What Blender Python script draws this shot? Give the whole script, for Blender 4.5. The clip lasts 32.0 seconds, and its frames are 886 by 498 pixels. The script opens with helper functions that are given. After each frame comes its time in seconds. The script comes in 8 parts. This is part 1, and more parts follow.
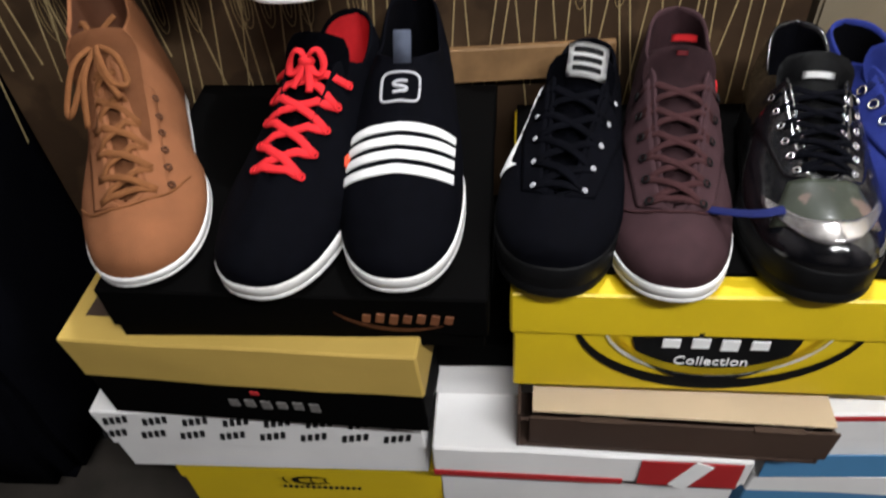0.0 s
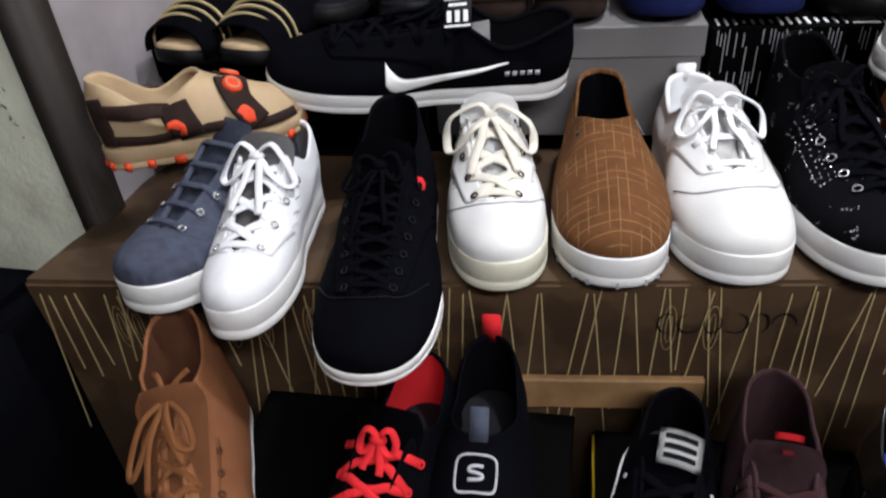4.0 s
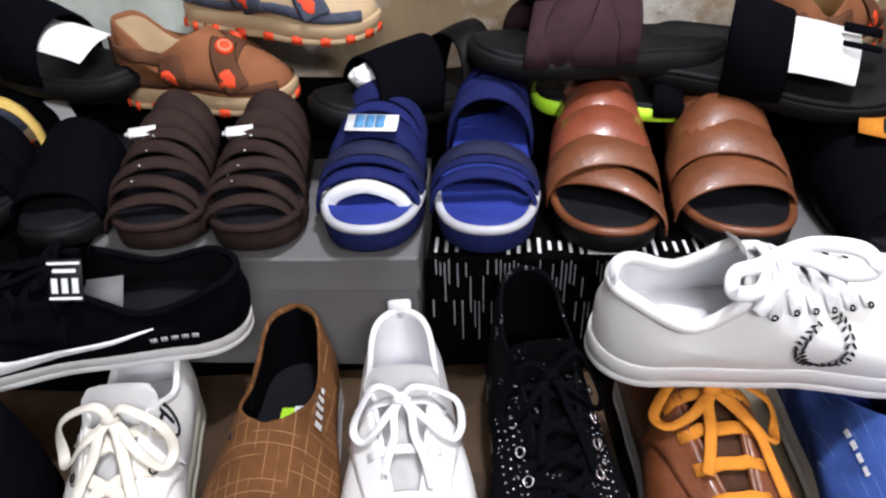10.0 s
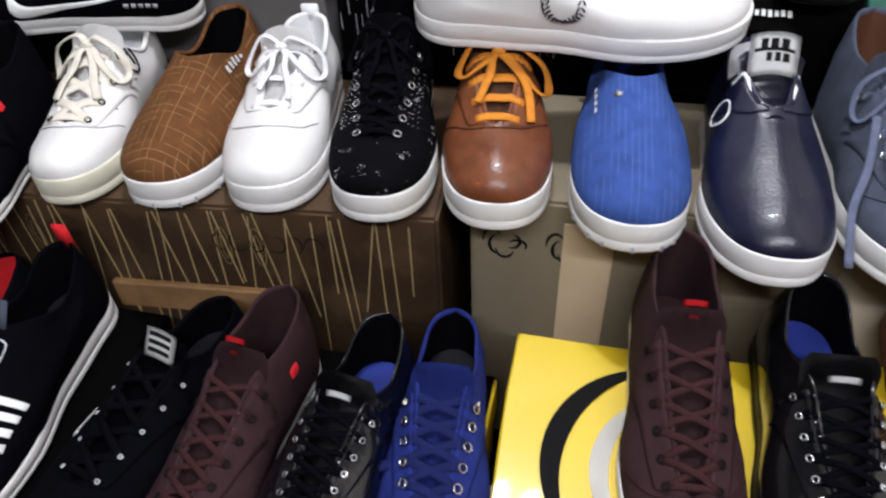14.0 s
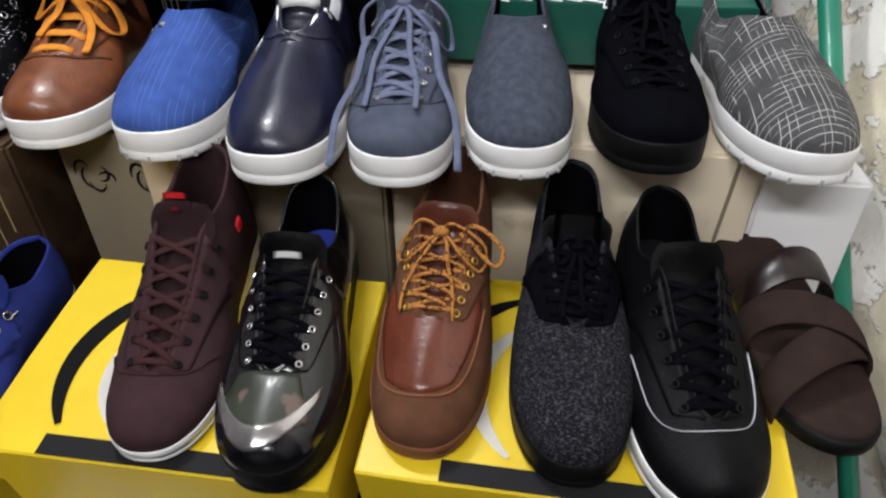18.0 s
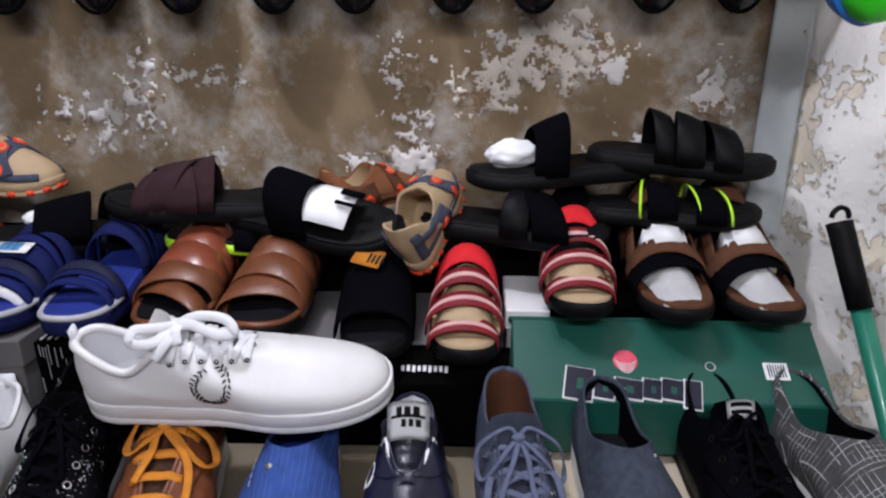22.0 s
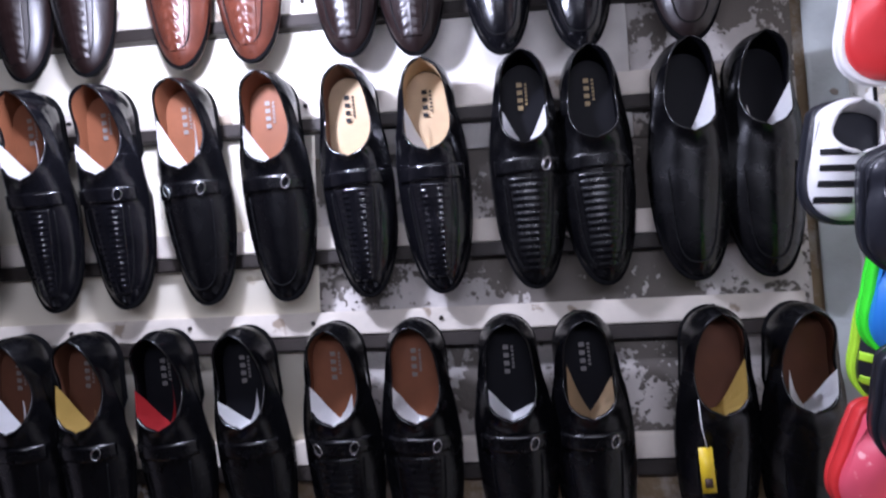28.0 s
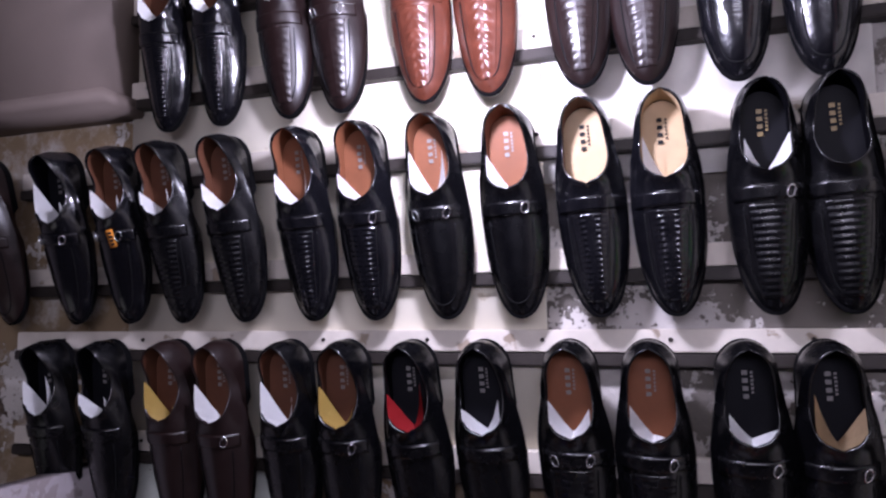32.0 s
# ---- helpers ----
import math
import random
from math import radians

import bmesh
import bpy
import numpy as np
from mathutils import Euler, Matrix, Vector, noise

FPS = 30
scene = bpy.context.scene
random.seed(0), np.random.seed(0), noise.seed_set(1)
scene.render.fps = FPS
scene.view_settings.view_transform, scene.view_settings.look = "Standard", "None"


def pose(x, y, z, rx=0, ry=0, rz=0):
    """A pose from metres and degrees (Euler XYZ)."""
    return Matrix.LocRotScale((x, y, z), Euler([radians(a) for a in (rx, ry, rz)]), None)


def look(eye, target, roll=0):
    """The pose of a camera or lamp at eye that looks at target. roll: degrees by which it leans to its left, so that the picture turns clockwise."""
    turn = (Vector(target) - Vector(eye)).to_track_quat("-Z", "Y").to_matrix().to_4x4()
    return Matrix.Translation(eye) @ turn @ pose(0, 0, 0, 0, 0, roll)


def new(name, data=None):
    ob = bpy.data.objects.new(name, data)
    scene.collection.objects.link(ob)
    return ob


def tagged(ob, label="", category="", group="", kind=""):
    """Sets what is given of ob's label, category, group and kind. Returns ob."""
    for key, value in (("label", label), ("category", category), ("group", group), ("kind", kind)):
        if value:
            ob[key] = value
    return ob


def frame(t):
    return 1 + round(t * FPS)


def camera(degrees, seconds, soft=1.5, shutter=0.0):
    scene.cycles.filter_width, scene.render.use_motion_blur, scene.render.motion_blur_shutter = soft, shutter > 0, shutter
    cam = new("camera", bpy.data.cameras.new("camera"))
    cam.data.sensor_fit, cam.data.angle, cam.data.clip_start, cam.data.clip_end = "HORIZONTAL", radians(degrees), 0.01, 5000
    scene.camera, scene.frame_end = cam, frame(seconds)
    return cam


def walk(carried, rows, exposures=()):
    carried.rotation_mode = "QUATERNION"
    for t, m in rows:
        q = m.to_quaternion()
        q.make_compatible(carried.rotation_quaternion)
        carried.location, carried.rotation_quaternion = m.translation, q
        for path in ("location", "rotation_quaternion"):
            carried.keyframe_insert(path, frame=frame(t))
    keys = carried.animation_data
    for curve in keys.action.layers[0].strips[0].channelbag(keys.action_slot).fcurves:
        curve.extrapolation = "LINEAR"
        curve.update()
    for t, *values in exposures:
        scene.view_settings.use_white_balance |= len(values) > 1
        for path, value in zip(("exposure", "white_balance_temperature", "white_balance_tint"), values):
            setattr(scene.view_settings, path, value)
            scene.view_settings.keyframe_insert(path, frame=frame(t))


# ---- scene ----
from mathutils.bvhtree import BVHTree

cam = camera(65.6, 32.0, 2.2, 0.4)
METRES, EYE, TILT, LEAN, TURN = 2.6, 0.95, -44.0, 3.5, 5.0
ROWS = [
    (0.0, 0.0, 0.0, 0.0, 0.0, 0.0, -0.0),
    (0.5, 0.0043, -0.0018, 0.0096, -0.74, 2.55, 1.1),
    (1.0, 0.005, 0.0008, 0.0171, -2.35, 2.9, 2.55),
    (1.5, 0.0006, 0.0054, 0.0265, 0.29, 3.09, -0.14),
    (2.0, 0.0002, 0.0104, 0.0369, 1.92, 4.56, -1.84),
    (2.5, -0.003, 0.012, 0.0478, 3.45, 5.61, -2.49),
    (3.0, -0.0062, 0.0134, 0.0626, 3.6, 7.13, -2.75),
    (3.5, -0.0082, 0.0125, 0.0758, 3.97, 8.28, -2.58),
    (4.0, -0.0104, 0.0069, 0.0864, 4.07, 9.83, -3.07),
    (4.5, -0.0114, 0.0047, 0.0988, 3.95, 11.27, -3.08),
    (6.5, 0.0084, 0.0269, 0.1414, 4.64, 10.04, -4.88),
    (7.0, 0.025, 0.0425, 0.1585, 5.19, 9.35, -8.01),
    (7.5, 0.0254, 0.0497, 0.1698, 4.47, 7.41, -6.99),
    (8.0, 0.0303, 0.0494, 0.1798, 3.59, 7.98, -6.03),
    (8.5, 0.0405, 0.0527, 0.1873, 2.03, 7.77, -5.05),
    (9.0, 0.0527, 0.0527, 0.1959, 0.69, 8.29, -3.46),
    (9.5, 0.0667, 0.0506, 0.203, -1.68, 9.63, -0.78),
    (10.0, 0.0767, 0.0508, 0.206, -2.22, 8.81, -0.12),
    (10.5, 0.0875, 0.046, 0.1987, -1.86, 8.11, -0.61),
    (11.0, 0.0939, 0.037, 0.1885, -1.68, 7.54, 0.71),
    (11.5, 0.1075, 0.0184, 0.1652, -2.19, 6.75, -1.71),
    (12.0, 0.1247, -0.0018, 0.1487, -0.85, 5.12, -1.43),
    (12.5, 0.1387, -0.0124, 0.1388, 3.05, 4.74, -3.76),
    (13.0, 0.1588, -0.0113, 0.1256, 4.93, 3.16, -6.67),
    (13.5, 0.1643, -0.0131, 0.1128, 5.46, 2.11, -6.85),
    (15.5, 0.2423, -0.0384, 0.0779, 2.52, 3.44, -4.97),
    (16.0, 0.2542, -0.0518, 0.0692, 2.61, 5.17, -4.77),
    (16.5, 0.2784, -0.0514, 0.0718, -0.76, 4.99, -1.94),
    (17.0, 0.3103, -0.038, 0.0701, -1.24, 5.16, -3.99),
    (17.5, 0.3329, -0.029, 0.0693, 0.95, 5.98, -4.43),
    (18.0, 0.3457, -0.0211, 0.0654, 1.42, 6.71, -4.93),
    (18.5, 0.3475, -0.0136, 0.0774, 1.19, 10.11, -3.38),
    (19.0, 0.3409, -0.0047, 0.0899, -1.08, 13.47, -1.9),
    (19.5, 0.3286, -0.0066, 0.0997, -2.02, 16.26, -1.91),
    (20.0, 0.3154, -0.0095, 0.1036, -2.3, 17.41, -2.58),
    (20.5, 0.3017, -0.0158, 0.1118, -4.17, 18.44, -0.18),
    (21.0, 0.2928, -0.0199, 0.1223, -4.43, 20.08, 0.89),
    (21.5, 0.2769, -0.0364, 0.1372, -3.43, 22.18, -0.03),
    (22.0, 0.2648, -0.0453, 0.149, -3.67, 23.96, -1.09),
    (22.5, 0.2592, -0.0521, 0.1567, -3.96, 25.31, -0.09),
    (23.0, 0.2535, -0.0594, 0.1718, -3.5, 27.66, -0.08),
    (23.5, 0.2518, -0.0699, 0.1847, -3.03, 30.87, -0.16),
    (24.0, 0.2502, -0.081, 0.1928, -2.61, 32.65, 0.08),
    (24.5, 0.2472, -0.0919, 0.1947, -2.22, 33.64, -0.09),
    (26.5, 0.2298, -0.1285, 0.2157, -1.94, 41.86, -1.72),
    (27.0, 0.2282, -0.1338, 0.2247, -1.14, 42.91, -0.99),
    (27.5, 0.2388, -0.1365, 0.2374, -1.31, 44.61, -0.75),
    (28.0, 0.2437, -0.1423, 0.2466, 0.32, 47.66, -1.41),
    (28.5, 0.2451, -0.1482, 0.2547, 1.4, 49.48, -1.66),
    (29.0, 0.2388, -0.1589, 0.2533, 2.49, 51.34, -3.21),
    (29.5, 0.23, -0.1634, 0.2513, 3.26, 51.66, -5.58),
    (30.0, 0.2234, -0.168, 0.2462, 4.46, 51.48, -7.04),
    (30.5, 0.2149, -0.1695, 0.2409, 5.79, 50.57, -8.45),
    (31.0, 0.2068, -0.1694, 0.2389, 6.19, 49.74, -8.99),
    (31.5, 0.1992, -0.1686, 0.2328, 6.74, 48.71, -9.66),
    (32.0, 0.1927, -0.1676, 0.2298, 7.58, 47.49, -10.69),
]
walk(cam, [(t, pose(0, 0, EYE, TILT, LEAN, TURN) @ pose(METRES * x, METRES * y, METRES * z, 90 + pitch, roll, yaw)) for t, x, y, z, yaw, pitch, roll in ROWS], ((0.0, 0.55, 6500, 10), (1.0, 0.25, 6450, 11), (1.5, 0.05, 6400, 11), (3.0, -0.25, 6300, 12), (4.0, 0.0, 6300, 12), (9.0, 0.05, 6300, 14), (10.5, 0.1, 6300, 14), (12.0, -0.35, 6300, 14), (13.0, -0.2, 6300, 14), (16.0, -0.1, 6300, 11), (17.0, 0.15, 6350, 11), (18.0, -0.1, 6400, 11), (20.0, -0.35, 6300, 13), (22.0, -0.65, 6100, 18), (23.0, -0.4, 6100, 18), (24.0, -0.15, 6000, 17), (27.0, -0.85, 5600, 26), (28.0, -1.0, 5600, 26), (29.0, -1.0, 5700, 30), (30.0, -1.0, 5800, 36), (32.0, -0.9, 5800, 36)))

# ---------- world and light ----------
world = bpy.data.worlds.new("world")
scene.world = world
world.use_nodes = True
world.node_tree.nodes["Background"].inputs[0].default_value = (0.75, 0.85, 1.0, 1)
world.node_tree.nodes["Background"].inputs[1].default_value = 0.015


def lamp(name, place, target, watts, size, colour, size_y=None):
    data = bpy.data.lights.new(name, "AREA")
    data.energy, data.color, data.size = watts, colour, size
    if size_y:
        data.shape, data.size_y = "RECTANGLE", size_y
    ob = new(name, data)
    ob.matrix_world = look(place, target)
    return ob


BULB = (0.29, 0.88, 2.09)
bulb_light = bpy.data.lights.new("bulb_light", "POINT")
bulb_light.energy, bulb_light.color, bulb_light.shadow_soft_size = 42.0, (0.92, 0.95, 1.0), 0.03
new("bulb_light", bulb_light).location = (BULB[0], BULB[1], BULB[2] - 0.06)
# added fill from the front, brightens the box fronts and the right wall
lamp("front_fill_light", (0.70, -0.48, 2.00), (0.70, 0.8, 0.7), 19.0, 1.3, (0.95, 0.98, 1.0), 0.06)
UPPER = (0.40, 0.98, 2.56)
upper_light = bpy.data.lights.new("upper_bulb_light", "POINT")
upper_light.energy, upper_light.color, upper_light.shadow_soft_size = 22.0, (0.93, 0.97, 1.0), 0.035
new("upper_bulb_light", upper_light).location = (UPPER[0], UPPER[1], UPPER[2] - 0.06)
scene.view_settings.exposure = 0.0


# ---------- materials ----------
def surface(name, colour, rough=0.6, vary=0.12, scale=40.0, bump=0.15, fine=400.0, metal=0.0, coat=0.0, second=None, second_scale=6.0, cut=0.55, emit=0.0, stretch=None):
    """A material with two scales of variation, a second colour in patches, and fine relief."""
    m = bpy.data.materials.new(name)
    m.use_nodes = True
    nt = m.node_tree
    b = nt.nodes["Principled BSDF"]
    tc = nt.nodes.new("ShaderNodeTexCoord")
    n1 = nt.nodes.new("ShaderNodeTexNoise")
    n1.inputs["Scale"].default_value, n1.inputs["Detail"].default_value = scale, 5
    nt.links.new(tc.outputs["Object"], n1.inputs["Vector"])
    ramp = nt.nodes.new("ShaderNodeMapRange")
    ramp.inputs[1].default_value, ramp.inputs[2].default_value = 0.3, 0.7
    ramp.inputs[3].default_value, ramp.inputs[4].default_value = 1 - vary, 1 + vary
    nt.links.new(n1.outputs["Fac"], ramp.inputs[0])
    base = nt.nodes.new("ShaderNodeRGB")
    base.outputs[0].default_value = (*colour, 1)
    last = base.outputs[0]
    if second:
        n3 = nt.nodes.new("ShaderNodeTexNoise")
        n3.inputs["Scale"].default_value, n3.inputs["Detail"].default_value = second_scale, 6
        if stretch:
            st = nt.nodes.new("ShaderNodeVectorMath")
            st.operation = "MULTIPLY"
            st.inputs[1].default_value = stretch
            nt.links.new(tc.outputs["Object"], st.inputs[0])
            nt.links.new(st.outputs[0], n3.inputs["Vector"])
        else:
            nt.links.new(tc.outputs["Object"], n3.inputs["Vector"])
        r3 = nt.nodes.new("ShaderNodeMapRange")
        r3.inputs[1].default_value, r3.inputs[2].default_value = cut, cut + 0.04
        nt.links.new(n3.outputs["Fac"], r3.inputs[0])
        mx = nt.nodes.new("ShaderNodeMix")
        mx.data_type = "RGBA"
        nt.links.new(r3.outputs[0], mx.inputs[0])
        nt.links.new(last, mx.inputs[6])
        mx.inputs[7].default_value = (*second, 1)
        last = mx.outputs[2]
    mul = nt.nodes.new("ShaderNodeVectorMath")
    mul.operation = "SCALE"
    nt.links.new(last, mul.inputs[0])
    nt.links.new(ramp.outputs[0], mul.inputs["Scale"])
    nt.links.new(mul.outputs[0], b.inputs["Base Color"])
    rr = nt.nodes.new("ShaderNodeMapRange")
    rr.inputs[3].default_value, rr.inputs[4].default_value = max(0.02, rough - 0.08), min(1, rough + 0.1)
    nt.links.new(n1.outputs["Fac"], rr.inputs[0])
    nt.links.new(rr.outputs[0], b.inputs["Roughness"])
    b.inputs["Metallic"].default_value = metal
    b.inputs["Specular IOR Level"].default_value = (0.03 if max(colour) < 0.02 else 0.12) if rough >= 0.74 else (0.12 if max(colour) < 0.02 else 0.3) if rough >= 0.5 else 0.5
    b.inputs["Coat Weight"].default_value = coat
    b.inputs["Coat Roughness"].default_value = 0.08
    if bump:
        n2 = nt.nodes.new("ShaderNodeTexNoise")
        n2.inputs["Scale"].default_value, n2.inputs["Detail"].default_value = fine, 3
        nt.links.new(tc.outputs["Object"], n2.inputs["Vector"])
        bp = nt.nodes.new("ShaderNodeBump")
        bp.inputs["Strength"].default_value, bp.inputs["Distance"].default_value = bump, 0.002
        nt.links.new(n2.outputs["Fac"], bp.inputs["Height"])
        nt.links.new(bp.outputs[0], b.inputs["Normal"])
    if emit:
        b.inputs["Emission Color"].default_value = (*colour, 1)
        b.inputs["Emission Strength"].default_value = emit
    return m


def plaid(name, ground, line, scale=60.0, rough=0.8, across=1.0, wob=0.8, thin=0.93):
    """Woven cloth with thin broken lines that run both ways."""
    m = surface(name, ground, rough, 0.18, 60, 0.4, 900)
    nt = m.node_tree
    b = nt.nodes["Principled BSDF"]
    tc = nt.nodes.new("ShaderNodeTexCoord")
    best = None
    for axis, amount in (("X", 1.0), ("Y", across)):
        if not amount:
            continue
        w = nt.nodes.new("ShaderNodeTexWave")
        w.bands_direction = axis
        w.inputs["Scale"].default_value, w.inputs["Distortion"].default_value = scale * amount, wob
        w.inputs["Detail"].default_value, w.inputs["Detail Scale"].default_value = 2, 0.4
        nt.links.new(tc.outputs["Object"], w.inputs["Vector"])
        r = nt.nodes.new("ShaderNodeMapRange")
        r.inputs[1].default_value, r.inputs[2].default_value = thin, thin + 0.05
        nt.links.new(w.outputs["Fac"], r.inputs[0])
        long = nt.nodes.new("ShaderNodeVectorMath")
        long.operation = "MULTIPLY"
        long.inputs[1].default_value = (64, 26, 10) if axis == "X" else (26, 64, 10)
        nt.links.new(tc.outputs["Object"], long.inputs[0])
        gate = nt.nodes.new("ShaderNodeTexNoise")
        gate.inputs["Scale"].default_value = 1.0
        nt.links.new(long.outputs[0], gate.inputs["Vector"])
        g = nt.nodes.new("ShaderNodeMapRange")
        g.inputs[1].default_value, g.inputs[2].default_value = 0.45, 0.53
        nt.links.new(gate.outputs["Fac"], g.inputs[0])
        mu = nt.nodes.new("ShaderNodeMath")
        mu.operation = "MULTIPLY"
        nt.links.new(r.outputs[0], mu.inputs[0])
        nt.links.new(g.outputs[0], mu.inputs[1])
        if best is None:
            best = mu.outputs[0]
        else:
            mxm = nt.nodes.new("ShaderNodeMath")
            mxm.operation = "MAXIMUM"
            nt.links.new(best, mxm.inputs[0])
            nt.links.new(mu.outputs[0], mxm.inputs[1])
            best = mxm.outputs[0]
    mx = nt.nodes.new("ShaderNodeMix")
    mx.data_type = "RGBA"
    nt.links.new(best, mx.inputs[0])
    nt.links.new(b.inputs["Base Color"].links[0].from_socket, mx.inputs[6])
    mx.inputs[7].default_value = (*line, 1)
    nt.links.new(mx.outputs[2], b.inputs["Base Color"])
    return m


def ridged(name, colour, rough, scale, axis="Y", depth=0.6, coat=0.3, checks=False):
    """Pressed leather: ridges across, or a woven grid."""
    m = surface(name, colour, rough, 0.2, 30, 0, coat=coat)
    nt = m.node_tree
    b = nt.nodes["Principled BSDF"]
    tc = nt.nodes.new("ShaderNodeTexCoord")
    w = nt.nodes.new("ShaderNodeTexWave")
    w.bands_direction = axis
    w.inputs["Scale"].default_value, w.inputs["Distortion"].default_value = scale, 1.2
    nt.links.new(tc.outputs["Object"], w.inputs["Vector"])
    height = w.outputs["Fac"]
    if checks:
        w2 = nt.nodes.new("ShaderNodeTexWave")
        w2.bands_direction = "X"
        w2.inputs["Scale"].default_value = scale * 0.8
        nt.links.new(tc.outputs["Object"], w2.inputs["Vector"])
        mu = nt.nodes.new("ShaderNodeMath")
        mu.operation = "MULTIPLY"
        nt.links.new(w.outputs["Fac"], mu.inputs[0])
        nt.links.new(w2.outputs["Fac"], mu.inputs[1])
        height = mu.outputs[0]
    bp = nt.nodes.new("ShaderNodeBump")
    bp.inputs["Strength"].default_value, bp.inputs["Distance"].default_value = depth, 0.003
    nt.links.new(height, bp.inputs["Height"])
    nt.links.new(bp.outputs[0], b.inputs["Normal"])
    return m


def glitter(name, colour, spark, rough=0.75, scale=420.0, cut=0.04):
    """Cloth set with tiny bright stones."""
    m = surface(name, colour, rough, 0.2, 40, 0.2, 700)
    nt = m.node_tree
    b = nt.nodes["Principled BSDF"]
    tc = nt.nodes.new("ShaderNodeTexCoord")
    v = nt.nodes.new("ShaderNodeTexVoronoi")
    v.inputs["Scale"].default_value = scale
    nt.links.new(tc.outputs["Object"], v.inputs["Vector"])
    r = nt.nodes.new("ShaderNodeMapRange")
    r.inputs[1].default_value, r.inputs[2].default_value = 0.30, 0.24
    nt.links.new(v.outputs["Distance"], r.inputs[0])
    g = nt.nodes.new("ShaderNodeTexNoise")
    g.inputs["Scale"].default_value = 60
    nt.links.new(tc.outputs["Object"], g.inputs["Vector"])
    gr = nt.nodes.new("ShaderNodeMapRange")
    gr.inputs[1].default_value, gr.inputs[2].default_value = 0.62, 0.68
    nt.links.new(g.outputs["Fac"], gr.inputs[0])
    mu = nt.nodes.new("ShaderNodeMath")
    mu.operation = "MULTIPLY"
    nt.links.new(r.outputs[0], mu.inputs[0])
    nt.links.new(gr.outputs[0], mu.inputs[1])
    mx = nt.nodes.new("ShaderNodeMix")
    mx.data_type = "RGBA"
    nt.links.new(mu.outputs[0], mx.inputs[0])
    nt.links.new(b.inputs["Base Color"].links[0].from_socket, mx.inputs[6])
    mx.inputs[7].default_value = (*spark, 1)
    nt.links.new(mx.outputs[2], b.inputs["Base Color"])
    nt.links.new(mu.outputs[0], b.inputs["Metallic"])
    return m


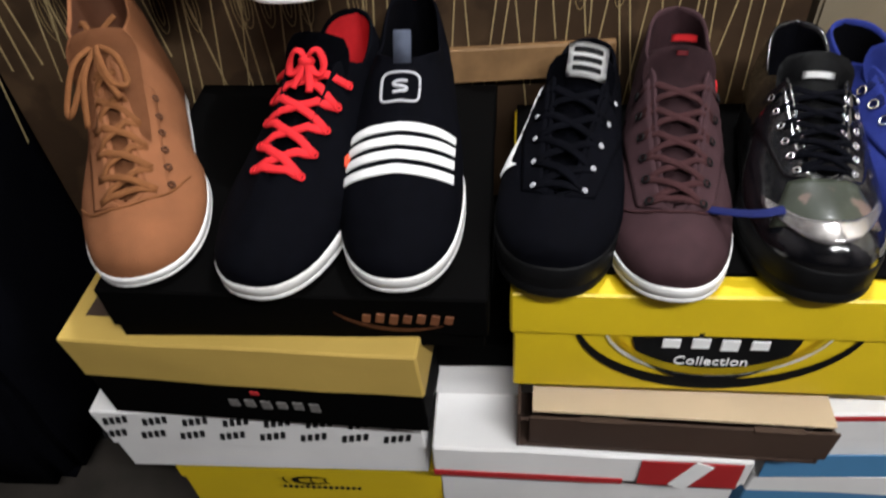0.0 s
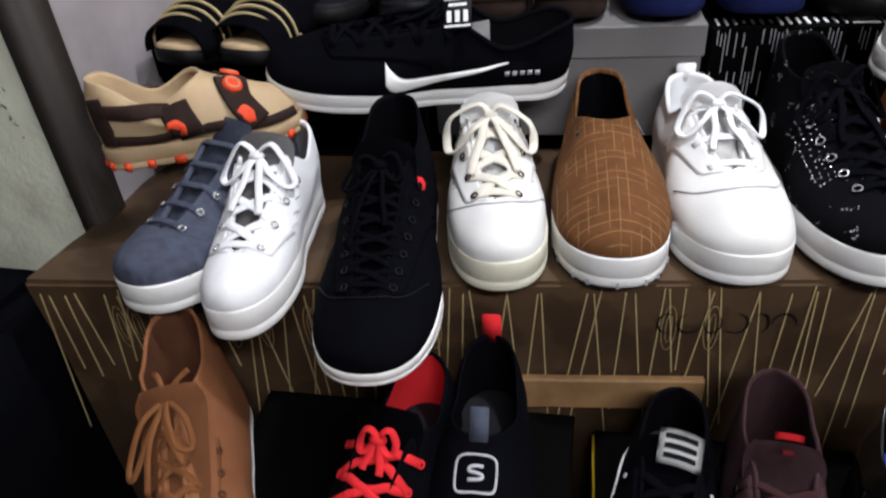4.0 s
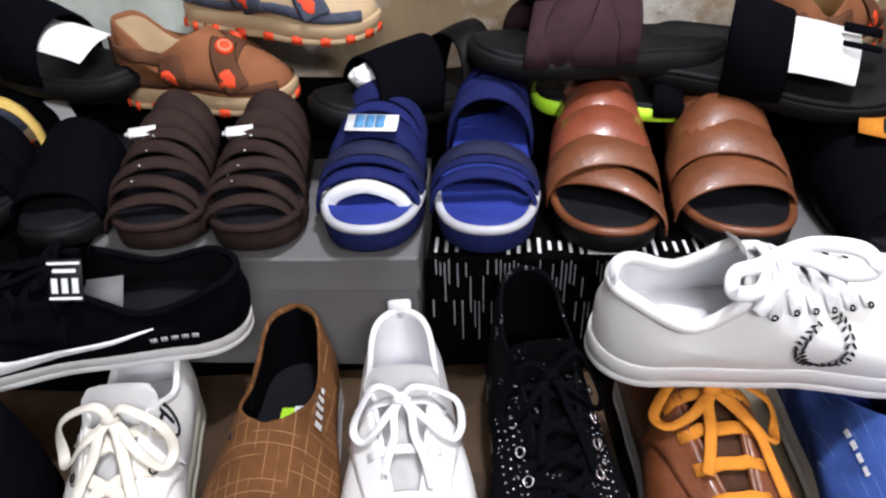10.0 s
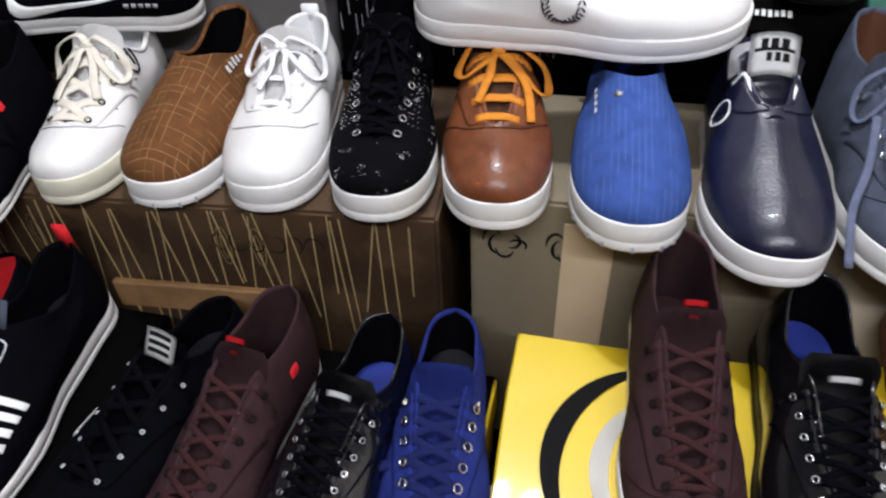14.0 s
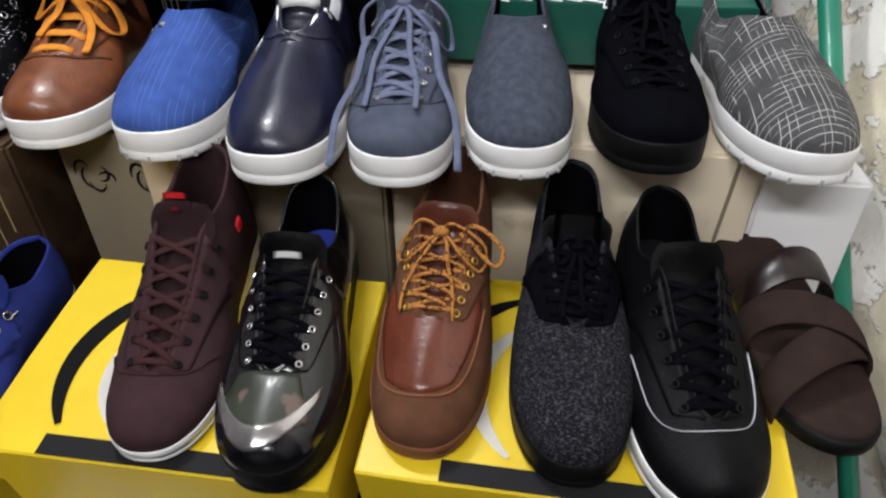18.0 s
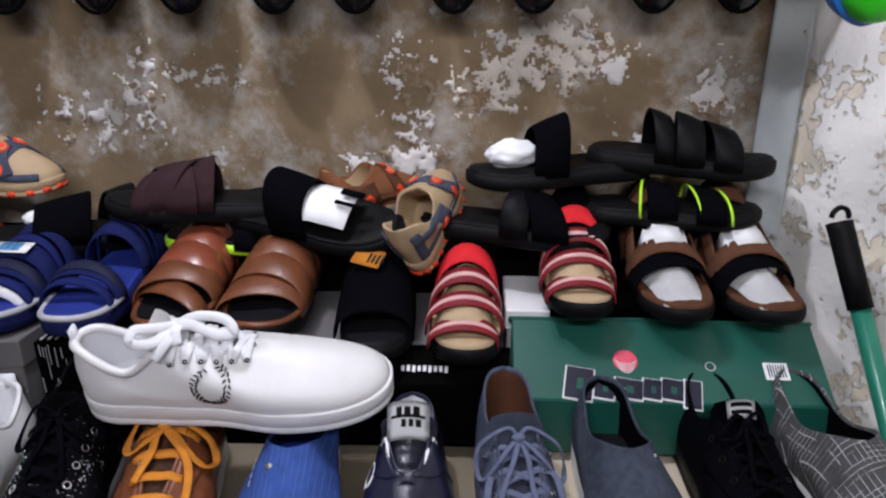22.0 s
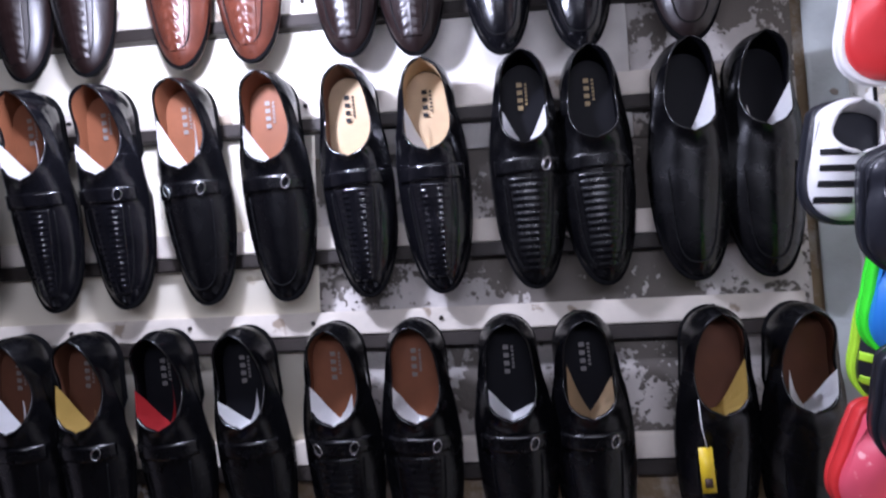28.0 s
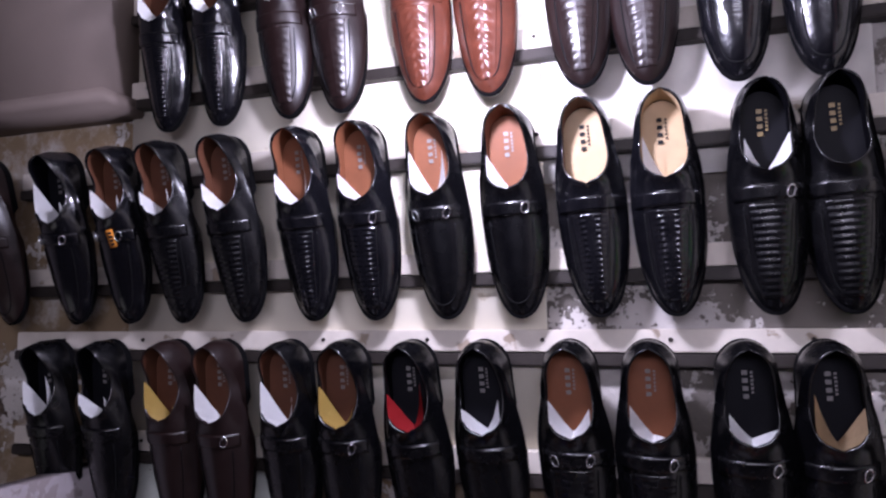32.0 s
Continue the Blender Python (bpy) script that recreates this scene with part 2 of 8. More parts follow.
M = {
    "white_canvas": surface("white_canvas", (0.72, 0.72, 0.74), 0.8, 0.05, 25, 0.25, 900),
    "white_leather": surface("white_leather", (0.70, 0.69, 0.68), 0.45, 0.05, 18, 0.1, 500, coat=0.1),
    "grey_canvas": surface("grey_canvas", (0.064, 0.074, 0.105), 0.9, 0.18, 60, 0.5, 1100),
    "blue_grey_lace": surface("blue_grey_lace", (0.115, 0.13, 0.20), 0.85, 0.12, 90, 0.4, 1200),
    "charcoal_denim": surface("charcoal_denim", (0.047, 0.055, 0.076), 0.9, 0.24, 120, 0.5, 1200),
    "slate_canvas": surface("slate_canvas", (0.060, 0.068, 0.098), 0.9, 0.2, 90, 0.45, 1100),
    "black_cloth": surface("black_cloth", (0.0018, 0.0019, 0.0032), 0.85, 0.25, 90, 0.35, 900),
    "black_leather": surface("black_leather", (0.0022, 0.0022, 0.0028), 0.50, 0.25, 45, 0.25, 350),
    "dress_leather": surface("dress_leather", (0.0013, 0.0013, 0.0018), 0.25, 0.12, 25, 0.06, 300),
    "black_gloss": surface("black_gloss", (0.003, 0.003, 0.004), 0.16, 0.25, 30, 0.25, 120, coat=0.25),
    "black_rubber": surface("black_rubber", (0.0045, 0.0045, 0.005), 0.55, 0.2, 60, 0.15, 500),
    "sole_matt": surface("sole_matt", (0.0035, 0.0035, 0.004), 0.85, 0.2, 60, 0.15, 500),
    "dark_brown_leather": surface("dark_brown_leather", (0.009, 0.004, 0.0036), 0.34, 0.2, 40, 0.12, 300),
    "black_lining": surface("black_lining", (0.002, 0.002, 0.003), 0.9, 0.2, 70, 0.3, 900),
    "white_rubber": surface("white_rubber", (0.78, 0.77, 0.76), 0.5, 0.06, 20, 0.08, 400),
    "cream_rubber": surface("cream_rubber", (0.70, 0.68, 0.55), 0.5, 0.06, 20, 0.08, 400),
    "tan_suede": surface("tan_suede", (0.21, 0.083, 0.037), 0.85, 0.1, 40, 0.35, 800),
    "tan_leather": surface("tan_leather", (0.150, 0.048, 0.018), 0.42, 0.2, 30, 0.25, 300, coat=0.1),
    "tan_lace": surface("tan_lace", (0.17, 0.066, 0.024), 0.85, 0.12, 90, 0.4, 1200),
    "orange_lace": surface("orange_lace", (0.55, 0.20, 0.025), 0.85, 0.12, 90, 0.4, 1200),
    "cognac_leather": surface("cognac_leather", (0.145, 0.044, 0.016), 0.36, 0.22, 60, 0.22, 260, coat=0.12),
    "brown_leather": surface("brown_leather", (0.098, 0.024, 0.012), 0.26, 0.3, 14, 0.2, 250, coat=0.2),
    "brown_nubuck": surface("brown_nubuck", (0.026, 0.015, 0.0125), 0.8, 0.2, 50, 0.4, 800),
    "brown_suede": surface("brown_suede", (0.095, 0.040, 0.021), 0.8, 0.2, 50, 0.4, 800),
    "maroon_cloth": surface("maroon_cloth", (0.034, 0.016, 0.019), 0.8, 0.15, 60, 0.35, 900),
    "maroon_lace": surface("maroon_lace", (0.035, 0.013, 0.014), 0.85, 0.15, 90, 0.4, 1200),
    "red_cloth": surface("red_cloth", (0.62, 0.022, 0.028), 0.75, 0.1, 60, 0.35, 900),
    "orange_red": surface("orange_red", (0.70, 0.06, 0.015), 0.6, 0.1, 60, 0.2, 900),
    "navy_leather": surface("navy_leather", (0.0055, 0.006, 0.022), 0.35, 0.2, 30, 0.2, 350, coat=0.2),
    "blue_cloth": surface("blue_cloth", (0.015, 0.024, 0.145), 0.85, 0.15, 60, 0.4, 900),
    "blue_lace": surface("blue_lace", (0.009, 0.013, 0.070), 0.85, 0.15, 60, 0.4, 900),
    "blue_strie": plaid("blue_strie", (0.036, 0.075, 0.26), (0.11, 0.17, 0.40), 52, 0.8, 0, 0.5, 0.96),
    "brown_plaid": plaid("brown_plaid", (0.115, 0.048, 0.017), (0.30, 0.16, 0.07), 34, 0.8, 1.0, 0.4, 0.962),
    "grey_plaid": plaid("grey_plaid", (0.066, 0.066, 0.068), (0.52, 0.51, 0.49), 52, 0.85, 1.0, 0.4, 0.955),
    "knit": surface("knit", (0.010, 0.010, 0.012), 0.9, 0.3, 200, 0.8, 700, second=(0.060, 0.060, 0.070), second_scale=760, cut=0.55, stretch=(0.35, 1.5, 1.0)),
    "glitter_black": glitter("glitter_black", (0.003, 0.003, 0.004), (0.9, 0.9, 0.95), 0.75),
    "glitter_brown": glitter("glitter_brown", (0.11, 0.05, 0.03), (0.95, 0.85, 0.7)),
    "silver": surface("silver", (0.48, 0.46, 0.46), 0.2, 0.2, 50, 0.1, 200, metal=0.9),
    "camo": surface("camo", (0.022, 0.027, 0.018), 0.4, 0.2, 30, 0.1, 300, second=(0.11, 0.075, 0.06), second_scale=26, cut=0.55, coat=0.1),
    "chrome": surface("chrome", (0.72, 0.72, 0.74), 0.18, 0.05, 30, 0, metal=1.0),
    "gold": surface("gold", (0.70, 0.46, 0.12), 0.3, 0.08, 30, 0, metal=1.0),
    "white_paper": surface("white_paper", (0.80, 0.80, 0.80), 0.8, 0.05, 25, 0.4, 60),
    "fleck_lace": surface("fleck_lace", (0.34, 0.14, 0.035), 0.8, 0.12, 90, 0.3, 1200, second=(0.03, 0.016, 0.01), second_scale=300, cut=0.56),
    "insole_tan": surface("insole_tan", (0.17, 0.060, 0.026), 0.6, 0.12, 30, 0.15, 500),
    "insole_brown": surface("insole_brown", (0.095, 0.036, 0.018), 0.6, 0.12, 30, 0.15, 500),
    "insole_beige": surface("insole_beige", (0.42, 0.30, 0.175), 0.6, 0.1, 30, 0.15, 500),
    "insole_black": surface("insole_black", (0.006, 0.006, 0.008), 0.55, 0.15, 30, 0.15, 500),
    "insole_blue": surface("insole_blue", (0.013, 0.026, 0.20), 0.7, 0.15, 30, 0.15, 500),
    "print_silver": surface("print_silver", (0.16, 0.15, 0.145), 0.4, 0.05, 30, 0),
    "print_bronze": surface("print_bronze", (0.40, 0.30, 0.15), 0.5, 0.1, 30, 0),
    "print_gold": surface("print_gold", (0.34, 0.23, 0.085), 0.4, 0.05, 30, 0),
    "print_white": surface("print_white", (0.80, 0.80, 0.80), 0.6, 0.05, 30, 0),
    "print_black": surface("print_black", (0.012, 0.012, 0.013), 0.6, 0.1, 30, 0),
    "print_grey": surface("print_grey", (0.42, 0.42, 0.45), 0.6, 0.1, 30, 0),
    "yellow_card": surface("yellow_card", (0.66, 0.47, 0.012), 0.42, 0.06, 10, 0.08, 60, coat=0.15),
    "mustard_card": surface("mustard_card", (0.50, 0.34, 0.085), 0.55, 0.08, 8, 0.1, 60),
    "black_card": surface("black_card", (0.0012, 0.0011, 0.0011), 0.78, 0.2, 10, 0.08, 80),
    "white_card": surface("white_card", (0.76, 0.75, 0.75), 0.55, 0.06, 8, 0.08, 60),
    "grey_card": surface("grey_card", (0.135, 0.128, 0.128), 0.6, 0.08, 9, 0.08, 60),
    "brown_card": surface("brown_card", (0.055, 0.033, 0.024), 0.55, 0.12, 8, 0.1, 60),
    "beige_card": surface("beige_card", (0.55, 0.43, 0.29), 0.7, 0.08, 9, 0.1, 60),
    "cream_card": surface("cream_card", (0.62, 0.53, 0.40), 0.6, 0.1, 6, 0.1, 60, second=(0.45, 0.36, 0.25), second_scale=8, cut=0.64),
    "kraft_card": surface("kraft_card", (0.20, 0.165, 0.115), 0.75, 0.12, 7, 0.12, 90),
    "gold_thread": surface("gold_thread", (0.42, 0.33, 0.17), 0.5, 0.1, 30, 0),
    "red_tan": surface("red_tan", (0.20, 0.050, 0.024), 0.3, 0.15, 30, 0.15, 300, coat=0.2),
    "blue_strap": surface("blue_strap", (0.010, 0.015, 0.090), 0.8, 0.15, 60, 0.4, 900),
    "blue_dark": surface("blue_dark", (0.006, 0.008, 0.035), 0.7, 0.15, 60, 0.3, 900),
    "cream_lace": surface("cream_lace", (0.66, 0.62, 0.54), 0.85, 0.08, 60, 0.3, 1000),
    "lilac_print": surface("lilac_print", (0.30, 0.18, 0.50), 0.6, 0.05, 30, 0),
    "red_strap": surface("red_strap", (0.17, 0.007, 0.012), 0.6, 0.1, 40, 0.2, 600),
    "wine_leather": surface("wine_leather", (0.080, 0.022, 0.012), 0.3, 0.25, 40, 0.2, 300, coat=0.15),
    "pink_trim": surface("pink_trim", (0.62, 0.36, 0.34), 0.6, 0.1, 40, 0.2, 600),
    "red_card": surface("red_card", (0.40, 0.022, 0.025), 0.5, 0.1, 9, 0.08, 60),
    "blue_card": surface("blue_card", (0.07, 0.22, 0.42), 0.5, 0.1, 9, 0.08, 60),
    "green_card": surface("green_card", (0.007, 0.078, 0.056), 0.42, 0.1, 6, 0.08, 60, coat=0.1),
    "wood_print": surface("wood_print", (0.042, 0.024, 0.013), 0.5, 0.25, 14, 0.1, 60, second=(0.065, 0.038, 0.020), second_scale=9, cut=0.5),
    "panel_dim": surface("panel_dim", (0.14, 0.11, 0.095), 0.7, 0.1, 5, 0.15, 60),
    "plank": surface("plank", (0.24, 0.135, 0.06), 0.6, 0.3, 25, 0.2, 90),
    "rail_paint": surface("rail_paint", (0.58, 0.53, 0.46), 0.6, 0.12, 18, 0.25, 120, second=(0.30, 0.24, 0.18), second_scale=22, cut=0.62),
    "rail_dark": surface("rail_dark", (0.024, 0.019, 0.016), 0.6, 0.2, 18, 0.25, 120),
    "board_cream": surface("board_cream", (0.80, 0.75, 0.62), 0.65, 0.08, 5, 0.15, 60, second=(0.60, 0.53, 0.40), second_scale=16, cut=0.66),
    "green_pipe": surface("green_pipe", (0.016, 0.19, 0.12), 0.35, 0.12, 20, 0.05, 200, coat=0.2),
    "bare_bulb": surface("bare_bulb", (1.0, 0.98, 0.95), 0.3, 0, emit=60.0, bump=0),
    "rubber_yellow": surface("rubber_yellow", (0.75, 0.40, 0.015), 0.35, 0.06, 20, 0.05, 300, coat=0.2),
    "rubber_green": surface("rubber_green", (0.05, 0.80, 0.02), 0.4, 0.06, 20, 0.05, 300),
    "rubber_blue": surface("rubber_blue", (0.03, 0.20, 0.62), 0.4, 0.06, 20, 0.05, 300),
    "rubber_pink": surface("rubber_pink", (0.70, 0.09, 0.14), 0.45, 0.06, 20, 0.05, 300, second=(0.85, 0.40, 0.42), second_scale=60, cut=0.6),
    "rubber_red": surface("rubber_red", (0.62, 0.03, 0.03), 0.45, 0.06, 20, 0.05, 300),
    "rubber_black": surface("rubber_black", (0.015, 0.016, 0.022), 0.35, 0.1, 20, 0.05, 300, coat=0.2),
    "neon": surface("neon", (0.45, 0.80, 0.03), 0.5, 0.06, 30, 0.1, 300),
}


# ---------- mesh helpers ----------
def part(name, bm, material, parent, label="", smooth=True, m=None):
    bmesh.ops.recalc_face_normals(bm, faces=bm.faces[:])
    mesh = bpy.data.meshes.new(name)
    bm.to_mesh(mesh)
    bm.free()
    mesh.materials.append(M[material] if isinstance(material, str) else material)
    if smooth:
        for p in mesh.polygons:
            p.use_smooth = True
    ob = new(name, mesh)
    ob.parent = parent
    if m is not None:
        ob.matrix_basis = m
    return tagged(ob, label)


def again(name, other, parent, m):
    """Another part on the same mesh."""
    ob = new(name, other.data)
    ob.parent, ob.matrix_basis = parent, m
    return ob


def thing(name, m, label, category, group="", kind=""):
    ob = new(name)
    ob.empty_display_size = 0.02
    ob.matrix_basis = m
    return tagged(ob, label, category, group, kind)


def block(sx, sy, sz, bevel=0.003, at=(0, 0, 0), segments=2, bm=None):
    """A box of that size, centred on at in x and y, standing on at's z."""
    own = bm if bm is not None else bmesh.new()
    r = bmesh.ops.create_cube(own, size=1.0, matrix=Matrix.Translation((at[0], at[1], at[2] + sz / 2)) @ Matrix.Diagonal((sx, sy, sz, 1)))
    if bevel:
        edges = list({e for v in r["verts"] for e in v.link_edges})
        bmesh.ops.bevel(own, geom=edges, offset=min(bevel, sx * 0.45, sy * 0.45, sz * 0.45), segments=segments, affect="EDGES")
    return own


def grid_faces(bm, rows, closed=False):
    """Quads between rows of vertices; None leaves a hole."""
    for a, b in zip(rows, rows[1:]):
        n = len(a)
        for i in range(n if closed else n - 1):
            q = (a[i], a[(i + 1) % n], b[(i + 1) % n], b[i])
            if None not in q and len(set(q)) == 4:
                try:
                    bm.faces.new(q)
                except ValueError:
                    pass


def band(bm, pts, width, thick, ups=None):
    """A flat ribbon along points."""
    rows, n = [], len(pts)
    pts = [Vector(p) for p in pts]
    for i, p in enumerate(pts):
        t = (pts[min(i + 1, n - 1)] - pts[max(i - 1, 0)]).normalized()
        up = Vector(ups[i]) if ups else Vector((0, 0, 1))
        side = t.cross(up)
        if side.length < 1e-4:
            side = t.cross(Vector((1, 0.2, 0)))
        side.normalize()
        up = side.cross(t).normalized()
        w, h = side * width / 2, up * thick / 2
        rows.append([bm.verts.new(p + c) for c in (w * 0.8 + h, w, w * 0.8 - h, -w * 0.8 - h, -w, -w * 0.8 + h)])
    grid_faces(bm, rows, closed=True)
    bm.faces.new(rows[0])
    bm.faces.new(rows[-1][::-1])


def tube(bm, pts, radius, sides=8, closed=False):
    pts = [Vector(p) for p in pts]
    n, rows = len(pts), []
    for i, p in enumerate(pts):
        a, b = (pts[(i - 1) % n], pts[(i + 1) % n]) if closed else (pts[max(i - 1, 0)], pts[min(i + 1, n - 1)])
        t = (b - a).normalized()
        side = t.cross(Vector((0.03, 0.1, 1))).normalized()
        up = side.cross(t)
        r = radius(i / max(n - 1, 1)) if callable(radius) else radius
        rows.append([bm.verts.new(p + (side * math.cos(2 * math.pi * k / sides) + up * math.sin(2 * math.pi * k / sides)) * r) for k in range(sides)])
    if closed:
        rows.append(rows[0])
    grid_faces(bm, rows, closed=True)
    if not closed:
        bm.faces.new(rows[0])
        bm.faces.new(rows[-1][::-1])


def smoothed(pts, steps=4):
    """A Catmull-Rom line through points."""
    pts = [Vector(p) for p in pts]
    out = []
    for i in range(len(pts) - 1):
        p0, p1, p2, p3 = pts[max(i - 1, 0)], pts[i], pts[i + 1], pts[min(i + 2, len(pts) - 1)]
        for k in range(steps):
            t = k / steps
            out.append(0.5 * ((2 * p1) + (p2 - p0) * t + (2 * p0 - 5 * p1 + 4 * p2 - p3) * t * t + (3 * p1 - p0 - 3 * p2 + p3) * t ** 3))
    return out + [pts[-1]]


def onto(tree, o, d, off):
    """The place on a surface that a ray meets, lifted by off, and its normal."""
    hit, nrm, _, _ = tree.ray_cast(Vector(o), Vector(d))
    if hit is None:
        return None
    if nrm.dot(Vector(d)) > 0:
        nrm = -nrm
    return hit + nrm * off, nrm


def patch(tree, f, nu, nv, off=0.0016, d=(0, 0, -1)):
    """A thin piece laid on a surface: f(u, v) gives where each ray starts; its edges turn down on to the surface."""
    bm = bmesh.new()
    rows = []
    us = [0.0] + [0.015 + 0.97 * i / nu for i in range(nu + 1)] + [1.0]
    vs = [0.0] + [0.015 + 0.97 * j / nv for j in range(nv + 1)] + [1.0]
    for u in us:
        row = []
        for v in vs:
            rim = u in (0.0, 1.0) or v in (0.0, 1.0)
            lift = off(u, v) if callable(off) else off
            h = onto(tree, f(u, v), d, -0.0012 if rim else lift)
            row.append(bm.verts.new(h[0]) if h else None)
        rows.append(row)
    grid_faces(bm, rows)
    bmesh.ops.delete(bm, geom=[v for v in bm.verts if not v.link_faces], context="VERTS")
    return bm


def ease(t):
    t = min(max(t, 0.0), 1.0)
    return t * t * (3 - 2 * t)


# ---------- shoes ----------
SIDE = 30
PHI = [math.pi * j / SIDE for j in range(SIDE + 1)] + [-math.pi * j / SIDE for j in range(SIDE - 1, 0, -1)]


def half_width(s, w, st=0.30, pt=2.1, waist=0.86, heel=0.76):
    """Half the width of a sole at s, from the toe (0) to the heel (1)."""
    h = w / 2
    if s < st:
        return h * max(0.0, 1 - (1 - s / st) ** pt) ** (1 / pt)
    if s < 0.6:
        return h * (1 - (1 - waist) * ease((s - st) / (0.6 - st)))
    if s < 0.86:
        return h * (waist + (heel - waist) * ease((s - 0.6) / 0.26))
    return h * heel * max(0.0, 1 - ((s - 0.86) / 0.14) ** 2) ** 0.5


def base_shape(sp):
    """The sole's outline: a loop of (s, x, y, sin, cos), toe first."""
    out = []
    for ph in PHI:
        s = (1 - math.cos(ph)) / 2
        x = half_width(s, sp["W"], sp["st"], sp["pt"], sp["waist"], sp["heel"]) * (1 if ph >= 0 else -1)
        if abs(math.sin(ph)) < 1e-6:
            x = 0
        x += sp["bend"] * (1 - s) ** 2
        out.append((s, x, s * sp["L"], math.sin(ph), math.cos(ph)))
    return out


DEFAULT = dict(broad=1.0, L=0.285, W=0.104, st=0.34, pt=2.35, waist=0.76, heel=0.66, bend=0.004, sole=0.034, sole_heel=0.034, lip=0.0012, spring=0.004, Hc=0.100, Hs=0.074,
               Hf=0.114, sf=0.55, sv=0.0, Hv=0.084, wr=0.034, tb=0.056, sole_mat="white_rubber", upper="black_cloth", lining="black_lining", insole="insole_black", block=0.0, bulge=0.0, swell=0.018, gap=(0.010, 0.024))


def sole_top(sp, s):
    return sp["sole"] + (sp["sole_heel"] - sp["sole"]) * ease(s / 0.8) + sp["spring"] * max(0.0, 1 - s / 0.22) ** 2


def rim_half(sp, s):
    """Half the width of the opening at s: a narrow slot for the laces, then the collar."""
    lo = sp["sv"] or sp["sf"]
    if s <= lo or s >= 0.985:
        return 0.0
    if sp["sv"] and s < sp["sf"]:
        w = sp["gap"][0] + (sp["gap"][1] - sp["gap"][0]) * ((s - lo) / (sp["sf"] - lo)) ** 0.8
        return w * min(1.0, ((s - lo) / 0.02)) ** 0.5
    if sp["sv"]:
        w = sp["gap"][1] + (sp["wr"] - sp["gap"][1]) * ease((s - sp["sf"] + 0.03) / 0.20)
    else:
        w = sp["wr"] * (1 - max(0.0, 1 - (s - lo) / 0.16) ** sp.get("rp", 2.6)) ** 0.5
    return w * (1 - 0.10 * ease((s - 0.7) / 0.2)) * max(0.0, 1 - max(0.0, (s - 0.845) / 0.14) ** 2) ** 0.5


def rim_height(sp, s):
    """The height of the opening's edge at s."""
    up = sole_top(sp, 0.8) - 0.030
    if sp["sv"] and s < sp["sf"]:
        f = (s - sp["sv"]) / (sp["sf"] - sp["sv"])
        return up + sp["Hv"] + (sp["Hf"] - sp["Hv"]) * (0.65 * f + 0.35 * f * f)
    k = (s - sp["sf"]) / (0.985 - sp["sf"])
    if k < 0.45:
        return up + sp["Hf"] + (sp["Hs"] - sp["Hf"]) * ease(k / 0.45)
    return up + sp["Hs"] + (sp["Hc"] - sp["Hs"]) * ease((k - 0.45) / 0.50)


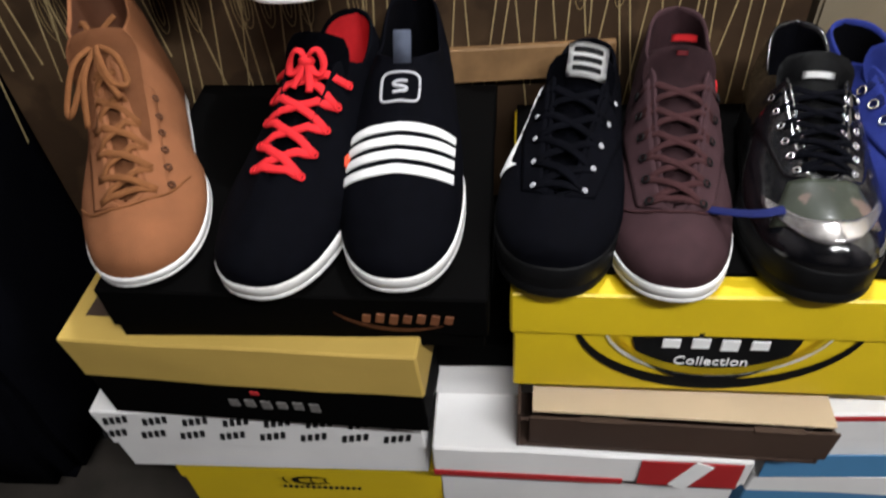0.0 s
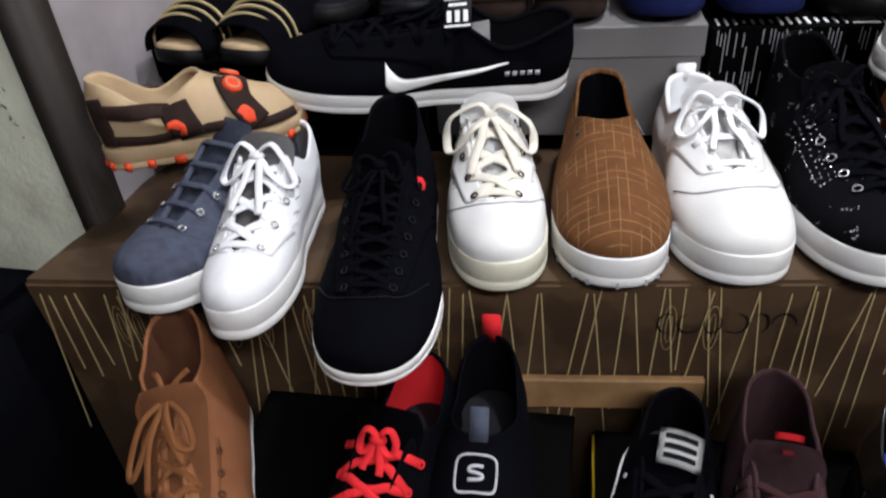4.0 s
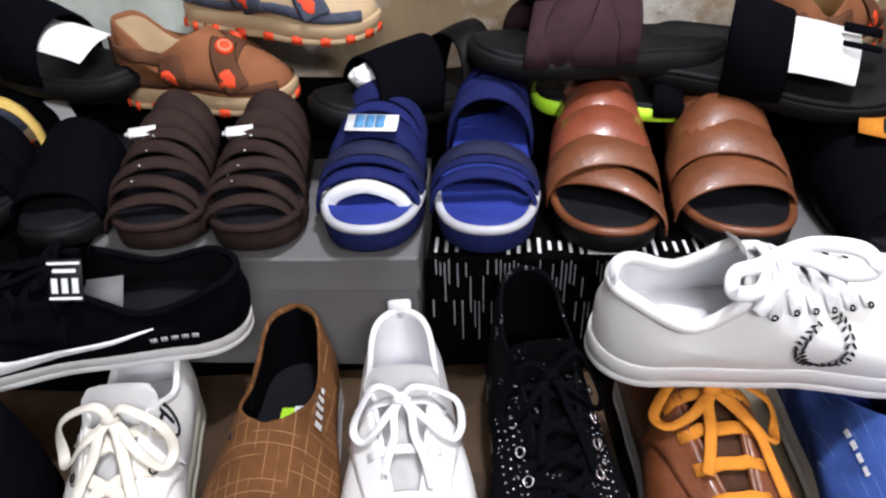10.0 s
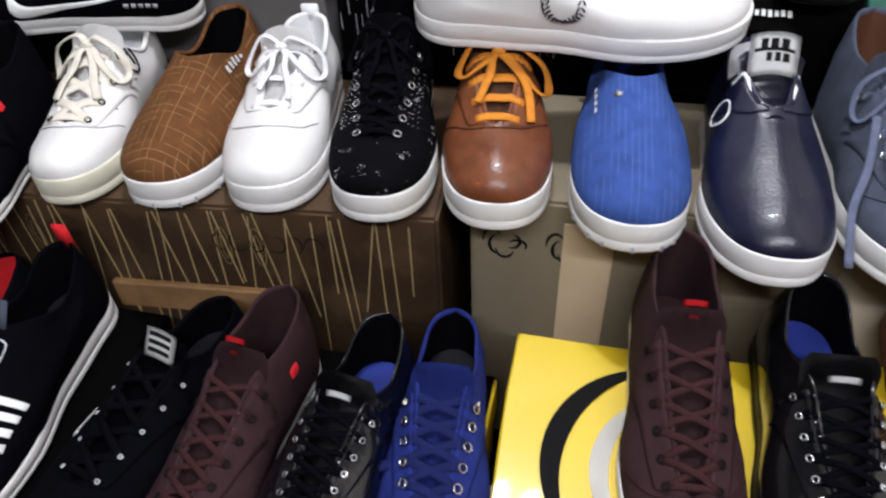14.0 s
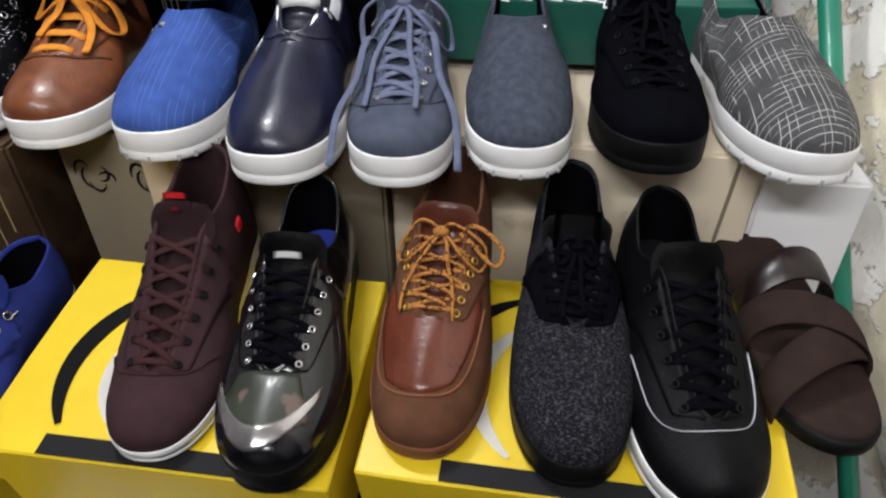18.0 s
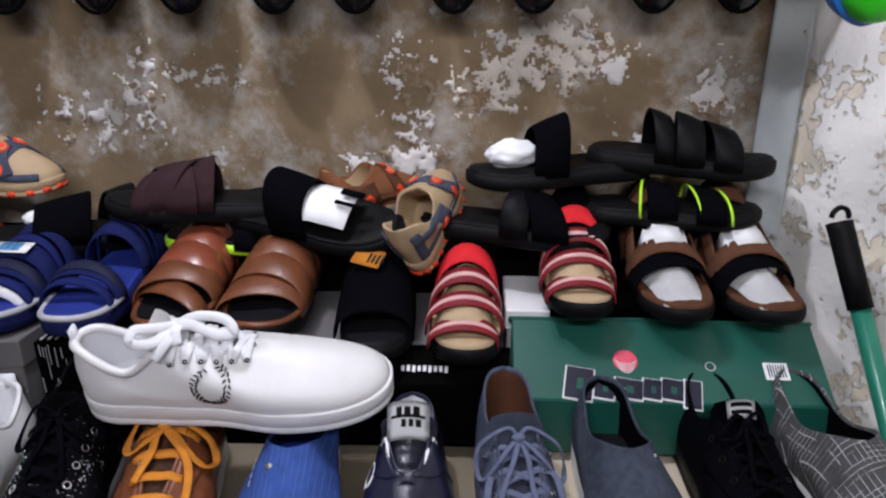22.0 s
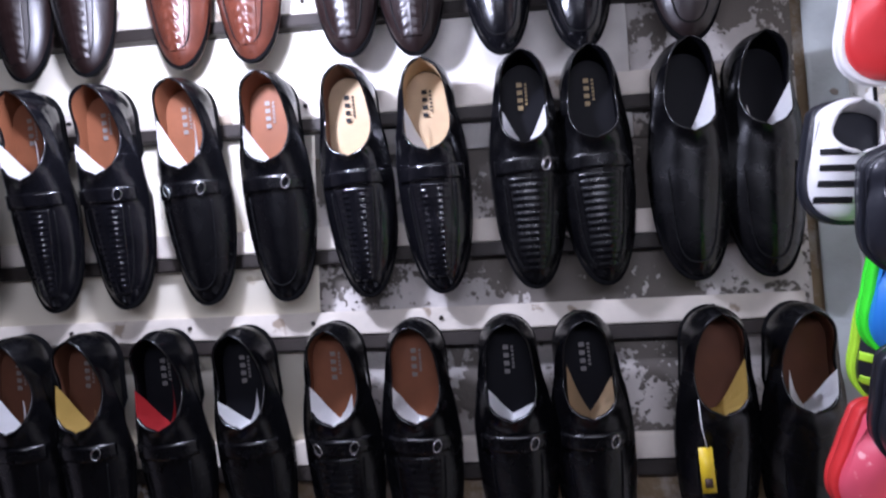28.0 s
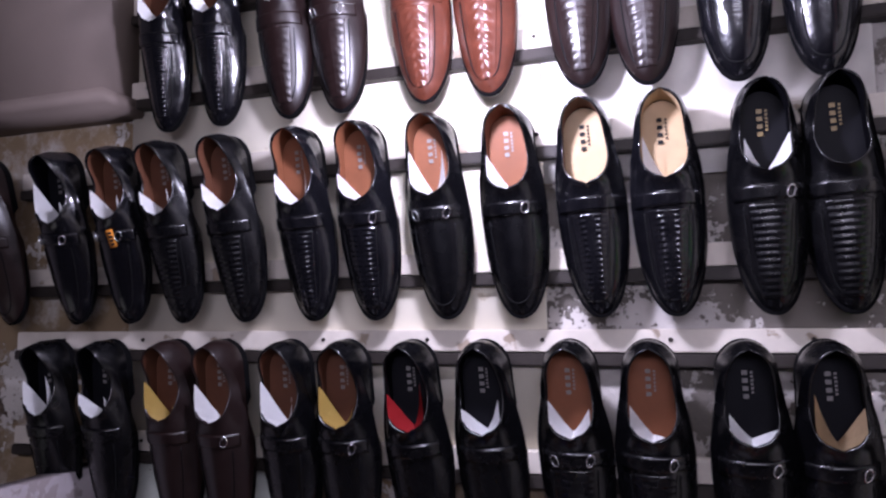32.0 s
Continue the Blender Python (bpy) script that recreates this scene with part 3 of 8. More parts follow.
def shoe_base(name, sp, m, label, category="shoe", group=""):
    """Sole, upper, lining and insole of a shoe with its toe at the origin; returns the thing and the upper's surface."""
    sp = {**DEFAULT, **sp}
    sp["W"] *= sp["broad"]
    root = thing(name, m, label, category, group)
    loop = base_shape(sp)
    L = sp["L"]
    # sole
    bm = bmesh.new()
    rows = []
    lip = sp["lip"]
    for base_inset, f in ((0.010, 0.0), (0.0025, 0.0), (-lip + 0.0008, 0.04), (-lip, 0.10), (-lip, 0.30), (-lip + 0.0007, 0.33), (-lip + 0.0007, 0.36), (-lip, 0.39), (-lip, 0.93), (-lip + 0.0008, 0.99), (0.0005, 1.0), (0.012, 1.0)):
        row = []
        for s, x, y, sn, cs in loop:
            top = sole_top(sp, s)
            bottom = sp["spring"] * max(0.0, 1 - s / 0.25) ** 2
            arch = sp["block"] * (1 if s < 0.70 else 0)
            z = bottom + arch + (top - bottom - arch) * f
            inset = base_inset + sp["bulge"] * 0.6 * ease((s - 0.28) / 0.2) * abs(sn)
            row.append(bm.verts.new((x - inset * sn * (1 if abs(x) > 0.001 else 0), y + inset * cs, z)))
        rows.append(row)
    grid_faces(bm, rows, closed=True)
    bm.faces.new(rows[0])
    bm.faces.new(rows[-1])
    sole = part("sole", bm, sp["sole_mat"], root)
    # upper
    bm = bmesh.new()
    bottoms, rims, curves = [], [], []
    s_lo, sb = sp["sv"] or sp["sf"], 0.985
    seed = Vector((L * 91, sp["W"] * 77, m.translation.x * 13))
    for s, x, y, sn, cs in loop:
        side = 1 if sn >= 0 else -1
        b = Vector((x, y, sole_top(sp, s) - 0.003))
        k = (1 - cs) / 2
        rs = s_lo + (sb - s_lo) * k
        ry = L * rs
        rx = side * rim_half(sp, rs) + sp["bend"] * (1 - rs) ** 2
        rz = rim_height(sp, rs)
        r = Vector((rx, ry, rz))
        wf, wh, ws = max(0.0, cs) ** 0.8, max(0.0, -cs) ** 1.5, abs(sn) ** 1.2
        tot = wf + wh + ws
        wf, wh, ws = wf / tot, wh / tot, ws / tot
        toe = min(1.0, 0.55 + s * 2.2)
        out = sp["bulge"] * ease((s - 0.16) / 0.22)
        c1 = b + Vector((side * (0.003 + out) * ws, -cs * 0.003 * (wf + wh), sp["tb"] * (0.68 * wf + 0.60 * ws * toe + 0.8 * wh)))
        vamp = (ry - y) if cs > 0 else 0.0
        lift = (r.z - b.z - sp["tb"] * 0.72)
        c2 = r + Vector((side * (sp["swell"] + 0.4 * out) * ws + (x - rx) * 0.42 * wf, -vamp * 0.60 * wf + 0.008 * wh, -0.026 * ws - 0.034 * wh - max(0.0, lift) * 0.80 * wf))
        bottoms.append(b), rims.append(r), curves.append((b, c1, c2, r))
    K = 14
    rows = []
    for i in range(K + 1):
        t = i / K
        row = []
        for b, c1, c2, r in curves:
            p = b * (1 - t) ** 3 + c1 * 3 * t * (1 - t) ** 2 + c2 * 3 * t * t * (1 - t) + r * t ** 3
            if 0 < i < K:
                p = p + Vector(noise.noise_vector(p * 38 + seed)) * 0.0009 + Vector(noise.noise_vector(p * 15 + seed)) * 0.0016 * sp.get("soft", 1.0)
            row.append(bm.verts.new(p))
        rows.append(row)
    grid_faces(bm, rows, closed=True)
    bmesh.ops.triangulate(bm, faces=bm.faces[:])
    tree = BVHTree.FromBMesh(bm)
    mid = Vector((0, L * 0.80, rims[SIDE].z))
    inward = [Vector((-1 if r.x > 0 else 1, 0, 0)) if r.y < L * (sp["sf"] + 0.06) and sp["sv"] else (mid - r).normalized() for r in rims]
    roll = [[r + Vector((0, 0, 0.0018)) + n * min(0.001, abs(r.x) * 0.3) for r, n in zip(rims, inward)], [r + n * min(0.0036, abs(r.x) * 0.6) for r, n in zip(rims, inward)], [r + n * min(0.004, abs(r.x) * 0.6) - Vector((0, 0, 0.004)) for r, n in zip(rims, inward)]]
    more = [rows[-1]] + [[bm.verts.new(p) for p in row] for row in roll]
    grid_faces(bm, more, closed=True)
    part("upper", bm, sp["upper"], root)
    if sp.get("pad"):
        first = min(range(len(rims)), key=lambda i: rims[i].y)
        bm = bmesh.new()
        tube(bm, [p - Vector((0, 0, 0.001)) for p in rims[first:] + rims[:first] if p.y > L * sp["sf"]], sp["pad"], 8)
        part("collar_pad", bm, sp["upper"], root)
    # lining
    bm = bmesh.new()
    floor_z = sole_top(sp, 0.8) + 0.004
    rows = []
    for f in (0.0, 0.35, 0.75, 1.0):
        row = []
        for (s, x, y, sn, cs), r, n in zip(loop, rims, inward):
            a = r + n * min(0.004, abs(r.x) * 0.6) - Vector((0, 0, 0.0035))
            low = Vector((x * 0.84, 0.012 + y * (1 - 0.024 / L), floor_z - 0.008 * (1 - s)))
            low.y = max(low.y, L * (s_lo - 0.22))
            row.append(bm.verts.new(a.lerp(low, f)))
        rows.append(row)
    grid_faces(bm, rows, closed=True)
    part("lining", bm, sp["lining"], root)
    bm = bmesh.new()
    bm.faces.new([bm.verts.new((v.x * 0.88, max(0.014 + v.y * (1 - 0.028 / L), L * (s_lo - 0.21)), floor_z + 0.003 - 0.008 * (1 - v.y / L))) for v in bottoms])
    bmesh.ops.remove_doubles(bm, verts=bm.verts[:], dist=0.0008)
    part("insole", bm, sp["insole"], root, smooth=False)
    return root, tree, sp, sole


def lie(tree, x, y, off):
    h = onto(tree, (x, y, 0.4), (0, 0, -1), off)
    return h if h else (Vector((x, y, 0.03 + off)), Vector((0, 0, 1)))


def atop(tree, sp, x, y, off):
    """A place on top of a laced shoe, bridging the slot between the eyestays."""
    s = y / sp["L"]
    w = rim_half(sp, s) if s > (sp["sv"] or 2) else 0
    c = sp["bend"] * (1 - s) ** 2
    if abs(x - c) <= w + 0.001:
        return Vector((x, y, rim_height(sp, s) + off)), Vector((0, -0.3, 1)).normalized()
    h = lie(tree, x, y, off)
    if h[0].z < 0.034 + off and abs(x) > 0.03:
        h = (Vector((x, y, 0.045 + off)), h[1])
    return h


_ring = {}


def turn_to(p, n):
    return Matrix.Translation(p) @ Vector(n).to_track_quat("Z", "Y").to_matrix().to_4x4()


def eyelet(root, p, n, mat, radius=0.0032, wire=0.001):
    key = (radius, wire, mat)
    if key not in _ring:
        bm = bmesh.new()
        tube(bm, [(radius * math.cos(a), radius * math.sin(a), 0) for a in np.linspace(0, 2 * math.pi, 13)[:-1]], wire, 6, closed=True)
        mesh = bpy.data.meshes.new("eyelet")
        bm.to_mesh(mesh)
        bm.free()
        for q in mesh.polygons:
            q.use_smooth = True
        mesh.materials.append(M[mat])
        _ring[key] = mesh
    ob = new("eyelet", _ring[key])
    ob.parent, ob.matrix_basis = root, turn_to(p, n)


def laced(root, tree, sp, lace="black_cloth", rows=5, s0=0.36, s1=0.60, half=None, width=0.007, eyelets="", tongue="", bow=1, cross=True, stay="", seed=1, ends=1.0, ring=0.0032, messy=1.0, high=0.030):
    """Tongue, eyestays, eyelets and the lace of a shoe."""
    rng = random.Random(seed)
    L = sp["L"]
    bend = sp["bend"]
    width *= 0.98
    s0, s1 = sp["sv"] + 0.025, sp["sf"] - 0.012
    if tongue:
        bm = bmesh.new()
        grid = []
        n = 18
        length = (sp["sf"] - sp["sv"]) * L
        for i in range(n + 1):
            d = -0.012 + (length + 0.012 + high) * i / n
            s = sp["sv"] + max(0.0, min(d, length)) / L
            over = max(0.0, d - length)
            y = sp["sv"] * L + min(d, length) + over * 0.55
            z = rim_height(sp, s) - 0.0035 + over * 0.86
            hw = (0.020 + 0.013 * i / n) * (1 - 0.25 * max(0.0, (i / n - 0.88) / 0.12) ** 2)
            c = bend * (1 - s) ** 2
            grid.append([bm.verts.new((c + u * hw, y + 0.006 * u * u * (1 if over else 0), z - 0.009 * u * u + 0.0008 * math.sin(i * 1.7))) for u in np.linspace(-1, 1, 9)])
        grid_faces(bm, grid)
        bmesh.ops.solidify(bm, geom=bm.faces[:], thickness=0.0045)
        part("tongue", bm, tongue, root)
    if stay:
        for sd in (-1, 1):
            def where(u, v):
                s = sp["sv"] - 0.012 + (sp["sf"] - sp["sv"] + 0.012) * v
                w = rim_half(sp, max(s, sp["sv"] + 0.004))
                return (bend * (1 - s) ** 2 + sd * (w + 0.0012 + u * (0.017 + 0.006 * v) * (0.35 if v < 0.02 else 1)), L * s, 0.4)
            part("eyestay", patch(tree, where, 6, 14, 0.0020), stay, root)
    el, er = [], []
    for i in range(rows):
        f = i / max(rows - 1, 1)
        s = s0 + (s1 - s0) * f
        y = L * s
        hx = rim_half(sp, s) + 0.0085
        c = bend * (1 - s) ** 2
        pl, pr = lie(tree, c - hx, y, 0.0032), lie(tree, c + hx, y, 0.0032)
        el.append(pl), er.append(pr)
        if eyelets:
            for p, q in (pl, pr):
                eyelet(root, p, q, eyelets, ring)
    bm = bmesh.new()

    def run(a, b, lift, w=width):
        (pa, na), (pb, nb) = a, b
        pts, ups = [], []
        for k in range(9):
            t = k / 8
            p = pa.lerp(pb, t) + Vector((0, 0, -0.001 + (lift + 0.004) * math.sin(math.pi * t)))
            p.y += rng.uniform(-0.0006, 0.0006) * messy
            p.z = max(p.z, atop(tree, sp, p.x, p.y, 0.0022)[0].z if 0 < k < 8 else p.z)
            pts.append(p), ups.append(na.lerp(nb, t))
        band(bm, pts, w, 0.0024, ups)

    if rows:
        run(el[0], er[0], 0.001)
    for i in range(rows - 1):
        if cross:
            run(el[i], er[i + 1], 0.001 + rng.uniform(0, 0.002) * messy)
            run(er[i], el[i + 1], 0.0035 + rng.uniform(0, 0.002) * messy)
        else:
            run(el[i + 1], er[i + 1], 0.002 + rng.uniform(0, 0.0015))
    if bow:
        cy = L * (s1 - 0.012)
        c = bend * (1 - cy / L) ** 2
        knot = atop(tree, sp, c, cy, 0.010)
        bmesh.ops.create_uvsphere(bm, u_segments=10, v_segments=7, radius=0.0065, matrix=Matrix.Translation(knot[0]) @ Matrix.Diagonal((1.25, 0.95, 0.8, 1)))
        for sd in (-1, 1):
            j = rng.uniform(0.8, 1.2)
            k = rng.uniform(-6, 6)
            shape = [(0, 0, 10), (12, 4 + k * 0.3, 17), (27, 4 + k, 17), (38, -5 + k, 10), (35, -18 + k, 6), (22, -18 + k * 0.5, 7), (10, -8, 10), (0, 0, 9)]
            pts = [atop(tree, sp, c + sd * a * 0.001 * bow * j, cy + b * 0.001 * bow, h * 0.001)[0] for a, b, h in shape]
            band(bm, smoothed(pts, 5), width * 0.85, 0.0022)
            k = rng.uniform(-6, 8)
            shape = [(0, 0, 9), (7, -10, 11), (13 + k, -26, 8), (20 + k, -44, 7), (22 + k, -60 * j, 6)]
            pts = [atop(tree, sp, c + sd * a * 0.001 * bow * j, max(0.02, cy + b * 0.001 * ends), h * 0.001)[0] for a, b, h in shape]
            band(bm, smoothed(pts, 5), width * 0.85, 0.0022)
    if rows:
        part("lace", bm, lace, root, "%s lace" % lace.split("_")[0] if lace != "black_cloth" else "black lace")
    else:
        bm.free()


def stripe(root, tree, sp, s0, s1, mat, name="stripe", width=0.05, off=0.0016, slant=0.0, x0=None, x1=None, lab="", dip=0.0):
    """A strip across the top of a shoe; dip pulls its middle towards the toe."""
    L = sp["L"]
    a, b = (-width if x0 is None else x0), (width if x1 is None else x1)
    bm = patch(tree, lambda u, v: (a + (b - a) * v, L * (s0 + (s1 - s0) * u) + slant * (a + (b - a) * v) - dip * (1 - (v * 2 - 1) ** 2), 0.4), 5, 40, off)
    if len(bm.faces):
        part(name, bm, mat, root, lab)
    else:
        bm.free()


def cap(root, tree, sp, s1, mat, name="toe_cap", bow=0.10, off=0.0016, lab=""):
    """A toe cap that ends in a curved edge."""
    L, W = sp["L"], sp["W"]
    bm = patch(tree, lambda u, v: ((v * 2 - 1) * W * 0.5 * 0.985, L * (0.004 + (s1 + bow * 0.6 * (v * 2 - 1) ** 2 - 0.004) * u), 0.4), 14, 30, off)
    part(name, bm, mat, root, lab)


def seam(root, tree, sp, line, mat="black_rubber", width=0.0016, name="seam", d=(0, 0, -1)):
    """A stitched line through (x, s) points on top of a shoe."""
    pts, ups = [], []
    for p in smoothed([(x, s * sp["L"], 0.4) for x, s in line], 6):
        h = onto(tree, p, d, 0.0008)
        if h:
            pts.append(h[0]), ups.append(h[1])
    if len(pts) > 2:
        bm = bmesh.new()
        band(bm, pts, width, 0.0016, ups)
        part(name, bm, mat, root)


def side_mark(root, tree, sp, outline_pts, mat, side=1, name="side_mark", off=0.0022, lab=""):
    """A flat mark on a shoe's side: (s, low z, high z) along it."""
    L = sp["L"]
    bm = bmesh.new()
    rows = []
    fine = smoothed([(s, lo, hi) for s, lo, hi in outline_pts], 5)
    for i, (s, lo, hi) in enumerate(fine):
        row = []
        for j in range(7):
            rim = j in (0, 6) or i in (0, len(fine) - 1)
            z = lo + (hi - lo) * j / 6
            h = onto(tree, (side * 0.3, s * L, z), (-side, 0, 0), off * (0.4 if rim else 1))
            row.append(bm.verts.new(h[0]) if h else None)
        rows.append(row)
    grid_faces(bm, rows)
    return part(name, bm, mat, root, lab)


def side_band(root, tree, sp, way, width, mat, side=1, name="strap", off=0.0022):
    """A strap laid on a shoe's side through (s, z) places."""
    pts, ups = [], []
    for p in smoothed([(0, s * sp["L"], z) for s, z in way], 6):
        h = onto(tree, (side * 0.3, p.y, p.z), (-side, 0, 0), off)
        if h:
            pts.append(h[0]), ups.append(h[1])
    if len(pts) > 2:
        bm = bmesh.new()
        band(bm, pts, width, 0.003, ups)
        part(name, bm, mat, root)


def label_on(root, tree, sp, x, s, w, l, mat, name="label", off=0.002, bars=0, bar_mat="print_black", lab=""):
    """A label on top of a shoe; on a laced one it lies on the tongue."""
    L = sp["L"]

    def sheet(cx, cy, ww, ll, lift, nu=6):
        bm = bmesh.new()
        rows = []
        for i in range(nu + 1):
            row = []
            for j in range(7):
                px, py = cx + (j / 6 - 0.5) * ww, cy + (i / nu - 0.5) * ll
                if sp["sv"] and abs(x) < 0.012:
                    over = max(0.0, py - sp["sf"] * L)
                    row.append(bm.verts.new((px, min(py, sp["sf"] * L) + over * 0.55, rim_height(sp, min(py / L, sp["sf"])) + over * 0.86 + lift - 9 * px * px)))
                else:
                    h = onto(tree, (px, py, 0.4), (0, 0, -1), lift)
                    row.append(bm.verts.new(h[0]) if h else None)
            rows.append(row)
        grid_faces(bm, rows)
        if len(bm.faces):
            bmesh.ops.solidify(bm, geom=bm.faces[:], thickness=0.0012)
        return bm
    if sp["sv"] and abs(x) < 0.012:
        off = 0.0035 if off > 0.004 else off
    ob = part(name, sheet(x, s * L, w, l, off), mat, root, lab)
    for k in range(bars):
        f = (k + 0.5) / bars - 0.5
        part("print_bar", sheet(x, s * L + f * l * 0.8, w * 0.72, l * 0.45 / bars, off + 0.0012, 2), bar_mat, ob)
    return ob


def oval_mark(root, tree, sp, x, s, rx, ry, width, mat, name="logo_ring", off=0.0015, lab=""):
    """An oval outline laid on a shoe."""
    pts, ups = [], []
    for a in np.linspace(0, 2 * math.pi, 25):
        h = lie(tree, x + rx * math.cos(a), s * sp["L"] + ry * math.sin(a), off)
        pts.append(h[0]), ups.append(h[1])
    bm = bmesh.new()
    band(bm, pts, width, 0.0012, ups)
    return part(name, bm, mat, root, lab)


def dots(root, tree, sp, places, mat="print_black", r=0.0011, name="perforation"):
    """Small punched holes at (x, s)."""
    made = None
    for x, s in places:
        m = turn_to(*lie(tree, x, s * sp["L"], 0.0))
        if made is None:
            bm = bmesh.new()
            bmesh.ops.create_cone(bm, cap_ends=True, segments=8, radius1=r, radius2=r * 0.8, depth=0.0012)
            made = part(name, bm, mat, root, m=m)
        else:
            again(name, made, root, m)


def loops(root, mat, ways, width=0.008, name="lace_loop", lab="", up=None):
    """Loose loops of a lace along free points."""
    bm = bmesh.new()
    for w in ways:
        line = smoothed(w, 6)
        band(bm, line, width, 0.0026, [up] * len(line) if up else None)
    part(name, bm, mat, root, lab)


def stud(root, tree, sp, x, s, mat="chrome", r=0.0035, name="stud"):
    p, n = lie(tree, x, s * sp["L"], 0.0)
    bm = bmesh.new()
    bmesh.ops.create_uvsphere(bm, u_segments=12, v_segments=8, radius=r, matrix=Matrix.Diagonal((1, 1, 0.6, 1)))
    part(name, bm, mat, root, "round metal stud", m=turn_to(p, n))


def pull_tab(root, sp, mat, w=0.016, h=0.034, lab=""):
    top = rim_height(sp, 0.985)
    bm = bmesh.new()
    y = sp["L"] * 0.985
    block(w, 0.0045, h, 0.0016, (0, y, top - 0.010), 2, bm)
    part("pull_tab", bm, mat, root, lab)


def notches(root, sp, n=9, mat="print_grey", spread=0.55):
    """Short grooves cut round the toe of a sole."""
    loop = base_shape(sp)
    made = None
    for k in range(n):
        j = round((k / (n - 1) * 2 - 1) * spread * SIDE / 1.6)
        s, x, y, sn, cs = loop[j % len(loop)]
        out = Vector((sn, -cs, 0)) if abs(sn) > 1e-3 else Vector((0, -1, 0))
        low = sp["spring"] * max(0.0, 1 - s / 0.25) ** 2
        m = Matrix.Translation(Vector((x, y, low + 0.0005)) + out * (sp["lip"] + 0.0002)) @ Matrix.Rotation(math.atan2(out.y, out.x) + math.pi / 2, 4, "Z")
        if made is None:
            made = part("sole_groove", block(0.003, 0.0014, 0.007, 0.0004), mat, root, smooth=False, m=m)
        else:
            again("sole_groove", made, root, m)


def insert(root, sp, mat="white_paper", lean=0.0, name="paper_insert", wide=0.030, tall=0.070, s=None, lab="folded white card"):
    """A stiffening card bent round the inside of the throat: a wing at each side and a dip between; lean lowers one wing."""
    y0 = sp["L"] * ((sp["sf"] if s is None else s) - 0.015)
    z0 = sole_top(sp, 0.8) + 0.010
    left, right = 1 - max(0.0, lean) * 0.8, 1 + min(0.0, lean) * 0.8
    bm = bmesh.new()
    grid = []
    us = [k / 7 for k in range(-7, 8)]
    for i in range(5):
        v = i / 4
        row = []
        for u in us:
            reach = 0.008 + tall * (left if u < 0 else right) * abs(u) ** 1.3 * (1 - 0.25 * max(0.0, abs(u) - 0.75))
            y = y0 + reach * v
            w = min(wide, max(0.010, rim_half(sp, (y + 0.012) / sp["L"]) - 0.005))
            row.append(bm.verts.new((u * w, y, z0 + 0.036 * abs(u) ** 1.5 + 0.012 * (1 - v) * (1 - abs(u)))))
        grid.append(row)
    grid_faces(bm, grid)
    bmesh.ops.solidify(bm, geom=bm.faces[:], thickness=0.0012)
    part(name, bm, mat, root, lab, smooth=False)


def insole_print(root, sp, mat="print_silver", rows=2, cy=0.84, length=0.045):
    """Lettering inside a shoe, too small to read, as plain bars."""
    z = sole_top(sp, 0.8) + 0.0078
    for k in range(rows):
        n = 4 if k == 0 else 6
        for q in range(n):
            size = length * (1.0 if k == 0 else 0.75) / n
            part("print_bar", block(0.0075 if k == 0 else 0.0035, size * 0.55, 0.0006, 0, (-0.003 + k * 0.009, sp["L"] * cy + (q - n / 2) * size, z)), mat, root, smooth=False)


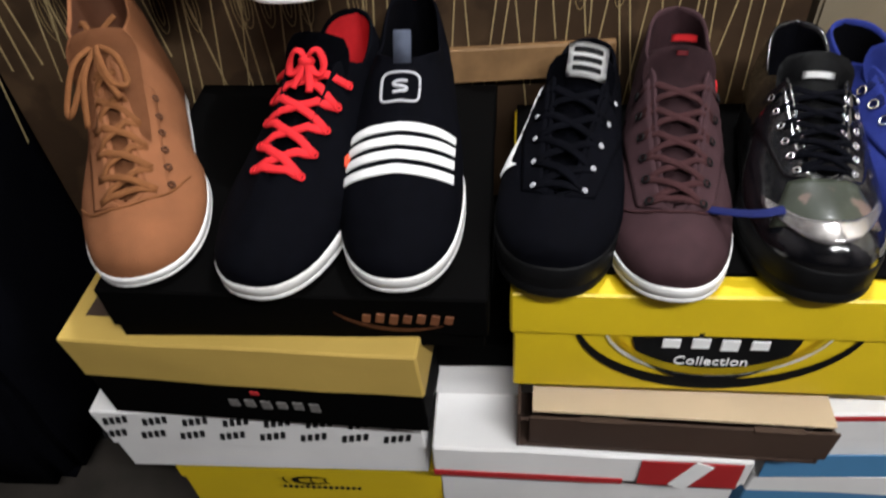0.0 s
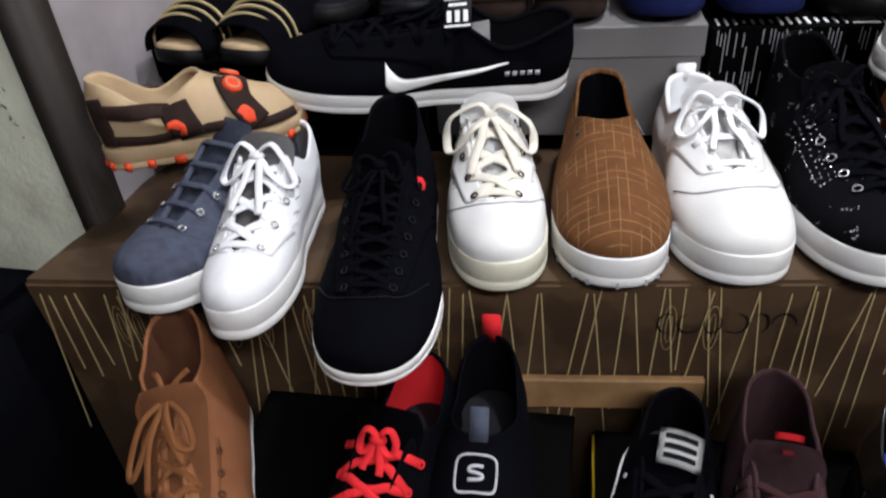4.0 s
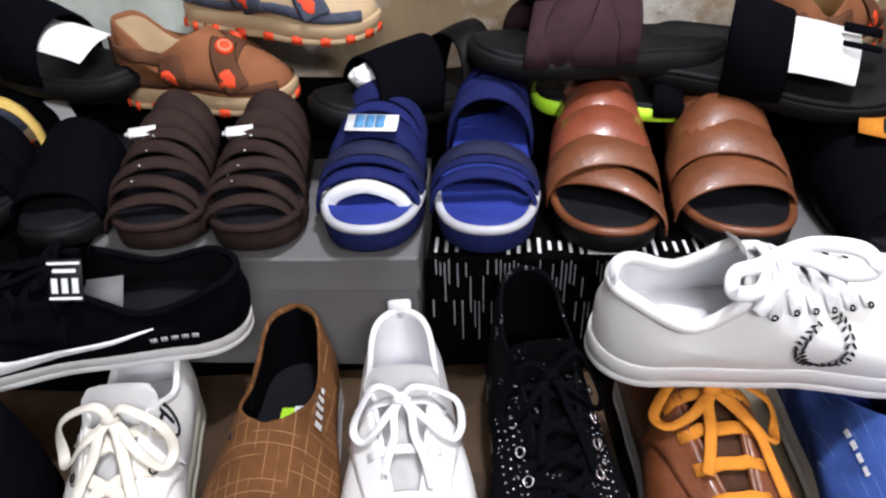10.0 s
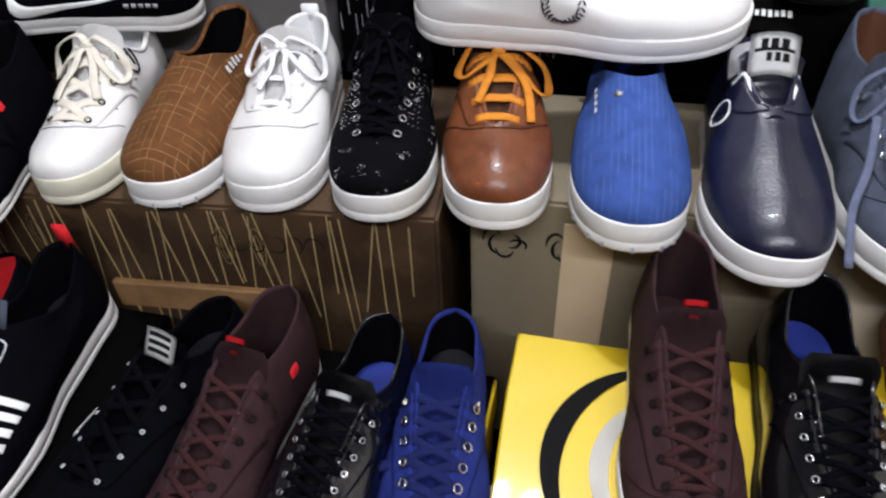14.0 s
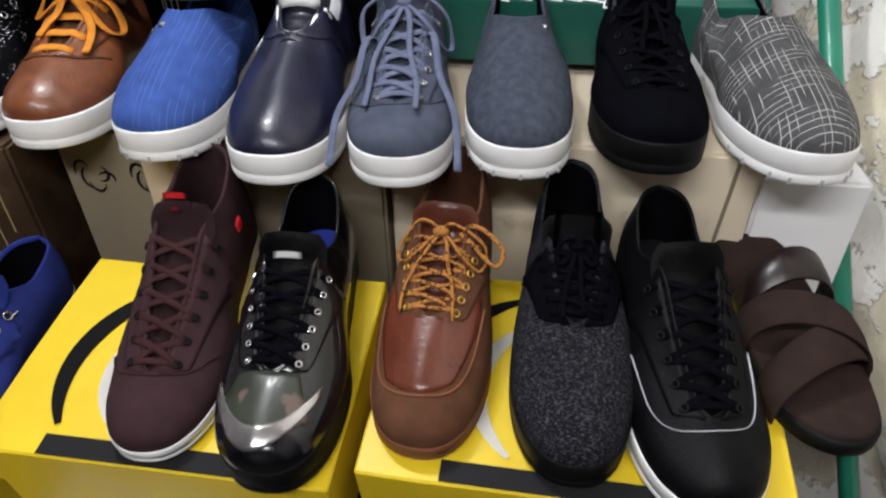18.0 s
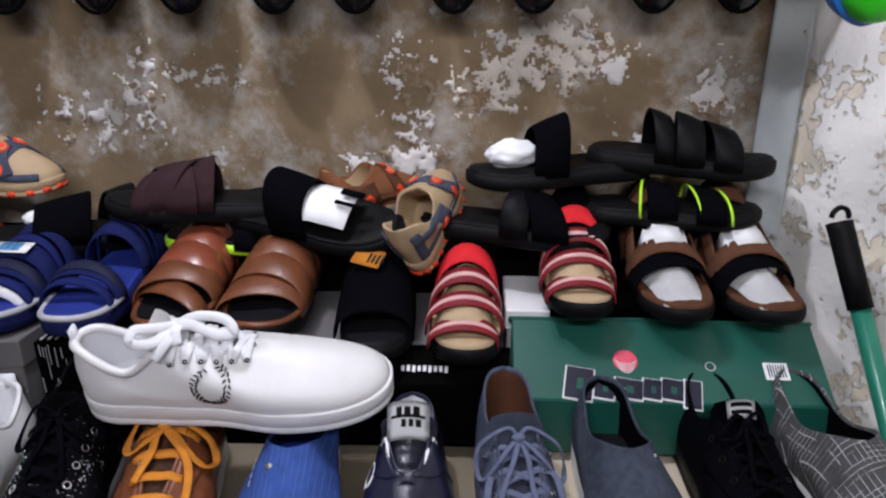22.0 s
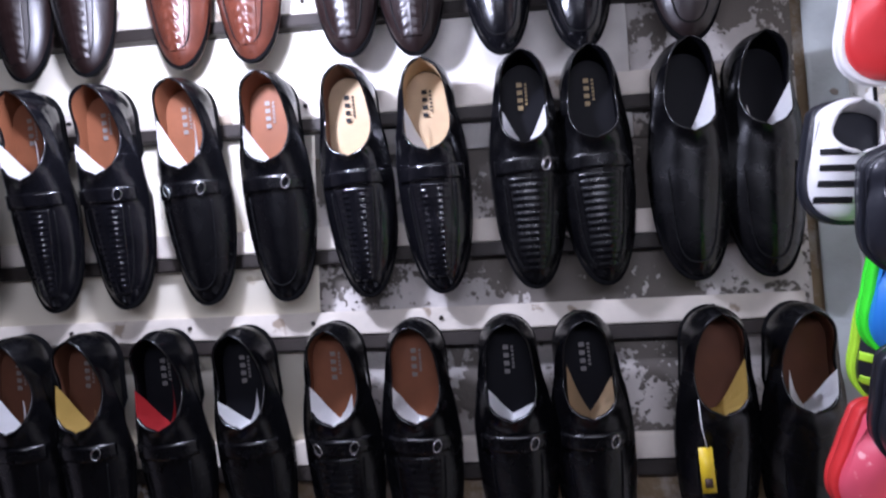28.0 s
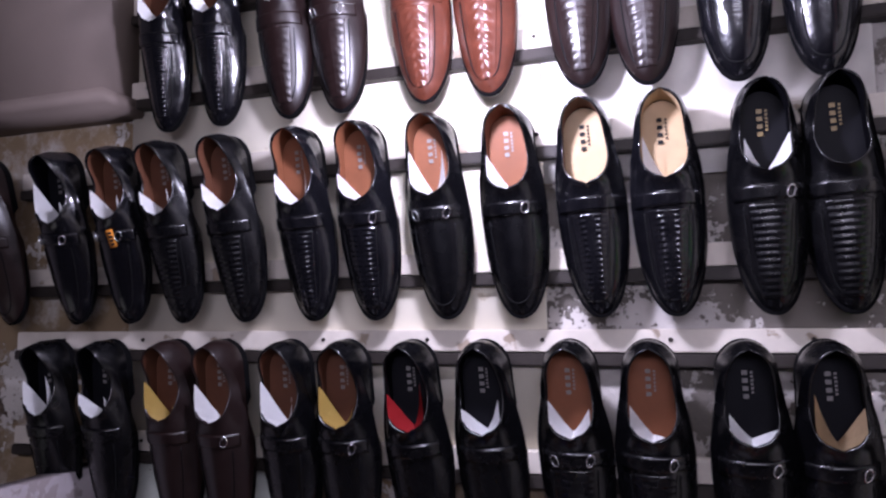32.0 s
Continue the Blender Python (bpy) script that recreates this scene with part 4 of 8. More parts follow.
# ---------- sandals ----------
def sandal(name, m, label, straps, L=0.275, W=0.098, sole_mat="black_rubber", bed_mat="insole_black", thick=0.019, rim="", stuffing="", heel_cup="", group="", pt=2.2, teeth=""):
    """A sandal with its toe at the origin: straps are (s, width, height, slant, material[, name])."""
    root = thing(name, m, label, "sandal", group)
    sp = {**DEFAULT, "L": L, "W": W, "sole": thick, "sole_heel": thick * 1.25, "pt": pt, "waist": 0.84, "heel": 0.80, "spring": 0.008, "lip": 0.0015}
    loop = base_shape(sp)
    bm = bmesh.new()
    rows = []
    for inset, f in ((0.012, 0.0), (0.003, 0.0), (-0.001, 0.15), (-0.002, 0.5), (-0.001, 0.92), (0.002, 1.0), (0.01, 1.0)):
        row = []
        for s, x, y, sn, cs in loop:
            top = sole_top(sp, s)
            low = sp["spring"] * max(0.0, 1 - s / 0.25) ** 2
            row.append(bm.verts.new((x - inset * sn, y + inset * cs, low + (top - low) * f)))
        rows.append(row)
    grid_faces(bm, rows, closed=True)
    bm.faces.new(rows[0])
    bm.faces.new(rows[-1])
    part("outsole", bm, sole_mat, root)
    bm = bmesh.new()
    top = [[bm.verts.new((x * k, L / 2 + (y - L / 2) * k, sole_top(sp, s) + dz)) for s, x, y, sn, cs in loop] for k, dz in ((0.975, -0.002), (0.97, 0.003), (0.93, 0.0045), (0.80, 0.003))]
    grid_faces(bm, top, closed=True)
    bm.faces.new(top[-1])
    part("footbed", bm, bed_mat, root)
    if rim:
        bm = bmesh.new()
        pts = sorted([(x, y, s) for s, x, y, sn, cs in loop if s < 0.30], key=lambda q: math.atan2(q[0], L * 0.3 - q[1]))
        tube(bm, [(x * 0.985, L / 2 + (y - L / 2) * 0.985, sole_top(sp, s) + 0.002) for x, y, s in pts], 0.0045, 6)
        part("toe_rim", bm, rim, root)
    if teeth:
        made = None
        for k in range(0, len(loop), 2):
            s, x, y, sn, cs = loop[k]
            if 0.08 < s < 0.95:
                mm = Matrix.Translation((x + 0.0015 * (1 if sn > 0 else -1), y, 0.001))
                if made is None:
                    made = part("sole_tooth", block(0.004, 0.010, 0.011, 0.001), teeth, root, m=mm)
                else:
                    again("sole_tooth", made, root, mm)
    if stuffing:
        bm = bmesh.new()
        grid = []
        for i in range(9):
            v = i / 8
            s = 0.16 + 0.56 * v
            hw = half_width(s, W) * 0.82
            hh = 0.038 * math.sin(math.pi * min(1, 0.20 + v * 0.45)) + 0.004
            grid.append([bm.verts.new((hw * math.cos(a), s * L, sole_top(sp, s) + hh * math.sin(a) + noise.noise((a * 2, v * 5, len(label) % 7)) * 0.003)) for a in np.linspace(0, math.pi, 9)])
        grid_faces(bm, grid)
        bm.faces.new(grid[0])
        bm.faces.new(grid[-1])
        part("paper_stuffing", bm, stuffing, root, "crumpled white paper stuffing")
    for st in straps:
        s, width, height, slant, mat = st[:5]
        nm = st[5] if len(st) > 5 else "strap"
        bm = bmesh.new()
        rows = []
        hw = half_width(min(max(s, 0.05), 0.9), W) + 0.002
        for i in range(17):
            a = math.pi * i / 16
            x = hw * math.cos(a)
            z = sole_top(sp, s) - 0.006 + height * math.sin(a) ** 0.75
            y = s * L + slant * x + 0.10 * height * math.sin(a)
            out = Vector((math.cos(a), 0, math.sin(a))).normalized()
            edge = []
            tip = 0.42 * height * math.sin(a) / max(L * 0.3, 0.01)
            for dy, th in ((-0.5, 0.0), (-0.46, 0.0018), (0.0, 0.0030), (0.46, 0.0018), (0.5, 0.0), (0.3, -0.001), (-0.3, -0.001)):
                edge.append(bm.verts.new(Vector((x, y + dy * width, z + dy * width * tip)) + out * th))
            rows.append(edge)
        grid_faces(bm, rows, closed=True)
        bm.faces.new(rows[0])
        bm.faces.new(rows[-1])
        part(nm, bm, mat, root)
    if heel_cup:
        bm = bmesh.new()
        rows = []
        for f in (0.0, 0.5, 1.0):
            row = []
            for s, x, y, sn, cs in sorted([q for q in loop if q[0] > 0.66], key=lambda q: math.atan2(q[1], q[2] - L * 0.6)):
                row.append(bm.verts.new((x * (1 - 0.06 * f), y, sole_top(sp, s) - 0.002 + f * 0.052 * ease((s - 0.62) / 0.25))))
            rows.append(row)
        grid_faces(bm, rows)
        bmesh.ops.solidify(bm, geom=bm.faces[:], thickness=0.0035)
        part("heel_cup", bm, heel_cup, root)
    return root


# ---------- boxes ----------
def shoe_box(name, w, d, h, m, label, lid_mat, body_mat, lid_h=0.035, over=0.003, group="stacked shoe boxes", open_lid=False):
    """A lidded carton, front face at y = 0, standing on z = 0, left edge at x = 0."""
    root = thing(name, m, label, "shoe box", group)
    bm = block(w - 2 * over, d - 2 * over, h - 0.004, 0.0015, (w / 2, d / 2, 0), 1)
    for v in bm.verts:
        v.co += Vector(noise.noise_vector(v.co * 9 + Vector((w * 50, d, h)))) * 0.0015
    part("body", bm, body_mat, root, smooth=False)
    bm = bmesh.new()
    block(w, d, lid_h, 0.002, (w / 2, d / 2, h - lid_h), 1, bm)
    bmesh.ops.subdivide_edges(bm, edges=[e for e in bm.edges if e.calc_length() > 0.03], cuts=6, use_grid_fill=True)
    for v in bm.verts:
        v.co += Vector(noise.noise_vector(v.co * 24 + Vector((w * 11, d * 7, h * 5)))) * 0.0011
        v.co += Vector(noise.noise_vector(v.co * 7 + Vector((w * 31, d, h * 9)))) * 0.002
    part("lid", bm, lid_mat, root, smooth=False)
    return root


def plate(root, x, z, w, h, mat, name="printed_mark", y=-0.0012, lab="", turn=0.0, thick=0.0016, bevel=0.0005):
    """A flat mark on a box's front face."""
    bm = block(w, thick, h, bevel, (0, 0, -h / 2), 1)
    return part(name, bm, mat, root, lab, smooth=False, m=Matrix.Translation((x, y, z)) @ Matrix.Rotation(turn, 4, "Y"))


def ring_mark(root, x, z, rx, rz, a0, a1, width, mat, name="printed_mark", y=-0.0012, taper=True, lab=""):
    """A curved stroke on a box's front face."""
    bm = bmesh.new()
    rows = []
    n = 20
    for i in range(n + 1):
        t = i / n
        a = math.radians(a0 + (a1 - a0) * t)
        w = width * (math.sin(math.pi * (0.08 + 0.84 * t)) if taper else 1) / 2
        c, s = math.cos(a), math.sin(a)
        rows.append([bm.verts.new((x + (rx + k) * c, y, z + (rz + k) * s)) for k in (-w, w)])
    grid_faces(bm, rows)
    bmesh.ops.solidify(bm, geom=bm.faces[:], thickness=0.0008)
    return part(name, bm, mat, root, lab, smooth=False)


def words(text, size, mat, root, m, name="lettering", lab=""):
    data = bpy.data.curves.new("lettering", "FONT")
    data.body, data.size, data.extrude, data.align_x = text, size, 0.0004, "CENTER"
    tmp = bpy.data.objects.new("tmp", data)
    scene.collection.objects.link(tmp)
    mesh = bpy.data.meshes.new_from_object(tmp.evaluated_get(bpy.context.evaluated_depsgraph_get()))
    bpy.data.objects.remove(tmp)
    mesh.materials.clear()
    mesh.materials.append(M[mat])
    ob = new(name, mesh)
    ob.parent, ob.matrix_basis = root, m
    return tagged(ob, lab)


# ---------- setting ----------
def flaking(name, base, flake, stain, scale=5.0, cut=0.52, bump=0.7, veil=None):
    """Old plaster: flaking paint over it, dark damp stains, coarse relief."""
    m = surface(name, base, 0.9, 0.22, 9, 0, second=stain, second_scale=3.0, cut=0.60)
    nt = m.node_tree
    b = nt.nodes["Principled BSDF"]
    tc = nt.nodes.new("ShaderNodeTexCoord")
    big, small = nt.nodes.new("ShaderNodeTexNoise"), nt.nodes.new("ShaderNodeTexNoise")
    big.inputs["Scale"].default_value, big.inputs["Detail"].default_value, big.inputs["Roughness"].default_value = scale, 8, 0.68
    small.inputs["Scale"].default_value, small.inputs["Detail"].default_value = scale * 14, 4
    for n in (big, small):
        nt.links.new(tc.outputs["Object"], n.inputs["Vector"])
    add = nt.nodes.new("ShaderNodeMath")
    add.operation, add.inputs[1].default_value = "MULTIPLY_ADD", 0.22
    nt.links.new(small.outputs["Fac"], add.inputs[0])
    nt.links.new(big.outputs["Fac"], add.inputs[2])
    r = nt.nodes.new("ShaderNodeMapRange")
    r.inputs[1].default_value, r.inputs[2].default_value = cut + 0.11, cut + 0.13
    nt.links.new(add.outputs[0], r.inputs[0])
    mx = nt.nodes.new("ShaderNodeMix")
    mx.data_type = "RGBA"
    nt.links.new(r.outputs[0], mx.inputs[0])
    nt.links.new(b.inputs["Base Color"].links[0].from_socket, mx.inputs[6])
    mx.inputs[7].default_value = (*flake, 1)
    last = mx.outputs[2]
    if veil:
        smear = nt.nodes.new("ShaderNodeTexNoise")
        smear.inputs["Scale"].default_value, smear.inputs["Detail"].default_value, smear.inputs["Roughness"].default_value = 7.5, 9, 0.72
        nt.links.new(tc.outputs["Object"], smear.inputs["Vector"])
        sr = nt.nodes.new("ShaderNodeMapRange")
        sr.inputs[1].default_value, sr.inputs[2].default_value, sr.inputs[4].default_value = 0.49, 0.66, 0.9
        nt.links.new(smear.outputs["Fac"], sr.inputs[0])
        mv = nt.nodes.new("ShaderNodeMix")
        mv.data_type = "RGBA"
        nt.links.new(sr.outputs[0], mv.inputs[0])
        nt.links.new(last, mv.inputs[6])
        mv.inputs[7].default_value = (*veil, 1)
        last = mv.outputs[2]
    nt.links.new(last, b.inputs["Base Color"])
    hsum = nt.nodes.new("ShaderNodeMath")
    hsum.operation, hsum.inputs[1].default_value = "MULTIPLY_ADD", 0.35
    nt.links.new(r.outputs[0], hsum.inputs[0])
    nt.links.new(add.outputs[0], hsum.inputs[2])
    bp = nt.nodes.new("ShaderNodeBump")
    bp.inputs["Strength"].default_value, bp.inputs["Distance"].default_value = bump, 0.008
    nt.links.new(hsum.outputs[0], bp.inputs["Height"])
    nt.links.new(bp.outputs[0], b.inputs["Normal"])
    return m


M["plaster_tan"] = flaking("plaster_tan", (0.22, 0.16, 0.095), (0.54, 0.51, 0.47), (0.09, 0.065, 0.05), 5.5, 0.59, veil=(0.46, 0.43, 0.39))
M["plaster_white"] = flaking("plaster_white", (0.48, 0.45, 0.42), (0.14, 0.125, 0.11), (0.30, 0.265, 0.23), 8.0, 0.50)
M["stone_rough"] = flaking("stone_rough", (0.74, 0.66, 0.52), (0.90, 0.87, 0.82), (0.30, 0.23, 0.15), 6.0, 0.47, 1.0)
M["pillar_paint"] = flaking("pillar_paint", (0.68, 0.69, 0.56), (0.09, 0.08, 0.06), (0.55, 0.55, 0.44), 7.0, 0.60)
M["pale_blue_paint"] = flaking("pale_blue_paint", (0.45, 0.48, 0.47), (0.25, 0.22, 0.18), (0.36, 0.38, 0.38), 6.0, 0.60)
M["grey_plaster"] = flaking("grey_plaster", (0.30, 0.27, 0.28), (0.22, 0.19, 0.19), (0.25, 0.22, 0.23), 4.0, 0.60, 0.3)
M["dark_ground"] = surface("dark_ground", (0.035, 0.030, 0.026), 0.9, 0.25, 12, 0.3, 60)
M["ceiling_paint"] = surface("ceiling_paint", (0.35, 0.33, 0.30), 0.9, 0.15, 5, 0.2, 60)


def slab(name, a, b, z0, z1, thick, mat, label, rough=0.0, nx=40, nz=30, category="wall", deep=1):
    """A wall from a to b (seen from the left of that way), thick behind its face, with an uneven face."""
    a, b = Vector((*a, 0)), Vector((*b, 0))
    way = (b - a)
    back = Vector((-way.y, way.x, 0)).normalized() * thick
    bm = bmesh.new()
    front = []
    for j in range(nz + 1):
        row = []
        for i in range(nx + 1):
            p = a + way * (i / nx) + Vector((0, 0, z0 + (z1 - z0) * j / nz))
            if rough and 0 < i < nx:
                p = p + back.normalized() * (noise.fractal(p * 7, 1.0, 2.0, 4) * rough + abs(noise.noise(p * 3)) * rough)
            row.append(bm.verts.new(p))
        front.append(row)
    grid_faces(bm, front)
    rear = [[bm.verts.new(a + way * i + back + Vector((0, 0, z))) for i in (0, 1)] for z in (z0, z1)]
    grid_faces(bm, rear)
    bm.faces.new([front[-1][k] for k in range(nx + 1)] + [rear[1][1], rear[1][0]])
    bm.faces.new([front[0][k] for k in range(nx + 1)][::-1] + [rear[0][0], rear[0][1]])
    bm.faces.new([front[k][0] for k in range(nz + 1)] + [rear[1][0], rear[0][0]])
    bm.faces.new([front[k][nx] for k in range(nz + 1)] + [rear[1][1], rear[0][1]])
    ob = part(name, bm, mat, None, label)
    return tagged(ob, label, category, kind="structure")


WALL_Y = 1.312
slab("wall_back", (-1.4, WALL_Y), (1.13, WALL_Y), 0, 2.75, 0.2, "plaster_tan", "old tan plaster wall with flaking white paint and damp stains", 0.004, 90, 90)
slab("wall_right", (1.152, 1.288), (1.62, 0.32), 0, 2.75, 0.2, "stone_rough", "rough stone wall with flaking cream plaster", 0.020, 70, 90)
slab("wall_corner_strip", (1.103, WALL_Y - 0.012), (1.150, 1.276), 0, 2.75, 0.06, "pale_blue_paint", "narrow corner strip of pale blue flaking paint", 0.003, 12, 80)
# three plain walls, never in view, added to enclose the stall's light
slab("wall_right_unseen", (1.62, 0.32), (2.6, -2.4), 0, 2.75, 0.2, "grey_plaster", "plain grey wall added out of view to close the space", 0.0, 2, 2)
slab("wall_left_unseen", (-2.6, -2.4), (-1.4, WALL_Y), 0, 2.75, 0.2, "grey_plaster", "plain grey wall added out of view to close the space", 0.0, 2, 2)
slab("wall_front_unseen", (2.6, -2.4), (-2.6, -2.4), 0, 2.75, 0.2, "grey_plaster", "plain grey wall added out of view to close the space", 0.0, 2, 2)
slab("wall_pillar", (-0.98, 0.80), (-0.618, 0.80), 0, 1.34, 0.25, "pillar_paint", "low pillar with cream paint flaking off in patches", 0.003, 30, 50)
slab("wall_side", (-0.592, 0.815), (-0.565, WALL_Y), 0, 1.34, 0.05, "grey_plaster", "grey plastered side of a low pillar", 0.002, 20, 30)
tagged(part("pillar_edge_trim", block(0.034, 0.05, 1.34, 0.004, (-0.600, 0.805, 0)), "rail_dark", None), "dark painted iron edge strip of a pillar", "trim", kind="structure")
bm = bmesh.new()
bmesh.ops.create_grid(bm, x_segments=4, y_segments=4, size=3.2)
tagged(part("floor", bm, "dark_ground", None), "dark worn concrete stall floor", "floor", kind="structure")
# ceiling out of view, added to close the space from above
bm = block(6.4, 6.4, 0.1, 0, (0, 0, 2.75))
tagged(part("ceiling", bm, "ceiling_paint", None), "plain dim ceiling added out of view", "ceiling", kind="structure")
# upper wall boards
M["pale_green_paint"] = flaking("pale_green_paint", (0.56, 0.60, 0.54), (0.30, 0.27, 0.22), (0.46, 0.48, 0.42), 6.0, 0.62)
slab("wall_pale", (-0.57, WALL_Y - 0.005), (-0.13, WALL_Y - 0.005), 0.85, 1.385, 0.008, "pale_green_paint", "pale green washed lower wall with worn spots", 0.002, 24, 28)
tagged(part("wall_board_cream", block(0.86, 0.012, 1.10, 0.002, (-0.085, WALL_Y - 0.006, 1.395)), "board_cream", None), "cream painted board fixed to the wall behind shoes", "wall board", kind="structure")
slab("wall_whitewash", (0.345, WALL_Y - 0.006), (1.09, WALL_Y - 0.006), 1.36, 1.852, 0.01, "plaster_white", "whitewashed wall area with grey flaking spots", 0.002, 30, 50)
M["board_pale"] = flaking("board_pale", (0.78, 0.75, 0.70), (0.42, 0.38, 0.33), (0.66, 0.62, 0.56), 5.0, 0.66, 0.3)
tagged(part("wall_board_upper", block(0.50, 0.012, 0.62, 0.002, (0.597, WALL_Y - 0.006, 1.854)), "board_pale", None), "pale painted board behind the upper shoes", "wall board", kind="structure")
slab("wall_whitewash_upper", (0.849, WALL_Y - 0.006), (1.09, WALL_Y - 0.006), 1.854, 2.5, 0.01, "plaster_white", "whitewashed wall strip with grey flaking spots", 0.002, 12, 30)
tagged(part("wall_panel_box", block(0.75, 0.10, 0.60, 0.006, (-0.875, WALL_Y - 0.05, 2.085)), "panel_dim", None), "brownish wooden panel box high on the wall", "wall panel", kind="structure")
tagged(part("wall_panel_ledge", block(0.78, 0.13, 0.035, 0.004, (-0.875, WALL_Y - 0.06, 2.05)), "panel_dim", None), "brownish wooden ledge under a wall panel", "trim", kind="structure")

# display rails
RAILS = (1.572, 1.375, 1.915, 1.705, 2.265, 2.085)
for z in RAILS:
    r = thing("display_rail", Matrix.Translation((0.14, WALL_Y - 0.02, z)), "white painted metal display rail with a dark lower bar", "display rail", "shoe display rails")
    bm = block(1.86, 0.022, 0.036, 0.002)
    part("rail_strip", bm, "rail_paint", r, smooth=False)
    part("rail_bar", block(1.86, 0.030, 0.020, 0.002, (0, -0.002, -0.022)), "rail_dark", r, "dark lower bar", smooth=False)
    first = None
    for k in range(9):
        bm = bmesh.new()
        bmesh.ops.create_cone(bm, cap_ends=True, segments=8, radius1=0.004, radius2=0.003, depth=0.004, matrix=Matrix.Rotation(math.pi / 2, 4, "X"))
        mm = Matrix.Translation((-0.8 + 0.2 * k, -0.0125, 0.02))
        first = part("bolt", bm, "rail_dark", r, m=mm) if first is None else (bm.free(), again("bolt", first, r, mm))[1]

# hanging bulbs
for at in (BULB, UPPER):
    b = thing("light_bulb", Matrix.Translation(at), "bare white bulb hanging on a cable", "light bulb", "hanging bulbs")
    bm = bmesh.new()
    bmesh.ops.create_uvsphere(bm, u_segments=16, v_segments=10, radius=0.03, matrix=Matrix.Translation((0, 0, 0.02)))
    glass = part("bulb_glass", bm, "bare_bulb", b)
    glass.visible_shadow = False
    bm = bmesh.new()
    bmesh.ops.create_cone(bm, cap_ends=True, segments=14, radius1=0.02, radius2=0.016, depth=0.05, matrix=Matrix.Translation((0, 0, 0.072)))
    part("bulb_socket", bm, "rail_dark", b)
    bm = bmesh.new()
    tube(bm, [(0, 0, 0.09), (0.004, 0, 0.12), (0, 0, 2.75 - at[2])], 0.003, 6)
    part("cable", bm, "black_rubber", b)
# unseen tube lamp, added as a body for the front fill light
b = thing("fill_tube_lamp", Matrix.Translation((0.70, -0.505, 2.06)), "unseen white tube lamp added to fill the box fronts", "lamp")
part("lamp_body", block(1.45, 0.06, 0.04, 0.006), "rail_paint", b)
bm = bmesh.new()
tube(bm, [(-0.67, 0, -0.015), (0.67, 0, -0.015)], 0.013, 10)
tb = part("tube", bm, "bare_bulb", b)
tb.visible_shadow = False
for sx in (-0.5, 0.5):
    bm = bmesh.new()
    tube(bm, [(sx, 0, 0.03), (sx, 0, 0.66)], 0.003, 6)
    part("hanger", bm, "black_rubber", b)


# ---------- cartons ----------
def lettering_bars(root, x, z, w, h, mat, n, y=-0.0014, turn=0.0, lab="", fill=0.62):
    """A word that cannot be read or must not be shown: bars of its size."""
    each = w / n
    for k in range(n):
        plate(root, x - w / 2 + each * (k + 0.5), z + math.sin(k * 2.1) * h * 0.06, each * fill, h * (0.8 + 0.2 * ((k * 7) % 3) / 2), mat, "print_bar", y, turn=turn)


# left stack, from the floor up
bx = shoe_box("shoe_box", 0.30, 0.22, 0.105, pose(-0.40, 0.40, 0.0, 0, 0, 2), "green shoe box at the bottom of a stack", "green_card", "green_card")
bx = shoe_box("shoe_box", 0.33, 0.24, 0.105, pose(-0.41, 0.385, 0.105, 0, 0, 1), "yellow shoe box with a black printed emblem", "yellow_card", "yellow_card", 0.04)
lettering_bars(bx, 0.18, 0.062, 0.10, 0.006, "print_black", 14, y=-0.0045)
ring_mark(bx, 0.17, 0.078, 0.022, 0.008, 20, 330, 0.006, "print_black", y=-0.0045)
for k in range(4):
    ring_mark(bx, 0.145 + 0.017 * k, 0.080, 0.010, 0.011, 150, 250, 0.003, "print_black", y=-0.0045)
bx = shoe_box("shoe_box", 0.365, 0.24, 0.118, pose(-0.455, 0.375, 0.212, 0, -2.0, 0.5), "white shoe box printed all over with slanting dark lettering", "white_card", "white_card", 0.066)
for r in range(2):
    for k in range(8):
        x = 0.022 + k * 0.046 - r * 0.012
        for q in range(4):
            plate(bx, x + q * 0.0082 - 0.008, 0.101 - r * 0.027 + q * 0.0018, 0.0052, 0.0125, "print_black", "print_bar", -0.0012, turn=0.25)
bx = shoe_box("shoe_box", 0.345, 0.24, 0.130, pose(-0.423, 0.370, 0.338, 2, -1.5, -2.5), "black shoe box with a worn mustard lid", "mustard_card", "black_card", 0.062)
lettering_bars(bx, 0.19, 0.036, 0.10, 0.014, "print_silver", 6, y=0.0015)
plate(bx, 0.175, 0.056, 0.009, 0.006, "red_card", y=0.0015)
part("lid_sticker", block(0.035, 0.03, 0.0012, 0.0003, (0.035, 0.045, 0.1295)), "brown_card", bx, smooth=False)
bx = shoe_box("shoe_box", 0.338, 0.31, 0.070, pose(-0.360, 0.370, 0.466, 3, 0.6, 0.5), "black shoe box with brown script lettering on its front", "black_card", "black_card", 0.05)
lettering_bars(bx, 0.270, 0.045, 0.082, 0.013, "insole_tan", 7, y=-0.0014, turn=0.2)
ring_mark(bx, 0.265, 0.082, 0.07, 0.052, 215, 300, 0.005, "insole_tan", y=-0.0014)

